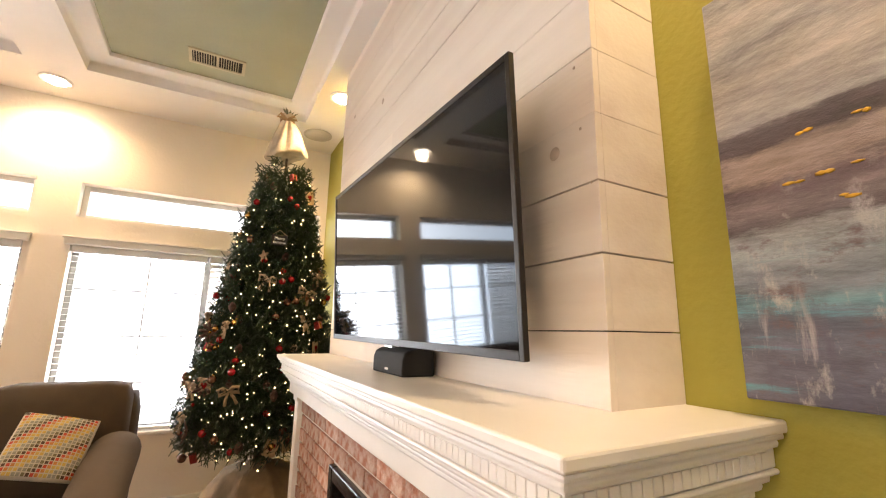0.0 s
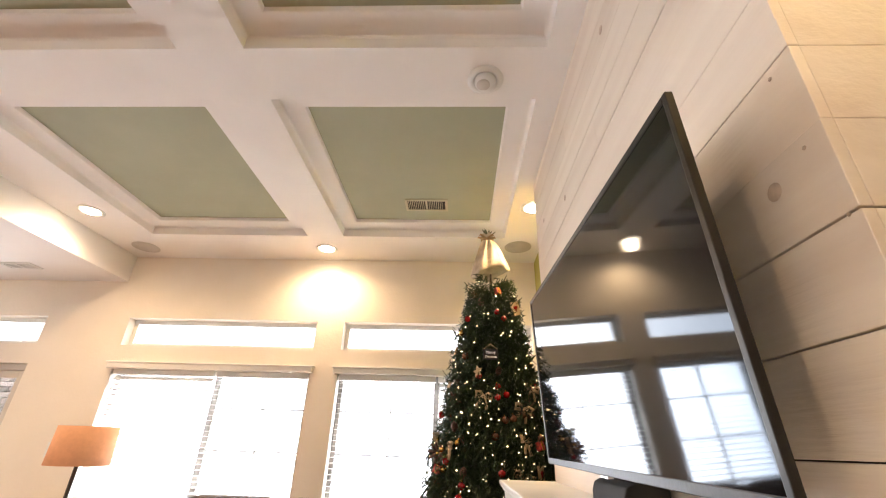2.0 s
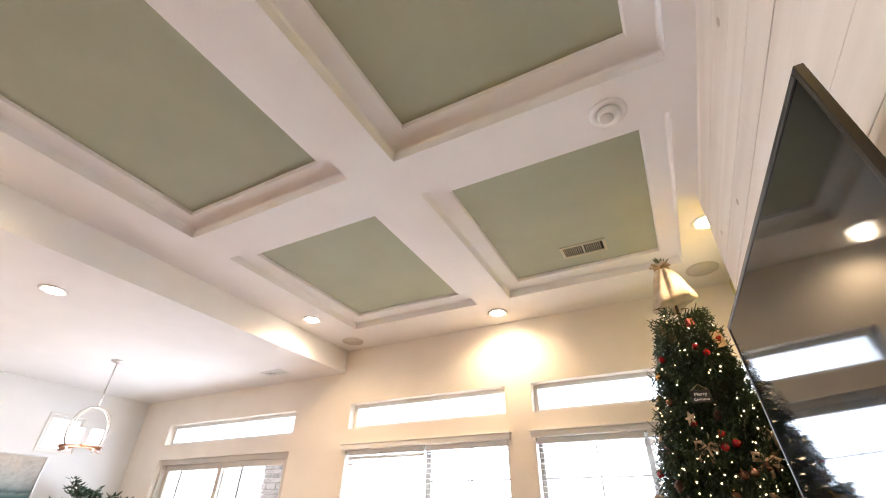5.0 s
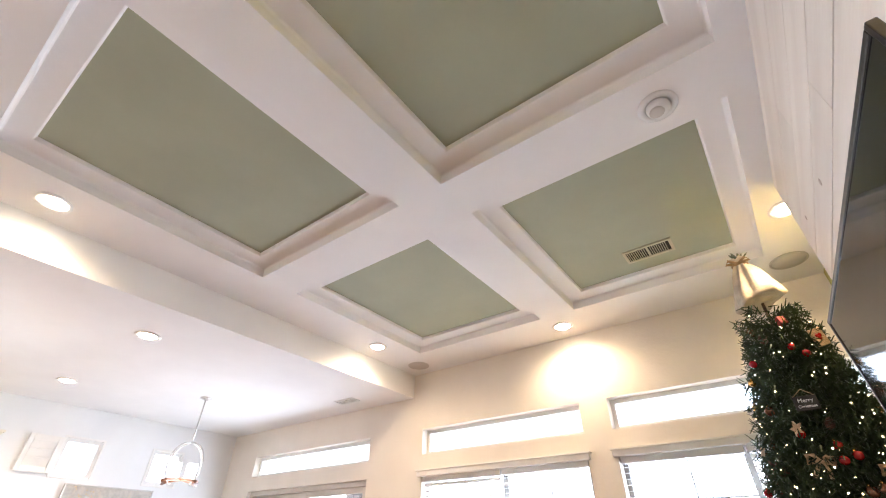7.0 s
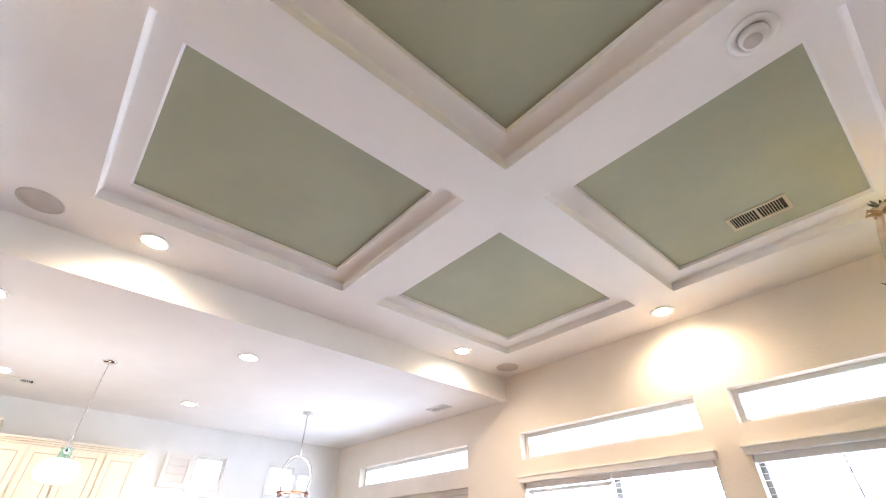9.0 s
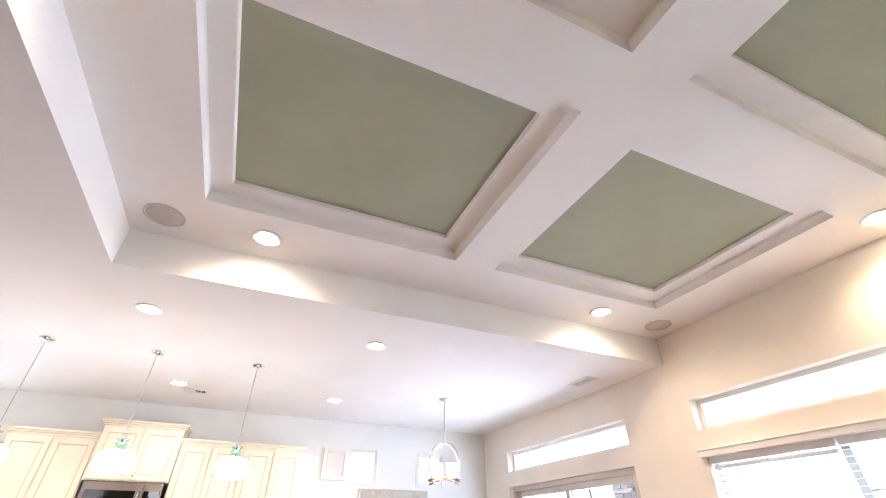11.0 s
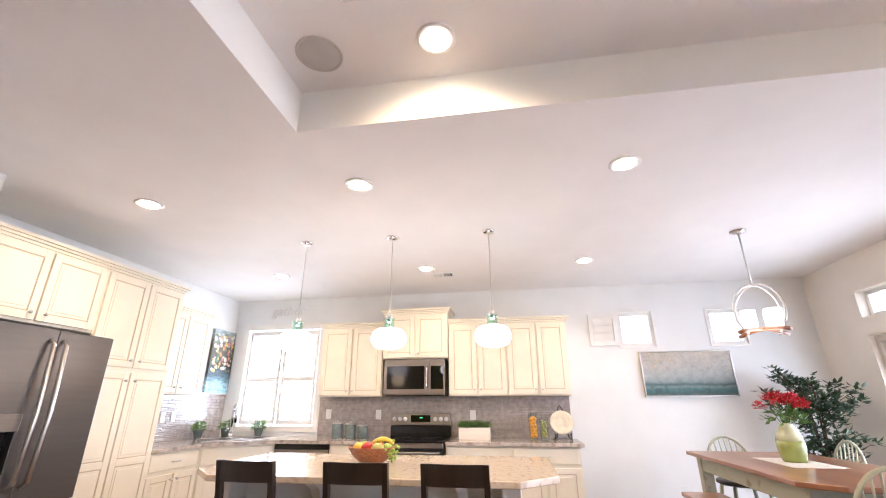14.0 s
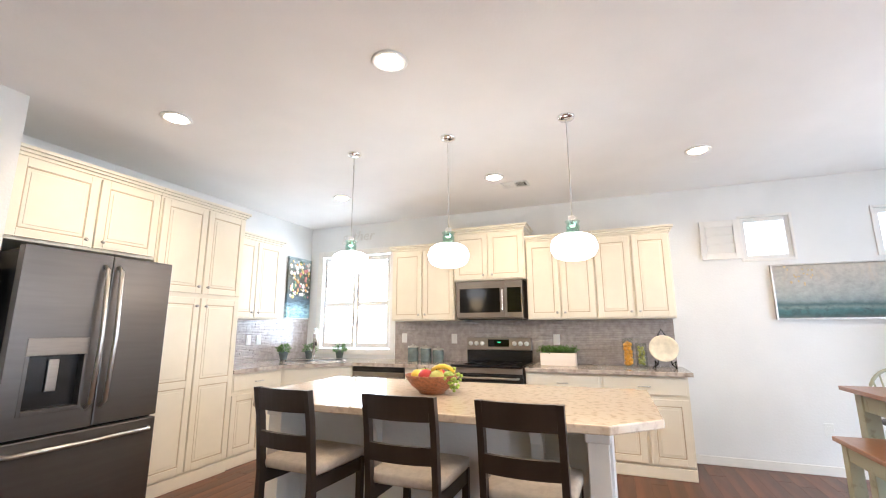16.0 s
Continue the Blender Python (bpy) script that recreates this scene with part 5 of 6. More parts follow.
def splash(side, u0, u1, z0, z1, label):
    q = B()
    cbox(q, side, u0, u1, 0.0005, 0.006, z0, z1)
    w = thing("backsplash", *side((u0 + u1) / 2, 0.003, z0), label, "backsplash", kind="structure")
    part("grout", q, TILE, w)
    rng = random.Random(int(u0 * 100))
    q = B()
    z = z0
    while z < z1 - 0.006:
        u = u0 - rng.uniform(0, 0.1)
        while u < u1:
            ln = rng.uniform(0.08, 0.2)
            a, b = max(u, u0), min(u + ln, u1)
            if b - a > 0.006:
                t0, t1 = rng.uniform(0.007, 0.011), rng.uniform(0.007, 0.011)
                top = min(z + 0.0175, z1)
                vs = [q.verts.new(side(*k)) for k in ((a + 0.001, 0.006, z + 0.001), (b - 0.001, 0.006, z + 0.001), (b - 0.001, 0.006, top), (a + 0.001, 0.006, top),
                                                     (a + 0.002, t0, z + 0.003), (b - 0.002, t1, z + 0.003), (b - 0.002, t1 + rng.uniform(-0.002, 0.002), top - 0.002), (a + 0.002, t0 + rng.uniform(-0.002, 0.002), top - 0.002))]
                for f_ in ((4, 5, 6, 7), (0, 1, 5, 4), (1, 2, 6, 5), (2, 3, 7, 6), (3, 0, 4, 7)):
                    q.faces.new([vs[i] for i in f_])
            u += ln
        z += 0.019
    tiles = part("tiles", q, TILE, w, "narrow wavy grey glass mosaic tiles")
    tagged(tiles, kind="stuff")


splash(west_side, -1.42, 1.80, 0.9, 1.379, "wavy grey glass mosaic backsplash behind the range")
splash(south_side, 4.88, 6.685, 0.9, 1.42, "wavy grey glass mosaic backsplash beside the sink")
# cabinets on the refrigerator wall
c = cabinet(south_side, "over_fridge_cabinet", 3.022, 3.985, 0.62, 1.84, 2.385, "cream cabinet above the refrigerator", UP)
for a, b, k in ((3.045, 3.52, 3.475), (3.535, 3.97, 3.58)):
    panel_door(south_side, c, a, b, 0.621, 1.86, 2.37, (k, 1.91))
crown(south_side, c, 3.022, 3.9845, 0.62, 2.385, (False, False))
c = cabinet(south_side, "pantry_cabinet", 3.99, 4.868, 0.62, 0.1, 2.385, "tall cream pantry cabinet with four doors", UP)
for a, b, k in ((4.005, 4.425, 4.385), (4.44, 4.855, 4.48)):
    panel_door(south_side, c, a, b, 0.621, 1.60, 2.37, (k, 1.66))
    panel_door(south_side, c, a, b, 0.621, 0.12, 1.56, (k, 1.49), splits=(0.83,))
crown(south_side, c, 3.986, 4.868, 0.62, 2.385, (False, True))
q = B()
cbox(q, south_side, 3.99, 4.868, 0.002, 0.632, 0, 0.1, 0.004)
part("base_moulding", q, CREAM, c)
c = cabinet(south_side, "upper_cabinet", 4.95, 5.72, 0.33, 1.40, 2.28, "cream upper cabinet beside the flower painting", UP)
for a, b, k in ((4.965, 5.33, 5.29), (5.345, 5.705, 5.385)):
    panel_door(south_side, c, a, b, 0.331, 1.415, 2.26, (k, 1.47))
crown(south_side, c, 4.95, 5.72, 0.33, 2.28)

# ---- refrigerator ----
FX0, FX1, FY = -3.97, -3.065, -1.955
r = thing("refrigerator", (FX0 + FX1) / 2, -2.4, 0, "slate grey french door refrigerator with water dispenser", "refrigerator")
part("body", box(B(), FX0 + 0.005, FX1 - 0.005, -2.8, FY - 0.06, 0.03, 1.765, 0.006), BLACK, r)
fm = -3.545
for a, b in ((FX0, fm - 0.003), (fm + 0.003, FX1)):
    q = B()
    if a > fm:
        for w0, w1, z0, z1 in ((a, -3.47, 0.68, 1.785), (-3.15, b, 0.68, 1.785), (-3.47, -3.15, 1.24, 1.785), (-3.47, -3.15, 0.68, 0.80)):
            box(q, w0, w1, FY - 0.06, FY, z0, z1)
        bmesh.ops.remove_doubles(q, verts=q.verts, dist=1e-4)
    else:
        box(q, a, b, FY - 0.06, FY, 0.68, 1.785, 0.008)
    part("door", q, SLATE, r, "slate steel door")
part("freezer_drawer", box(B(), FX0, FX1, FY - 0.06, FY, 0.06, 0.665, 0.008), SLATE, r)
part("drawer_handle", tube(B(), ((FX0 + 0.05, FY, 0.60), (FX0 + 0.07, FY + 0.045, 0.60), (fm, FY + 0.065, 0.60), (FX1 - 0.07, FY + 0.045, 0.60), (FX1 - 0.05, FY, 0.60)), 0.013, 10), HANDLE, r, "curved steel bar handle")
for x in (fm - 0.04, fm + 0.045):
    part("door_handle", tube(B(), ((x, FY, 0.80), (x, FY + 0.04, 0.83), (x, FY + 0.065, 1.25), (x, FY + 0.04, 1.68), (x, FY, 1.71)), 0.014, 10), HANDLE, r, "curved steel bar handle")
disp = part("dispenser_recess", box(B(), -3.468, -3.152, FY - 0.058, FY - 0.05, 0.80, 1.24), BLACK, r, "dark water dispenser recess")
q = box(B(), -3.47, -3.15, FY - 0.02, FY + 0.006, 1.135, 1.24, 0.004)
part("control_strip", q, DSTEEL, disp, "steel dispenser controls")
q = B()
for a, b, c_, e in ((-3.47, -3.45, 0.80, 1.135), (-3.17, -3.15, 0.80, 1.135), (-3.45, -3.17, 0.80, 0.825)):
    box(q, a, b, FY - 0.05, FY + 0.004, c_, e, 0.002)
part("recess_frame", q, SLATE, disp)
part("paddle", box(B(), -3.34, -3.285, FY - 0.045, FY - 0.03, 0.92, 1.11, 0.004), STEEL, disp, "steel dispenser paddle")

# ---- microwave, range, dishwasher ----
m = thing("microwave", WEST + 0.2, -0.05, 1.39, "stainless over-range microwave with black window", "microwave")
part("body", box(B(), WEST + 0.01, WEST + 0.38, -0.43, 0.33, 1.39, 1.815, 0.004), DSTEEL, m)
part("door", box(B(), WEST + 0.381, WEST + 0.405, -0.43, 0.14, 1.40, 1.81, 0.005), DSTEEL, m)
part("window", box(B(), WEST + 0.404, WEST + 0.409, -0.39, 0.08, 1.46, 1.73, 0.002), SMOKED, m, "black glass window")
part("control_panel", box(B(), WEST + 0.381, WEST + 0.405, 0.142, 0.33, 1.40, 1.81, 0.004), DSTEEL, m)
part("keypad", box(B(), WEST + 0.404, WEST + 0.408, 0.16, 0.315, 1.46, 1.73), BGLASS, m)
part("handle", tube(B(), ((WEST + 0.405, 0.115, 1.47), (WEST + 0.44, 0.115, 1.49), (WEST + 0.44, 0.115, 1.70), (WEST + 0.405, 0.115, 1.72)), 0.01), CHROME, m)
part("vent_grille", box(B(), WEST + 0.03, WEST + 0.36, -0.41, 0.31, 1.38, 1.391), BLACK, m)
g = thing("range", WEST + 0.33, -0.03, 0, "black and stainless electric range with knobs", "range")
part("body", box(B(), WEST + 0.03, WEST + 0.62, -0.41, 0.35, 0.02, 0.89, 0.004), BLACK, g)
part("cooktop", box(B(), WEST + 0.06, WEST + 0.67, -0.412, 0.352, 0.89, 0.915, 0.006), BGLASS, g, "black glass cooktop")
part("oven_door", box(B(), WEST + 0.62, WEST + 0.65, -0.405, 0.345, 0.26, 0.83, 0.005), BGLASS, g)
part("oven_trim", box(B(), WEST + 0.62, WEST + 0.652, -0.405, 0.345, 0.832, 0.888, 0.004), STEEL, g)
part("oven_handle", tube(B(), ((WEST + 0.65, -0.37, 0.79), (WEST + 0.70, -0.35, 0.79), (WEST + 0.70, 0.29, 0.79), (WEST + 0.65, 0.31, 0.79)), 0.012), STEEL, g)
part("storage_drawer", box(B(), WEST + 0.62, WEST + 0.648, -0.405, 0.345, 0.04, 0.25, 0.005), STEEL, g)
bk = part("backguard", box(B(), WEST + 0.03, WEST + 0.09, -0.41, 0.35, 0.915, 1.04, 0.004), BLACK, g)
part("control_panel", box(B(), WEST + 0.03, WEST + 0.105, -0.41, 0.35, 1.04, 1.182, 0.008), STEEL, g)
part("clock_display", box(B(), WEST + 0.104, WEST + 0.108, -0.15, 0.1, 1.08, 1.16), BGLASS, g)
part("clock_digits", box(B(), WEST + 0.1075, WEST + 0.109, -0.035, 0.0, 1.125, 1.135), mat("green display", (0.1, 0.9, 0.35), emit=0.8, var=0, bump=0), g, "small green clock digits")
for y in (-0.36, -0.29, -0.22, 0.16, 0.23, 0.30):
    q = lathe(B(), ((0.026, 0), (0.026, 0.004), (0.02, 0.006), (0.018, 0.026), (0.001, 0.028)), 0, 0, 0, 20)
    bmesh.ops.transform(q, matrix=pose(WEST + 0.105, y, 1.115, 0, 90, 0), verts=q.verts)
    part("knob", q, WHITE, g, "white control knob")
for y in (-0.22, 0.16):
    for x in (WEST + 0.22, WEST + 0.5):
        part("burner_ring", lathe(B(), ((0.085, 0), (0.1, 0), (0.1, 0.0008), (0.085, 0.0008), (0.085, 0)), x, y, 0.9152, 32), CLOTH, g)
d = thing("dishwasher", WEST + 0.3, -1.32, 0, "stainless dishwasher under the counter", "dishwasher")
part("body", box(B(), WEST + 0.02, WEST + 0.59, -1.655, -0.985, 0.0, 0.86), BLACK, d)
part("door", box(B(), WEST + 0.59, WEST + 0.62, -1.65, -0.99, 0.1, 0.80, 0.005), STEEL, d)
part("control_strip", box(B(), WEST + 0.59, WEST + 0.622, -1.65, -0.99, 0.802, 0.858, 0.004), BLACK, d)
part("handle", tube(B(), ((WEST + 0.62, -1.6, 0.75), (WEST + 0.66, -1.57, 0.75), (WEST + 0.66, -1.07, 0.75), (WEST + 0.62, -1.04, 0.75)), 0.011), STEEL, d)

# ---- sink, faucet and small things on the counter ----
s = thing("sink", -6.18, -2.2, 0.9, "stainless sink rim set in the corner counter", "sink")
ang = math.degrees(math.atan2(run.y, run.x))
q = B()
for a in (box(q, -0.36, 0.36, -0.22, -0.2, 0, 0.008), box(q, -0.36, 0.36, 0.2, 0.22, 0, 0.008), box(q, -0.36, -0.34, -0.2, 0.2, 0, 0.008), box(q, 0.34, 0.36, -0.2, 0.2, 0, 0.008)):
    pass
bmesh.ops.transform(q, matrix=pose(-6.12, -2.24, 0.901, 0, 0, ang), verts=q.verts)
part("rim", q, STEEL, s)
# flat black sheet in place of the sink's shaded hollow
q = box(B(), -0.34, 0.34, -0.2, 0.2, 0.0, 0.003)
bmesh.ops.transform(q, matrix=pose(-6.12, -2.24, 0.9005, 0, 0, ang), verts=q.verts)
part("basin", q, BLACK, s)
fx, fy = -6.33, -2.42
fa = thing("faucet", fx, fy, 0.9, "tall chrome gooseneck kitchen faucet", "faucet")
part("base", lathe(B(), ((0.03, 0), (0.03, 0.01), (0.02, 0.03), (0.014, 0.06)), fx, fy, 0.9), CHROME, fa)
arc = [(fx, fy, 0.95), (fx, fy, 1.18)] + [(fx + 0.1 * (1 - math.cos(k * math.pi / 8)) * 0.72, fy + 0.1 * (1 - math.cos(k * math.pi / 8)) * 0.69, 1.18 + 0.11 * math.sin(k * math.pi / 8)) for k in range(1, 9)]
arc += [(arc[-1][0], arc[-1][1], 1.08)]
part("spout", tube(B(), arc, 0.017, 12), CHROME, fa)
part("lever", tube(B(), ((fx, fy, 0.97), (fx + 0.04, fy - 0.03, 1.02)), 0.007), CHROME, fa)


def leafy(x, y, z, r, h, n, seed, size, bm=None):
    q = B() if bm is None else bm
    g = random.Random(seed)
    for i in range(n):
        a, e, k = g.uniform(0, 6.283), g.uniform(0.1, 1.4), g.uniform(0.5, 1.0)
        c = Vector((x + r * k * math.cos(a) * math.cos(e), y + r * k * math.sin(a) * math.cos(e), z + h * k * math.sin(e)))
        d = Vector((math.cos(a + g.uniform(-0.6, 0.6)), math.sin(a + g.uniform(-0.6, 0.6)), g.uniform(-0.5, 0.9))).normalized()
        s_ = d.cross(Vector((0.2, 0.3, 1))).normalized()
        u = d.cross(s_)
        L, W = size * g.uniform(0.7, 1.25), size * 0.22
        p = [c, c + d * L * 0.45 + s_ * W + u * 0.1 * L, c + d * L, c + d * L * 0.45 - s_ * W + u * 0.1 * L]
        q.faces.new([q.verts.new(v) for v in p])
    return q


for x, y, k in ((-6.05, -2.66, 1), (-6.42, -2.56, 2), (-6.56, -2.18, 3)):
    p = thing("potted_herb", x, y, 0.9, "small green herb in a teal ceramic pot", "plant", "herb pots by the sink")
    part("pot", lathe(B(), ((0.036, 0), (0.054, 0.085), (0.06, 0.105), (0.054, 0.105), (0.05, 0.095), (0.001, 0.095)), x, y, 0.9), CERAMIC, p)
    part("leaves", leafy(x, y, 0.985, 0.085, 0.11, 150, k, 0.045), LEAF2, p)
for y, h in ((-1.06, 0.175), (-0.89, 0.165), (-0.73, 0.15)):
    x = WEST + 0.22
    cn = thing("canister", x, y, 0.9, "grey blue lidded ceramic canister", "canister", "kitchen canisters")
    part("jar", lathe(B(), ((0.06, 0), (0.064, 0.01), (0.064, h - 0.02), (0.058, h - 0.01), (0.001, h - 0.01)), x, y, 0.9), CERAMIC, cn)
    part("lid", lathe(B(), ((0.066, h - 0.012), (0.066, h), (0.03, h + 0.012), (0.012, h + 0.014), (0.012, h + 0.026), (0.001, h + 0.028)), x, y, 0.9), NICKEL, cn, "pale metal lid with knob")
p = thing("herb_planter", WEST + 0.25, 0.66, 0.9, "whitewashed wooden planter box of green grass", "planter")
part("box", box(B(), WEST + 0.17, WEST + 0.33, 0.48, 0.84, 0.9, 1.03, 0.004), SHIP, p)
q = B()
gr = random.Random(8)
for i in range(700):
    x, y = WEST + gr.uniform(0.18, 0.32), gr.uniform(0.49, 0.83)
    dx, dy, hh = gr.gauss(0, 0.018), gr.gauss(0, 0.018), gr.uniform(0.03, 0.075)
    q.faces.new([q.verts.new(v) for v in ((x - 0.003, y, 1.028), (x + 0.003, y + 0.002, 1.028), (x + dx, y + dy, 1.028 + hh))])
for i in range(60):
    leafy(WEST + gr.uniform(0.17, 0.33), gr.uniform(0.48, 0.84), 1.03, 0.03, 0.075, 12, i, 0.03, q)
tagged(part("grass", q, LEAF2, p, "bushy green grass"), kind="stuff")
FRUIT = {n: mat("fruit " + n, c, 0.35, var=0.15, scale=30, bump=0.05) for n, c in (("orange", (0.85, 0.4, 0.04)), ("red", (0.45, 0.02, 0.02)), ("green", (0.3, 0.42, 0.06)), ("yellow", (0.75, 0.55, 0.06)), ("pear", (0.45, 0.45, 0.12)))}
for y, mt, lab, rr in ((1.34, FRUIT["orange"], "glass cylinder vase filled with oranges", 0.034), (1.46, FRUIT["pear"], "glass cylinder vase filled with green stems", 0.02)):
    x = WEST + 0.3
    v = thing("fruit_vase", x, y, 0.9, lab, "vase")
    part("glass", lathe(B(), ((0.001, 0), (0.05, 0), (0.05, 0.29 if y < 1.4 else 0.24), (0.047, 0.29 if y < 1.4 else 0.24), (0.047, 0.008), (0.001, 0.008)), x, y, 0.9), CLEAR, v)
    q = B()
    g = random.Random(int(y * 100))
    z = 0.94
    while z < (1.15 if y < 1.4 else 1.09):
        a = g.uniform(0, 6.28)
        for o in (0, 2.1, 4.2):
            sphere(q, x + 0.021 * math.cos(a + o), y + 0.021 * math.sin(a + o), z + 0.006 * o / 2, rr * 0.8, 1)
        z += rr * 1.05
    part("fruit", q, mt, v)
x, y = WEST + 0.26, 1.66
p = thing("plate_stand", x, y, 0.9, "black wrought iron easel for a plate", "plate stand")
q = B()
for s_ in (-1, 1):
    tube(q, ((x + 0.1, y + s_ * 0.09, 0.906), (x + 0.08, y + s_ * 0.085, 0.95), (x + 0.1, y + s_ * 0.09, 0.975), (x + 0.05, y + s_ * 0.06, 0.94), (x - 0.06, y + s_ * 0.03, 1.22)), 0.006)
    tube(q, ((x + 0.05, y + s_ * 0.06, 0.94), (x - 0.02, y + s_ * 0.1, 0.906)), 0.006)
tube(q, ((x - 0.06, y - 0.03, 1.22), (x - 0.065, y, 1.27), (x - 0.06, y + 0.03, 1.22)), 0.006)
part("easel", q, BLACK, p)
DISH = mat("pearly cream plate", (0.72, 0.66, 0.52), 0.15, var=0.12, scale=14, bump=0.1, coat=0.5)
q = lathe(B(), ((0.001, 0.0), (0.07, 0.004), (0.13, 0.018), (0.15, 0.022), (0.15, 0.026), (0.13, 0.024), (0.07, 0.012), (0.001, 0.008)), 0, 0, 0, 40)
bmesh.ops.transform(q, matrix=pose(x + 0.03, y, 1.085, 0, 72, 0) @ Matrix.Scale(0.87, 4), verts=q.verts)
solid("display_plate", q, DISH, x + 0.035, y, 0.95, "round pearly cream plate on an iron easel", "plate")
# switch plates and outlets
for sd, u, z in ((west_side, -1.28, 1.17), (west_side, -0.6, 1.165), (west_side, 0.62, 1.16), (south_side, 5.62, 1.16), (south_side, 5.78, 1.16), (west_side, 2.95, 0.38)):
    o = thing("wall_outlet", *sd(u, 0.011, z), "white wall outlet plate", "outlet", "wall plates")
    base_v = 0.0 if u == 2.95 else 0.0125
    q = B()
    cbox(q, sd, u - 0.036, u + 0.036, base_v, base_v + 0.006, z - 0.058, z + 0.058, 0.002)
    part("plate", q, WHITE, o)
    q = B()
    cbox(q, sd, u - 0.016, u + 0.016, base_v + 0.006, base_v + 0.009, z - 0.034, z + 0.034, 0.001)
    part("rocker", q, WHITE, o)
# the word over the kitchen window
fc = bpy.data.curves.new("gather", "FONT")
fc.body, fc.size, fc.extrude, fc.shear = "gather", 0.2, 0.006, 0.25
w = new("wall_word", fc)
w.matrix_world = pose(WEST + 0.012, -2.29, 2.505, 90, 0, 90)
fc.materials.append(mat("pale metal lettering", (0.74, 0.72, 0.69), 0.35, var=0.05))
tagged(w, "pale script wall word reading gather", "wall sign")

# ---- island with bowl and stools ----
IX0, IX1, IY0, IY1 = -4.80, -3.62, -0.95, 1.39
isl = thing("kitchen_island", -4.3, 0.24, 0, "white panelled kitchen island base", "kitchen island")
part("body", box(B(), -4.72, -4.02, -0.74, 1.17, 0.1, 0.858, 0.003), KWALL, isl)
part("plinth", box(B(), -4.735, -4.005, -0.755, 1.185, 0, 0.1, 0.006), TRIM, isl)
for y in (-0.72, 1.07):
    post = box(B(), -3.87, -3.78, y, y + 0.09, 0.0, 0.858, 0.004)
    box(post, -3.88, -3.77, y - 0.01, y + 0.10, 0, 0.12, 0.004)
    box(post, -3.88, -3.77, y - 0.01, y + 0.10, 0.79, 0.858, 0.006)
    part("post", post, TRIM, isl, "white square post")
    part("end_panel", box(B(), -4.02, -3.88, y + 0.03, y + 0.06, 0.0, 0.858, 0.002), TRIM, isl)
for y in (-0.12, 0.82):
    q = B()
    pts = [(-4.018, 0.60), (-4.018, 0.857), (-3.82, 0.857), (-3.83, 0.82), (-3.90, 0.79), (-3.95, 0.72), (-3.97, 0.63)]
    lo, hi = [q.verts.new((a, y - 0.03, b)) for a, b in pts], [q.verts.new((a, y + 0.03, b)) for a, b in pts]
    q.faces.new(lo), q.faces.new(hi)
    for i in range(len(pts)):
        q.faces.new((lo[i], lo[(i + 1) % len(pts)], hi[(i + 1) % len(pts)], hi[i]))
    part("corbel", q, TRIM, isl, "white scrolled corbel")
q = prism(B(), ((IX0, IY0), (IX1 - 0.26, IY0), (IX1, IY0 + 0.26), (IX1, IY1 - 0.22), (IX1 - 0.22, IY1), (IX0, IY1)), 0.86, 0.898, 0.006)
solid("island_countertop", q, GRANITE, -4.2, 0.24, 0.86, "cream speckled granite island top with clipped corners", "countertop")


def stool(x, y, turn):
    s = thing("counter_stool", 0, 0, 0, "espresso ladder back counter stool with beige seat", "stool", "stools at the island")
    W = 0.163
    for sy in (-1, 1):
        q = B()
        box(q, 0.175, 0.21, sy * W - 0.016, sy * W + 0.016, 0, 0.6, 0.003)
        part("front_leg", q, ESPRESSO, s)
        tube_pts = ((-0.2, sy * W, 0.0), (-0.19, sy * W, 0.6), (-0.215, sy * W, 0.85), (-0.245, sy * W, 1.0))
        q = B()
        for a, b in zip(tube_pts, tube_pts[1:]):
            lo = [q.verts.new((a[0] + dx, a[1] + dy, a[2])) for dx, dy in ((-0.018, -0.014), (0.018, -0.014), (0.018, 0.014), (-0.018, 0.014))]
            hi = [q.verts.new((b[0] + dx, b[1] + dy, b[2])) for dx, dy in ((-0.018, -0.014), (0.018, -0.014), (0.018, 0.014), (-0.018, 0.014))]
            for i in range(4):
                q.faces.new((lo[i], lo[(i + 1) % 4], hi[(i + 1) % 4], hi[i]))
            q.faces.new(lo), q.faces.new(hi)
        bmesh.ops.remove_doubles(q, verts=q.verts, dist=1e-4)
        part("back_post", q, ESPRESSO, s)
        part("side_rail", box(B(), -0.185, 0.18, sy * W - 0.01, sy * W + 0.01, 0.53, 0.595, 0.003), ESPRESSO, s)
        part("stretcher", box(B(), -0.185, 0.18, sy * W - 0.009, sy * W + 0.009, 0.2, 0.235, 0.003), ESPRESSO, s)
    part("front_rail", box(B(), 0.185, 0.2, -W + 0.016, W - 0.016, 0.53, 0.595, 0.003), ESPRESSO, s)
    part("foot_rail", box(B(), 0.185, 0.205, -W + 0.016, W - 0.016, 0.17, 0.21, 0.003), ESPRESSO, s)
    for z0, z1, x0 in ((0.715, 0.79, -0.205), (0.895, 1.0, -0.232)):
        q = box(B(), -0.011, 0.011, -W + 0.014, W - 0.014, z0, z1)
        bmesh.ops.subdivide_edges(q, edges=[e for e in q.edges if abs(e.verts[0].co.y - e.verts[1].co.y) > 0.1], cuts=7)
        for v in q.verts:
            v.co.x += x0 - 0.022 * (1 - (v.co.y / W) ** 2) - 0.1 * (v.co.z - z0)
        part("back_slat", q, ESPRESSO, s)
    part("seat_cushion", cushion(-0.185, 0.215, -0.19, 0.19, 0.596, 0.66, 0.03), LINEN, s, "beige linen padded seat")
    return s


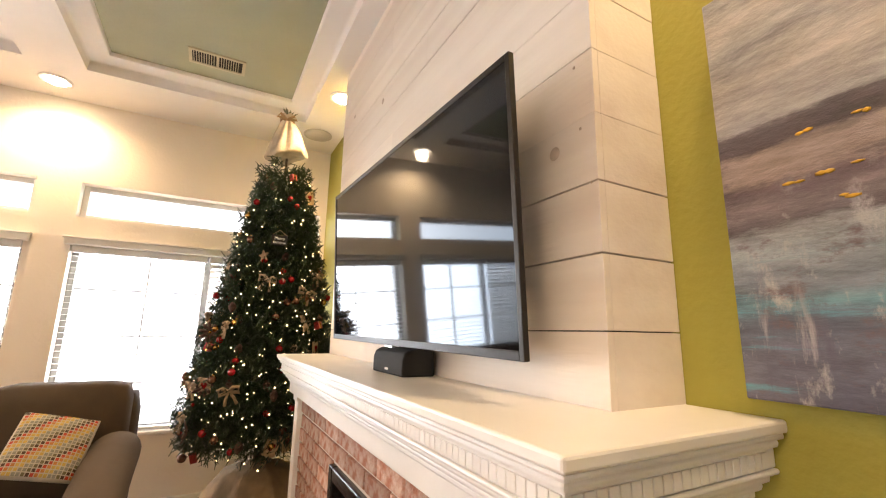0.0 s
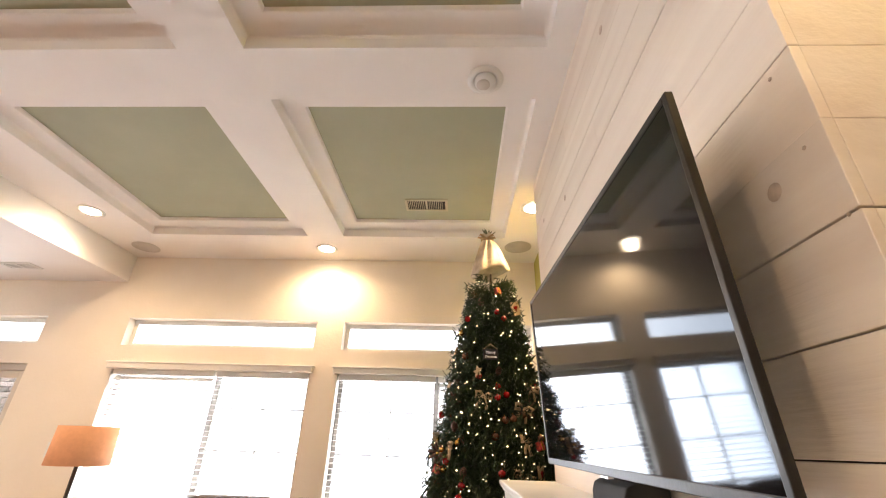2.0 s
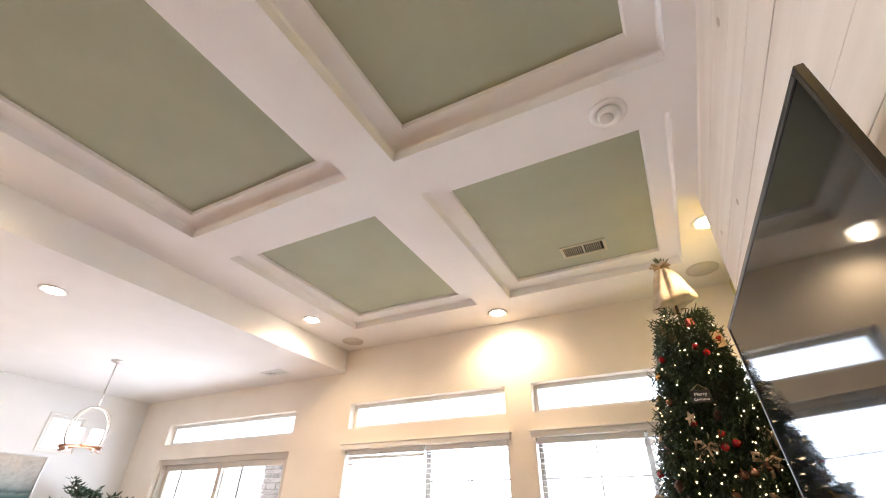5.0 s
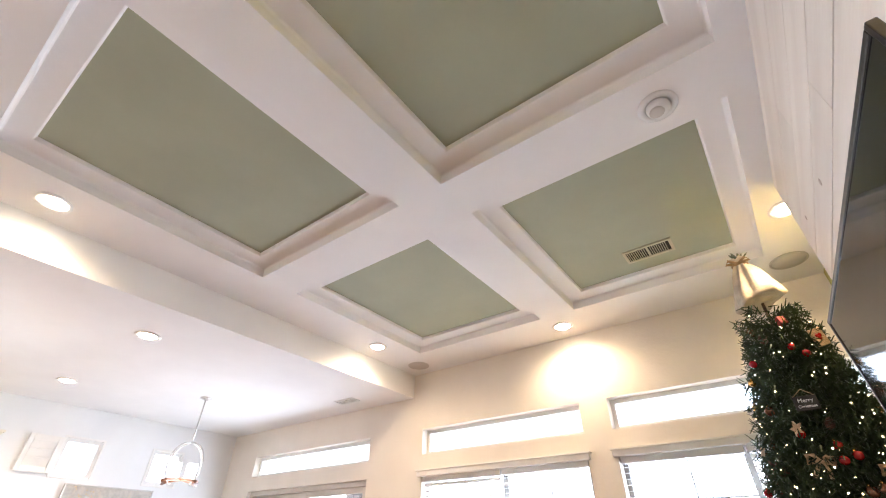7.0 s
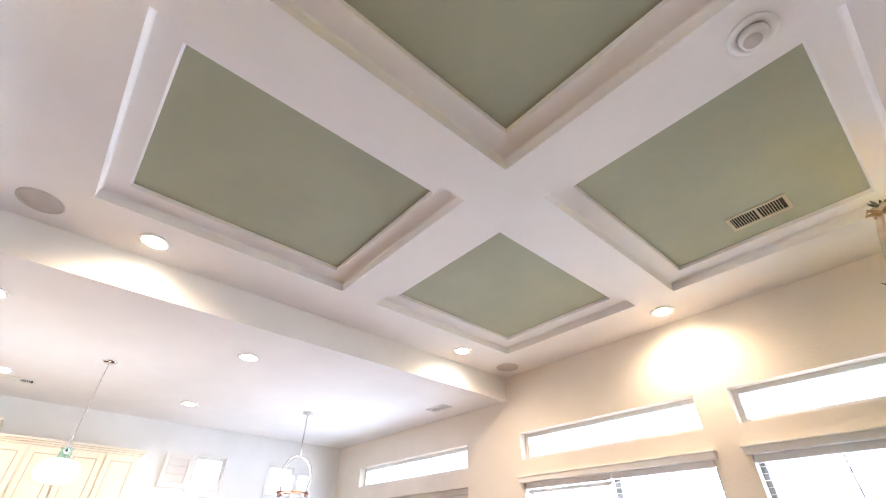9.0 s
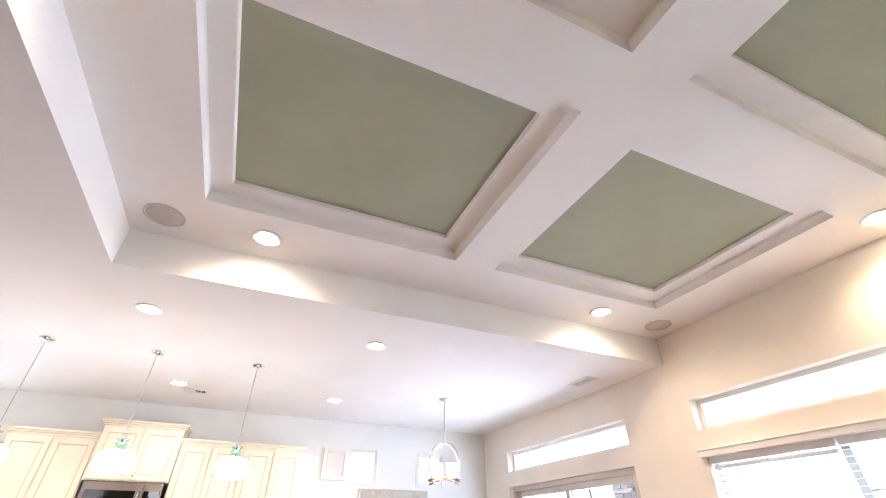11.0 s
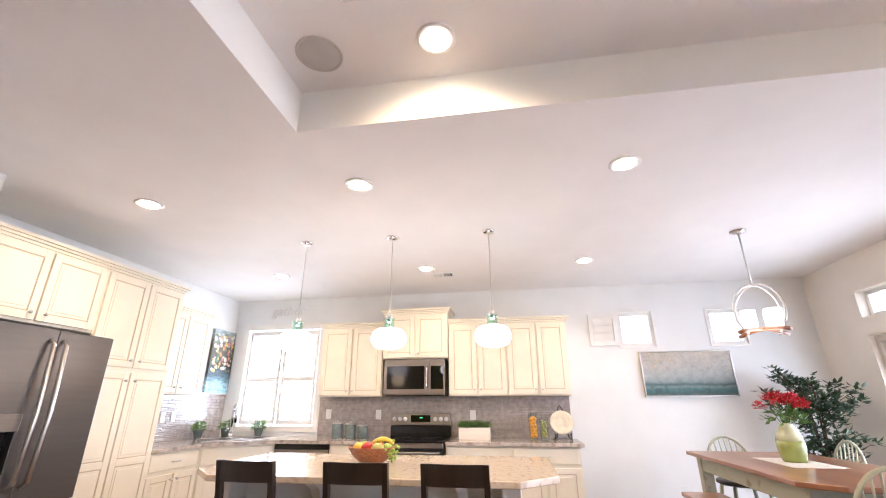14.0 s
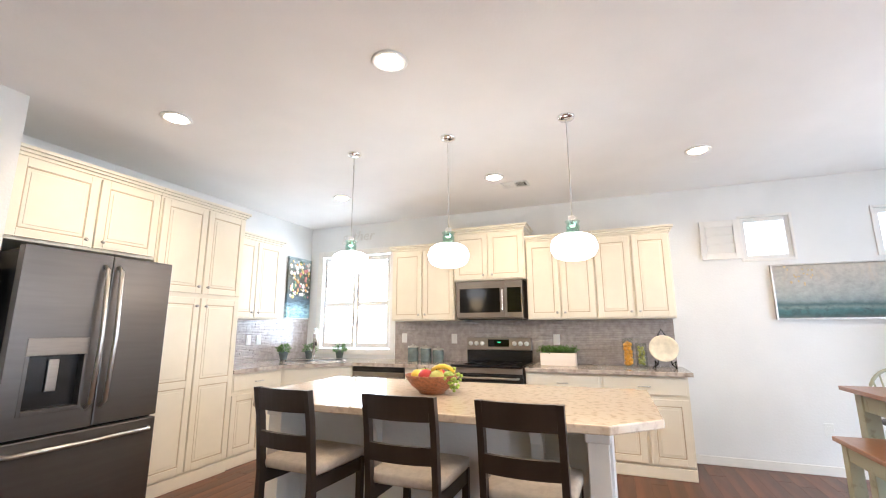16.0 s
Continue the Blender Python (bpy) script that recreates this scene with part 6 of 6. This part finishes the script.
first = stool(0, 0, 0)
first.matrix_basis = pose(-3.67, -0.305, 0, 0, 0, 176)
copy_thing(first, pose(-3.68, 0.31, 0, 0, 0, 180))
copy_thing(first, pose(-3.68, 0.85, 0, 0, 0, 178))
bx, by = -4.2, 0.15
bowl = thing("fruit_bowl", bx, by, 0.898, "woven brown wooden bowl on the island", "bowl")
WOVEN = mat("woven brown wood", (0.28, 0.1, 0.04), 0.45, var=0.3, scale=60, bump=0.7, fine=110)
part("bowl", lathe(B(), ((0.001, 0), (0.075, 0), (0.08, 0.01), (0.13, 0.05), (0.165, 0.1), (0.17, 0.112), (0.16, 0.112), (0.125, 0.06), (0.07, 0.02), (0.001, 0.018)), bx, by, 0.898, 36), WOVEN, bowl)
for dx, dy, dz, rr, kind in ((-0.05, -0.07, 0.1, 0.045, "green"), (0.05, -0.02, 0.1, 0.048, "red"), (0.0, 0.03, 0.11, 0.043, "orange"), (0.07, 0.06, 0.1, 0.045, "pear"), (-0.06, 0.03, 0.1, 0.042, "red"), (0.0, -0.1, 0.1, 0.04, "yellow"), (-0.03, 0.1, 0.095, 0.04, "green")):
    q = sphere(B(), bx + dx, by + dy, 0.898 + dz, rr, 3, (1, 1, 0.95))
    fr_ = thing("fruit", bx + dx, by + dy, 0.898 + dz - rr, "ripe %s fruit in the bowl" % kind, "fruit", "fruit in the bowl")
    part("skin", q, FRUIT[kind], fr_)
    part("stem", tube(B(), ((bx + dx, by + dy, 0.898 + dz + rr * 0.9), (bx + dx + 0.005, by + dy, 0.898 + dz + rr * 1.15)), 0.003, 5), BARK, fr_)
q = B()
tube(q, [(bx + 0.03 + 0.03 * math.sin(k * 0.4), by + 0.02 + 0.03 * k, 0.898 + 0.135 + 0.03 * math.sin(k * 0.6)) for k in range(6)], 0.02, 8, 0.012)
solid("banana", q, FRUIT["yellow"], bx, by, 1.02, "yellow banana on top of the fruit bowl", "fruit", "fruit in the bowl")
q = B()
g = random.Random(2)
for i in range(40):
    sphere(q, bx + 0.04 + g.gauss(0, 0.028), by + 0.14 + g.gauss(0, 0.022), 0.898 + 0.09 + g.gauss(0, 0.03), 0.012, 1)
tagged(solid("grapes", q, FRUIT["green"], bx, by + 0.14, 0.95, "green grapes hanging over the bowl rim", "fruit", "fruit in the bowl"), kind="stuff")

# ---- pendants and chandelier ----
for y in (-0.716, 0.13, 1.012):
    x = -4.555
    p = thing("pendant_light", x, y, LOW, "chrome pendant with glowing white globe shade", "pendant light", "pendants over the island")
    part("canopy", lathe(B(), ((0.001, 0), (0.06, 0), (0.062, -0.008), (0.05, -0.02), (0.012, -0.028), (0.001, -0.028)), x, y, LOW - 0.0005), CHROME, p)
    part("stem", tube(B(), ((x, y, LOW - 0.02), (x, y, 2.0)), 0.004), NICKEL, p)
    part("socket", lathe(B(), ((0.012, 0.04), (0.022, 0.03), (0.022, -0.03), (0.014, -0.04)), x, y, 1.985), CHROME, p)
    part("glass_neck", lathe(B(), ((0.05, 1.9), (0.042, 1.925), (0.046, 1.95), (0.036, 1.965), (0.05, 1.985), (0.047, 1.985), (0.032, 1.965), (0.042, 1.95), (0.038, 1.925), (0.046, 1.9)), x, y, 0), TEAL, p, "pale teal glass neck")
    part("shade", lathe(B(), ((0.001, 1.728), (0.08, 1.73), (0.125, 1.75), (0.148, 1.79), (0.15, 1.82), (0.135, 1.865), (0.1, 1.89), (0.055, 1.9)), x, y, 0, 32), CAPIZ, p, "glowing white glass globe")
    lamp("pendant_lamp", "POINT", Matrix.Translation((x, y, 1.66)), 3, WARM, size=0.1)
hx, hy = -4.94, 3.22
ch = thing("chandelier", hx, hy, LOW, "nickel ring chandelier with wood arms and white glass", "chandelier")
part("canopy", lathe(B(), ((0.001, 0), (0.065, 0), (0.065, -0.012), (0.02, -0.03), (0.001, -0.03)), hx, hy, LOW - 0.0005), NICKEL, ch)
part("rod", tube(B(), ((hx, hy, LOW - 0.02), (hx, hy, 2.24)), 0.008), NICKEL, ch)
for k, turn in enumerate((20, 110)):
    pts = []
    for i in range(33):
        a = radians(-50 + 280 * i / 32)
        pts.append(pose(hx, hy, 2.0, 0, 0, turn) @ Vector((0.235 * math.cos(a), 0, 0.235 * math.sin(a))))
    q = tube(B(), pts, 0.009, 8)
    part("ring", q, NICKEL, ch, "brushed nickel half ring")
    q = B()
    pts = [pose(hx, hy, 1.83, 0, 0, turn) @ Vector((-0.24 + 0.06 * i, 0, 0.035 * (1 - ((i - 4) / 4) ** 2))) for i in range(9)]
    tube(q, pts, 0.017, 6)
    part("wood_arm", q, OAK, ch, "curved brown wood arm")
    for s_ in (-1, 1):
        c_ = pose(hx, hy, 1.87, 0, 0, turn) @ Vector((s_ * 0.115, 0, 0))
        part("candle_glass", lathe(B(), ((0.001, 0), (0.045, 0), (0.052, 0.02), (0.055, 0.14), (0.052, 0.14), (0.001, 0.13)), c_.x, c_.y, c_.z, 24), MILK, ch, "glowing white glass cup")
lamp("chandelier_lamp", "POINT", Matrix.Translation((hx, hy, 1.74)), 2.5, (1, 0.84, 0.62), size=0.12)

# ---- dining corner ----
TZ, DX0, DX1, DY0, DY1 = 0.873, -5.71, -3.87, 2.70, 3.66
tb = thing("dining_table", (DX0 + DX1) / 2, (DY0 + DY1) / 2, 0, "counter height table, brown top and sage painted legs", "table")
part("tabletop", prism(B(), ((DX0, DY0), (DX1 - 0.16, DY0), (DX1, DY0 + 0.16), (DX1, DY1 - 0.16), (DX1 - 0.16, DY1), (DX0, DY1)), TZ - 0.03, TZ, 0.005), OAK, tb, "honey brown plank top")
for x0, x1, y0, y1 in ((DX0 + 0.1, DX1 - 0.2, DY0 + 0.07, DY0 + 0.095), (DX0 + 0.1, DX1 - 0.2, DY1 - 0.095, DY1 - 0.07), (DX0 + 0.07, DX0 + 0.095, DY0 + 0.1, DY1 - 0.1), (DX1 - 0.2, DX1 - 0.175, DY0 + 0.1, DY1 - 0.1)):
    part("apron", box(B(), x0, x1, y0, y1, TZ - 0.15, TZ - 0.031, 0.003), SAGEWOOD, tb)
for x in (DX0 + 0.06, DX1 - 0.26):
    for y in (DY0 + 0.06, DY1 - 0.15):
        q = box(B(), x, x + 0.09, y, y + 0.09, 0, TZ - 0.031, 0.006)
        part("leg", q, SAGEWOOD, tb)
RUN = mat("cream cotton runner", (0.66, 0.63, 0.56), 0.95, var=0.06, scale=30, bump=0.5, fine=500)
solid("table_runner", box(B(), -5.18, -4.6, 3.01, 3.35, TZ + 0.0005, TZ + 0.004, 0.001), RUN, -4.89, 3.18, TZ, "cream woven cloth on the table", "table runner")
bn = thing("bench", -4.78, 2.63, 0, "brown topped sage painted counter bench", "bench")
part("seat", box(B(), -5.34, -4.22, 2.485, 2.785, 0.565, 0.595, 0.006), OAK, bn)
for x in (-5.28, -4.35):
    for y in (2.505, 2.695):
        part("leg", box(B(), x, x + 0.07, y, y + 0.07, 0, 0.564, 0.005), SAGEWOOD, bn)
for y in (2.51, 2.72):
    part("apron", box(B(), -5.21, -4.35, y, y + 0.02, 0.475, 0.564, 0.003), SAGEWOOD, bn)
vx, vy = -4.92, 3.19
vs = thing("vase", vx, vy, TZ + 0.004, "green and cream glazed ceramic vase", "vase")
VGREEN = mat("olive green glaze", (0.26, 0.3, 0.08), 0.18, var=0.15, scale=9, bump=0.05, coat=0.5)
VCREAM = mat("cream green glaze", (0.55, 0.56, 0.36), 0.18, var=0.1, scale=9, bump=0.05, coat=0.5)
part("lower_body", lathe(B(), ((0.001, 0), (0.07, 0), (0.083, 0.03), (0.092, 0.1), (0.09, 0.145)), vx, vy, TZ + 0.004, 32), VGREEN, vs)
part("upper_body", lathe(B(), ((0.09, 0.1451), (0.08, 0.19), (0.056, 0.23), (0.042, 0.255), (0.045, 0.268), (0.04, 0.268), (0.037, 0.25), (0.001, 0.24)), vx, vy, TZ + 0.004, 32), VCREAM, vs)
fl = thing("red_flowers", vx, vy, TZ + 0.25, "bunch of red flowers with green leaves", "flowers")
g = random.Random(14)
heads = []
q = B()
for i in range(16):
    a, e = g.uniform(0, 6.283), g.uniform(0.55, 1.45)
    h = Vector((vx + 0.19 * math.cos(a) * math.cos(e), vy + 0.19 * math.sin(a) * math.cos(e), TZ + 0.26 + 0.21 * math.sin(e)))
    heads.append(h)
    tube(q, ((vx, vy, TZ + 0.2), (vx + (h.x - vx) * 0.35, vy + (h.y - vy) * 0.35, TZ + 0.33), h), 0.003, 5)
part("stems", q, LEAF2, fl)
part("leaves", leafy(vx, vy, TZ + 0.27, 0.13, 0.11, 80, 5, 0.06), LEAF2, fl)
for h in heads:
    part("bloom", leafy(h.x, h.y, h.z - 0.02, 0.04, 0.05, 60, int(h.x * 1000) % 97, 0.035), PETAL, fl)


def windsor(hue):
    c = thing("windsor_chair", 0, 0, 0, "sage painted hoop back windsor counter chair", "chair", "chairs round the table")
    part("seat", lathe(B(), ((0.001, 0.6), (0.19, 0.6), (0.215, 0.615), (0.21, 0.635), (0.12, 0.63), (0.001, 0.625)), 0, 0, 0, 28), ESPRESSO, c)
    hoop = [(0.2 * math.cos(a), 0.17 + 0.06 * math.sin(a), 0.63 + 0.35 * math.sin(a) ** 0.75) for a in [math.pi * i / 20 for i in range(21)]]
    part("hoop", tube(B(), hoop, 0.012), SAGEWOOD, c)
    for i in range(-3, 4):
        x = 0.048 * i
        top = 0.63 + 0.35 * max(0.0, 1 - (x / 0.2) ** 2) ** 0.375
        part("spindle", tube(B(), ((x * 0.85, 0.16, 0.63), (x, 0.17 + 0.06 * math.sqrt(max(0, 1 - (x / 0.2) ** 2)), top)), 0.006, 6), SAGEWOOD, c)
    for sx in (-1, 1):
        for sy in (-1, 1):
            part("leg", tube(B(), ((sx * 0.13, sy * 0.13, 0.605), (sx * 0.17, sy * 0.17, 0.3), (sx * 0.2, sy * 0.2, 0.0)), 0.017, 8, 0.012), SAGEWOOD, c)
    for sx in (-1, 1):
        part("stretcher", tube(B(), ((sx * 0.178, -0.178, 0.22), (sx * 0.178, 0.178, 0.22)), 0.009), SAGEWOOD, c)
    part("cross_stretcher", tube(B(), ((-0.178, 0, 0.22), (0.178, 0, 0.22)), 0.009), SAGEWOOD, c)
    return c


w0 = windsor(0)
w0.matrix_basis = pose(-5.72, 3.14, 0, 0, 0, 90)
copy_thing(w0, pose(-5.48, 3.69, 0, 0, 0, 0))
copy_thing(w0, pose(-4.58, 3.69, 0, 0, 0, 0))
copy_thing(w0, pose(-3.97, 3.0, 0, 0, 0, -90))
# switch plate between the patio door and the window
o = thing("switch_plate", -3.021, NORTH, 1.143, "white double light switch plate on the wall", "light switch")
part("plate", box(B(), -3.079, -2.963, NORTH - 0.007, NORTH - 0.0005, 1.143, 1.259, 0.002), WHITE, o)
for dx in (-0.023, 0.023):
    part("rocker", box(B(), -3.021 + dx - 0.008, -3.021 + dx + 0.008, NORTH - 0.011, NORTH - 0.0071, 1.171, 1.231, 0.001), TRIM, o)
# ficus in the corner
fx, fy = -6.2, 4.15
ft = thing("ficus_tree", fx, fy, 0, "dark green artificial ficus in the room corner", "plant")
part("pot", lathe(B(), ((0.12, 0), (0.15, 0.2), (0.16, 0.28), (0.145, 0.28), (0.14, 0.25), (0.001, 0.25)), fx, fy, 0), BEZEL, ft)
g = random.Random(9)
q, lf = B(), B()
for k in range(4):
    tube(q, ((fx, fy, 0.24), (fx + 0.03 * math.cos(k * 1.6), fy + 0.03 * math.sin(k * 1.6), 0.8), (fx + 0.08 * math.cos(k * 1.6), fy + 0.08 * math.sin(k * 1.6), 1.45)), 0.014, 6, 0.006)
for i in range(60):
    a, z = g.uniform(0, 6.283), g.uniform(0.55, 1.5)
    L = 0.42 * math.sin(math.pi * min(1, max(0.15, (z - 0.35) / 1.5))) * g.uniform(0.6, 1.05)
    tip = Vector((min(max(fx + L * math.cos(a), WEST + 0.06), 0), min(fy + L * math.sin(a), NORTH - 0.06), z + g.uniform(0, 0.15)))
    tube(q, ((fx + 0.03 * math.cos(a), fy + 0.03 * math.sin(a), z - 0.12), tip), 0.004, 5, 0.002)
    for j in range(14):
        s_ = g.uniform(0.35, 1.05)
        base = Vector((fx, fy, z - 0.1)).lerp(tip, s_)
        leafy(base.x, base.y, base.z, 0.045, 0.05, 2, g.randrange(9999), 0.085, lf)
for v in lf.verts:
    v.co.x, v.co.y = max(v.co.x, WEST + 0.01), min(v.co.y, NORTH - 0.01)
tagged(part("branches", q, BARK, ft), kind="stuff")
tagged(part("leaves", lf, LEAF, ft, "many pointed dark green leaves"), kind="stuff")

# ---- bricks of the fireplace and planks of the floor ----
rng = random.Random(31)
variants = []
for k in range(6):
    q = box(B(), -0.008, 0.01, -0.097, 0.097, -0.0285, 0.0285, 0.003)
    for v in q.verts:
        v.co += Vector((rng.uniform(-0.002, 0.0015), rng.uniform(-0.0025, 0.0025), rng.uniform(-0.002, 0.002)))
    variants.append(piece_mesh("brick", q, BRICK))
row, z = 0, 0.03
while z + 0.026 < MLOW:
    y = BY0 - (0.1 if row % 2 else 0.0)
    while y < BY1:
        a, b = max(y, BY0 + 0.003), min(y + 0.195, BY1 - 0.003)
        for lo, hi in (((a, min(b, FY0 - 0.004)), (max(a, FY1 + 0.004), b)) if z < FZ + 0.03 else ((a, b),)):
            if hi - lo > 0.03:
                pieces("brick", variants[rng.randrange(6)], [pose(BX, (lo + hi) / 2, z) @ Matrix.Diagonal((1, (hi - lo) / 0.195, 1, 1))], f)
        y += 0.205
    z += 0.068
    row += 1
fl_ob = bpy.data.objects["floor"]
planks = [piece_mesh("plank", box(B(), -0.6, 0.6, -0.062, 0.062, -0.004, 0.0, 0.0012), FLOOR)]
y, row = FRIDGE_WALL + 0.062, 0
spots, rest = [], B()
while y < NORTH:
    x = WEST + 0.6 - rng.uniform(0, 0.9)
    while x < EAST + 0.5:
        a, b = max(x - 0.6, WEST), min(x + 0.6, EAST)
        if b - a > 0.05:
            m = pose((a + b) / 2, y, 0) @ Matrix.Diagonal(((b - a - 0.002) / 1.2, 1, 1, 1))
            if -6.7 < (a + b) / 2 < -2.6 and -2.9 < y < 3.4:
                spots.append(m)
            else:
                box(rest, a + 0.001, b - 0.001, y - 0.062, y + 0.062, -0.004, 0.0)
        x += 1.2
    y += 0.125
pieces("plank", planks[0], spots, fl_ob)
tagged(part("planks", rest, FLOOR, fl_ob, "dark red brown wood planks"), kind="stuff")
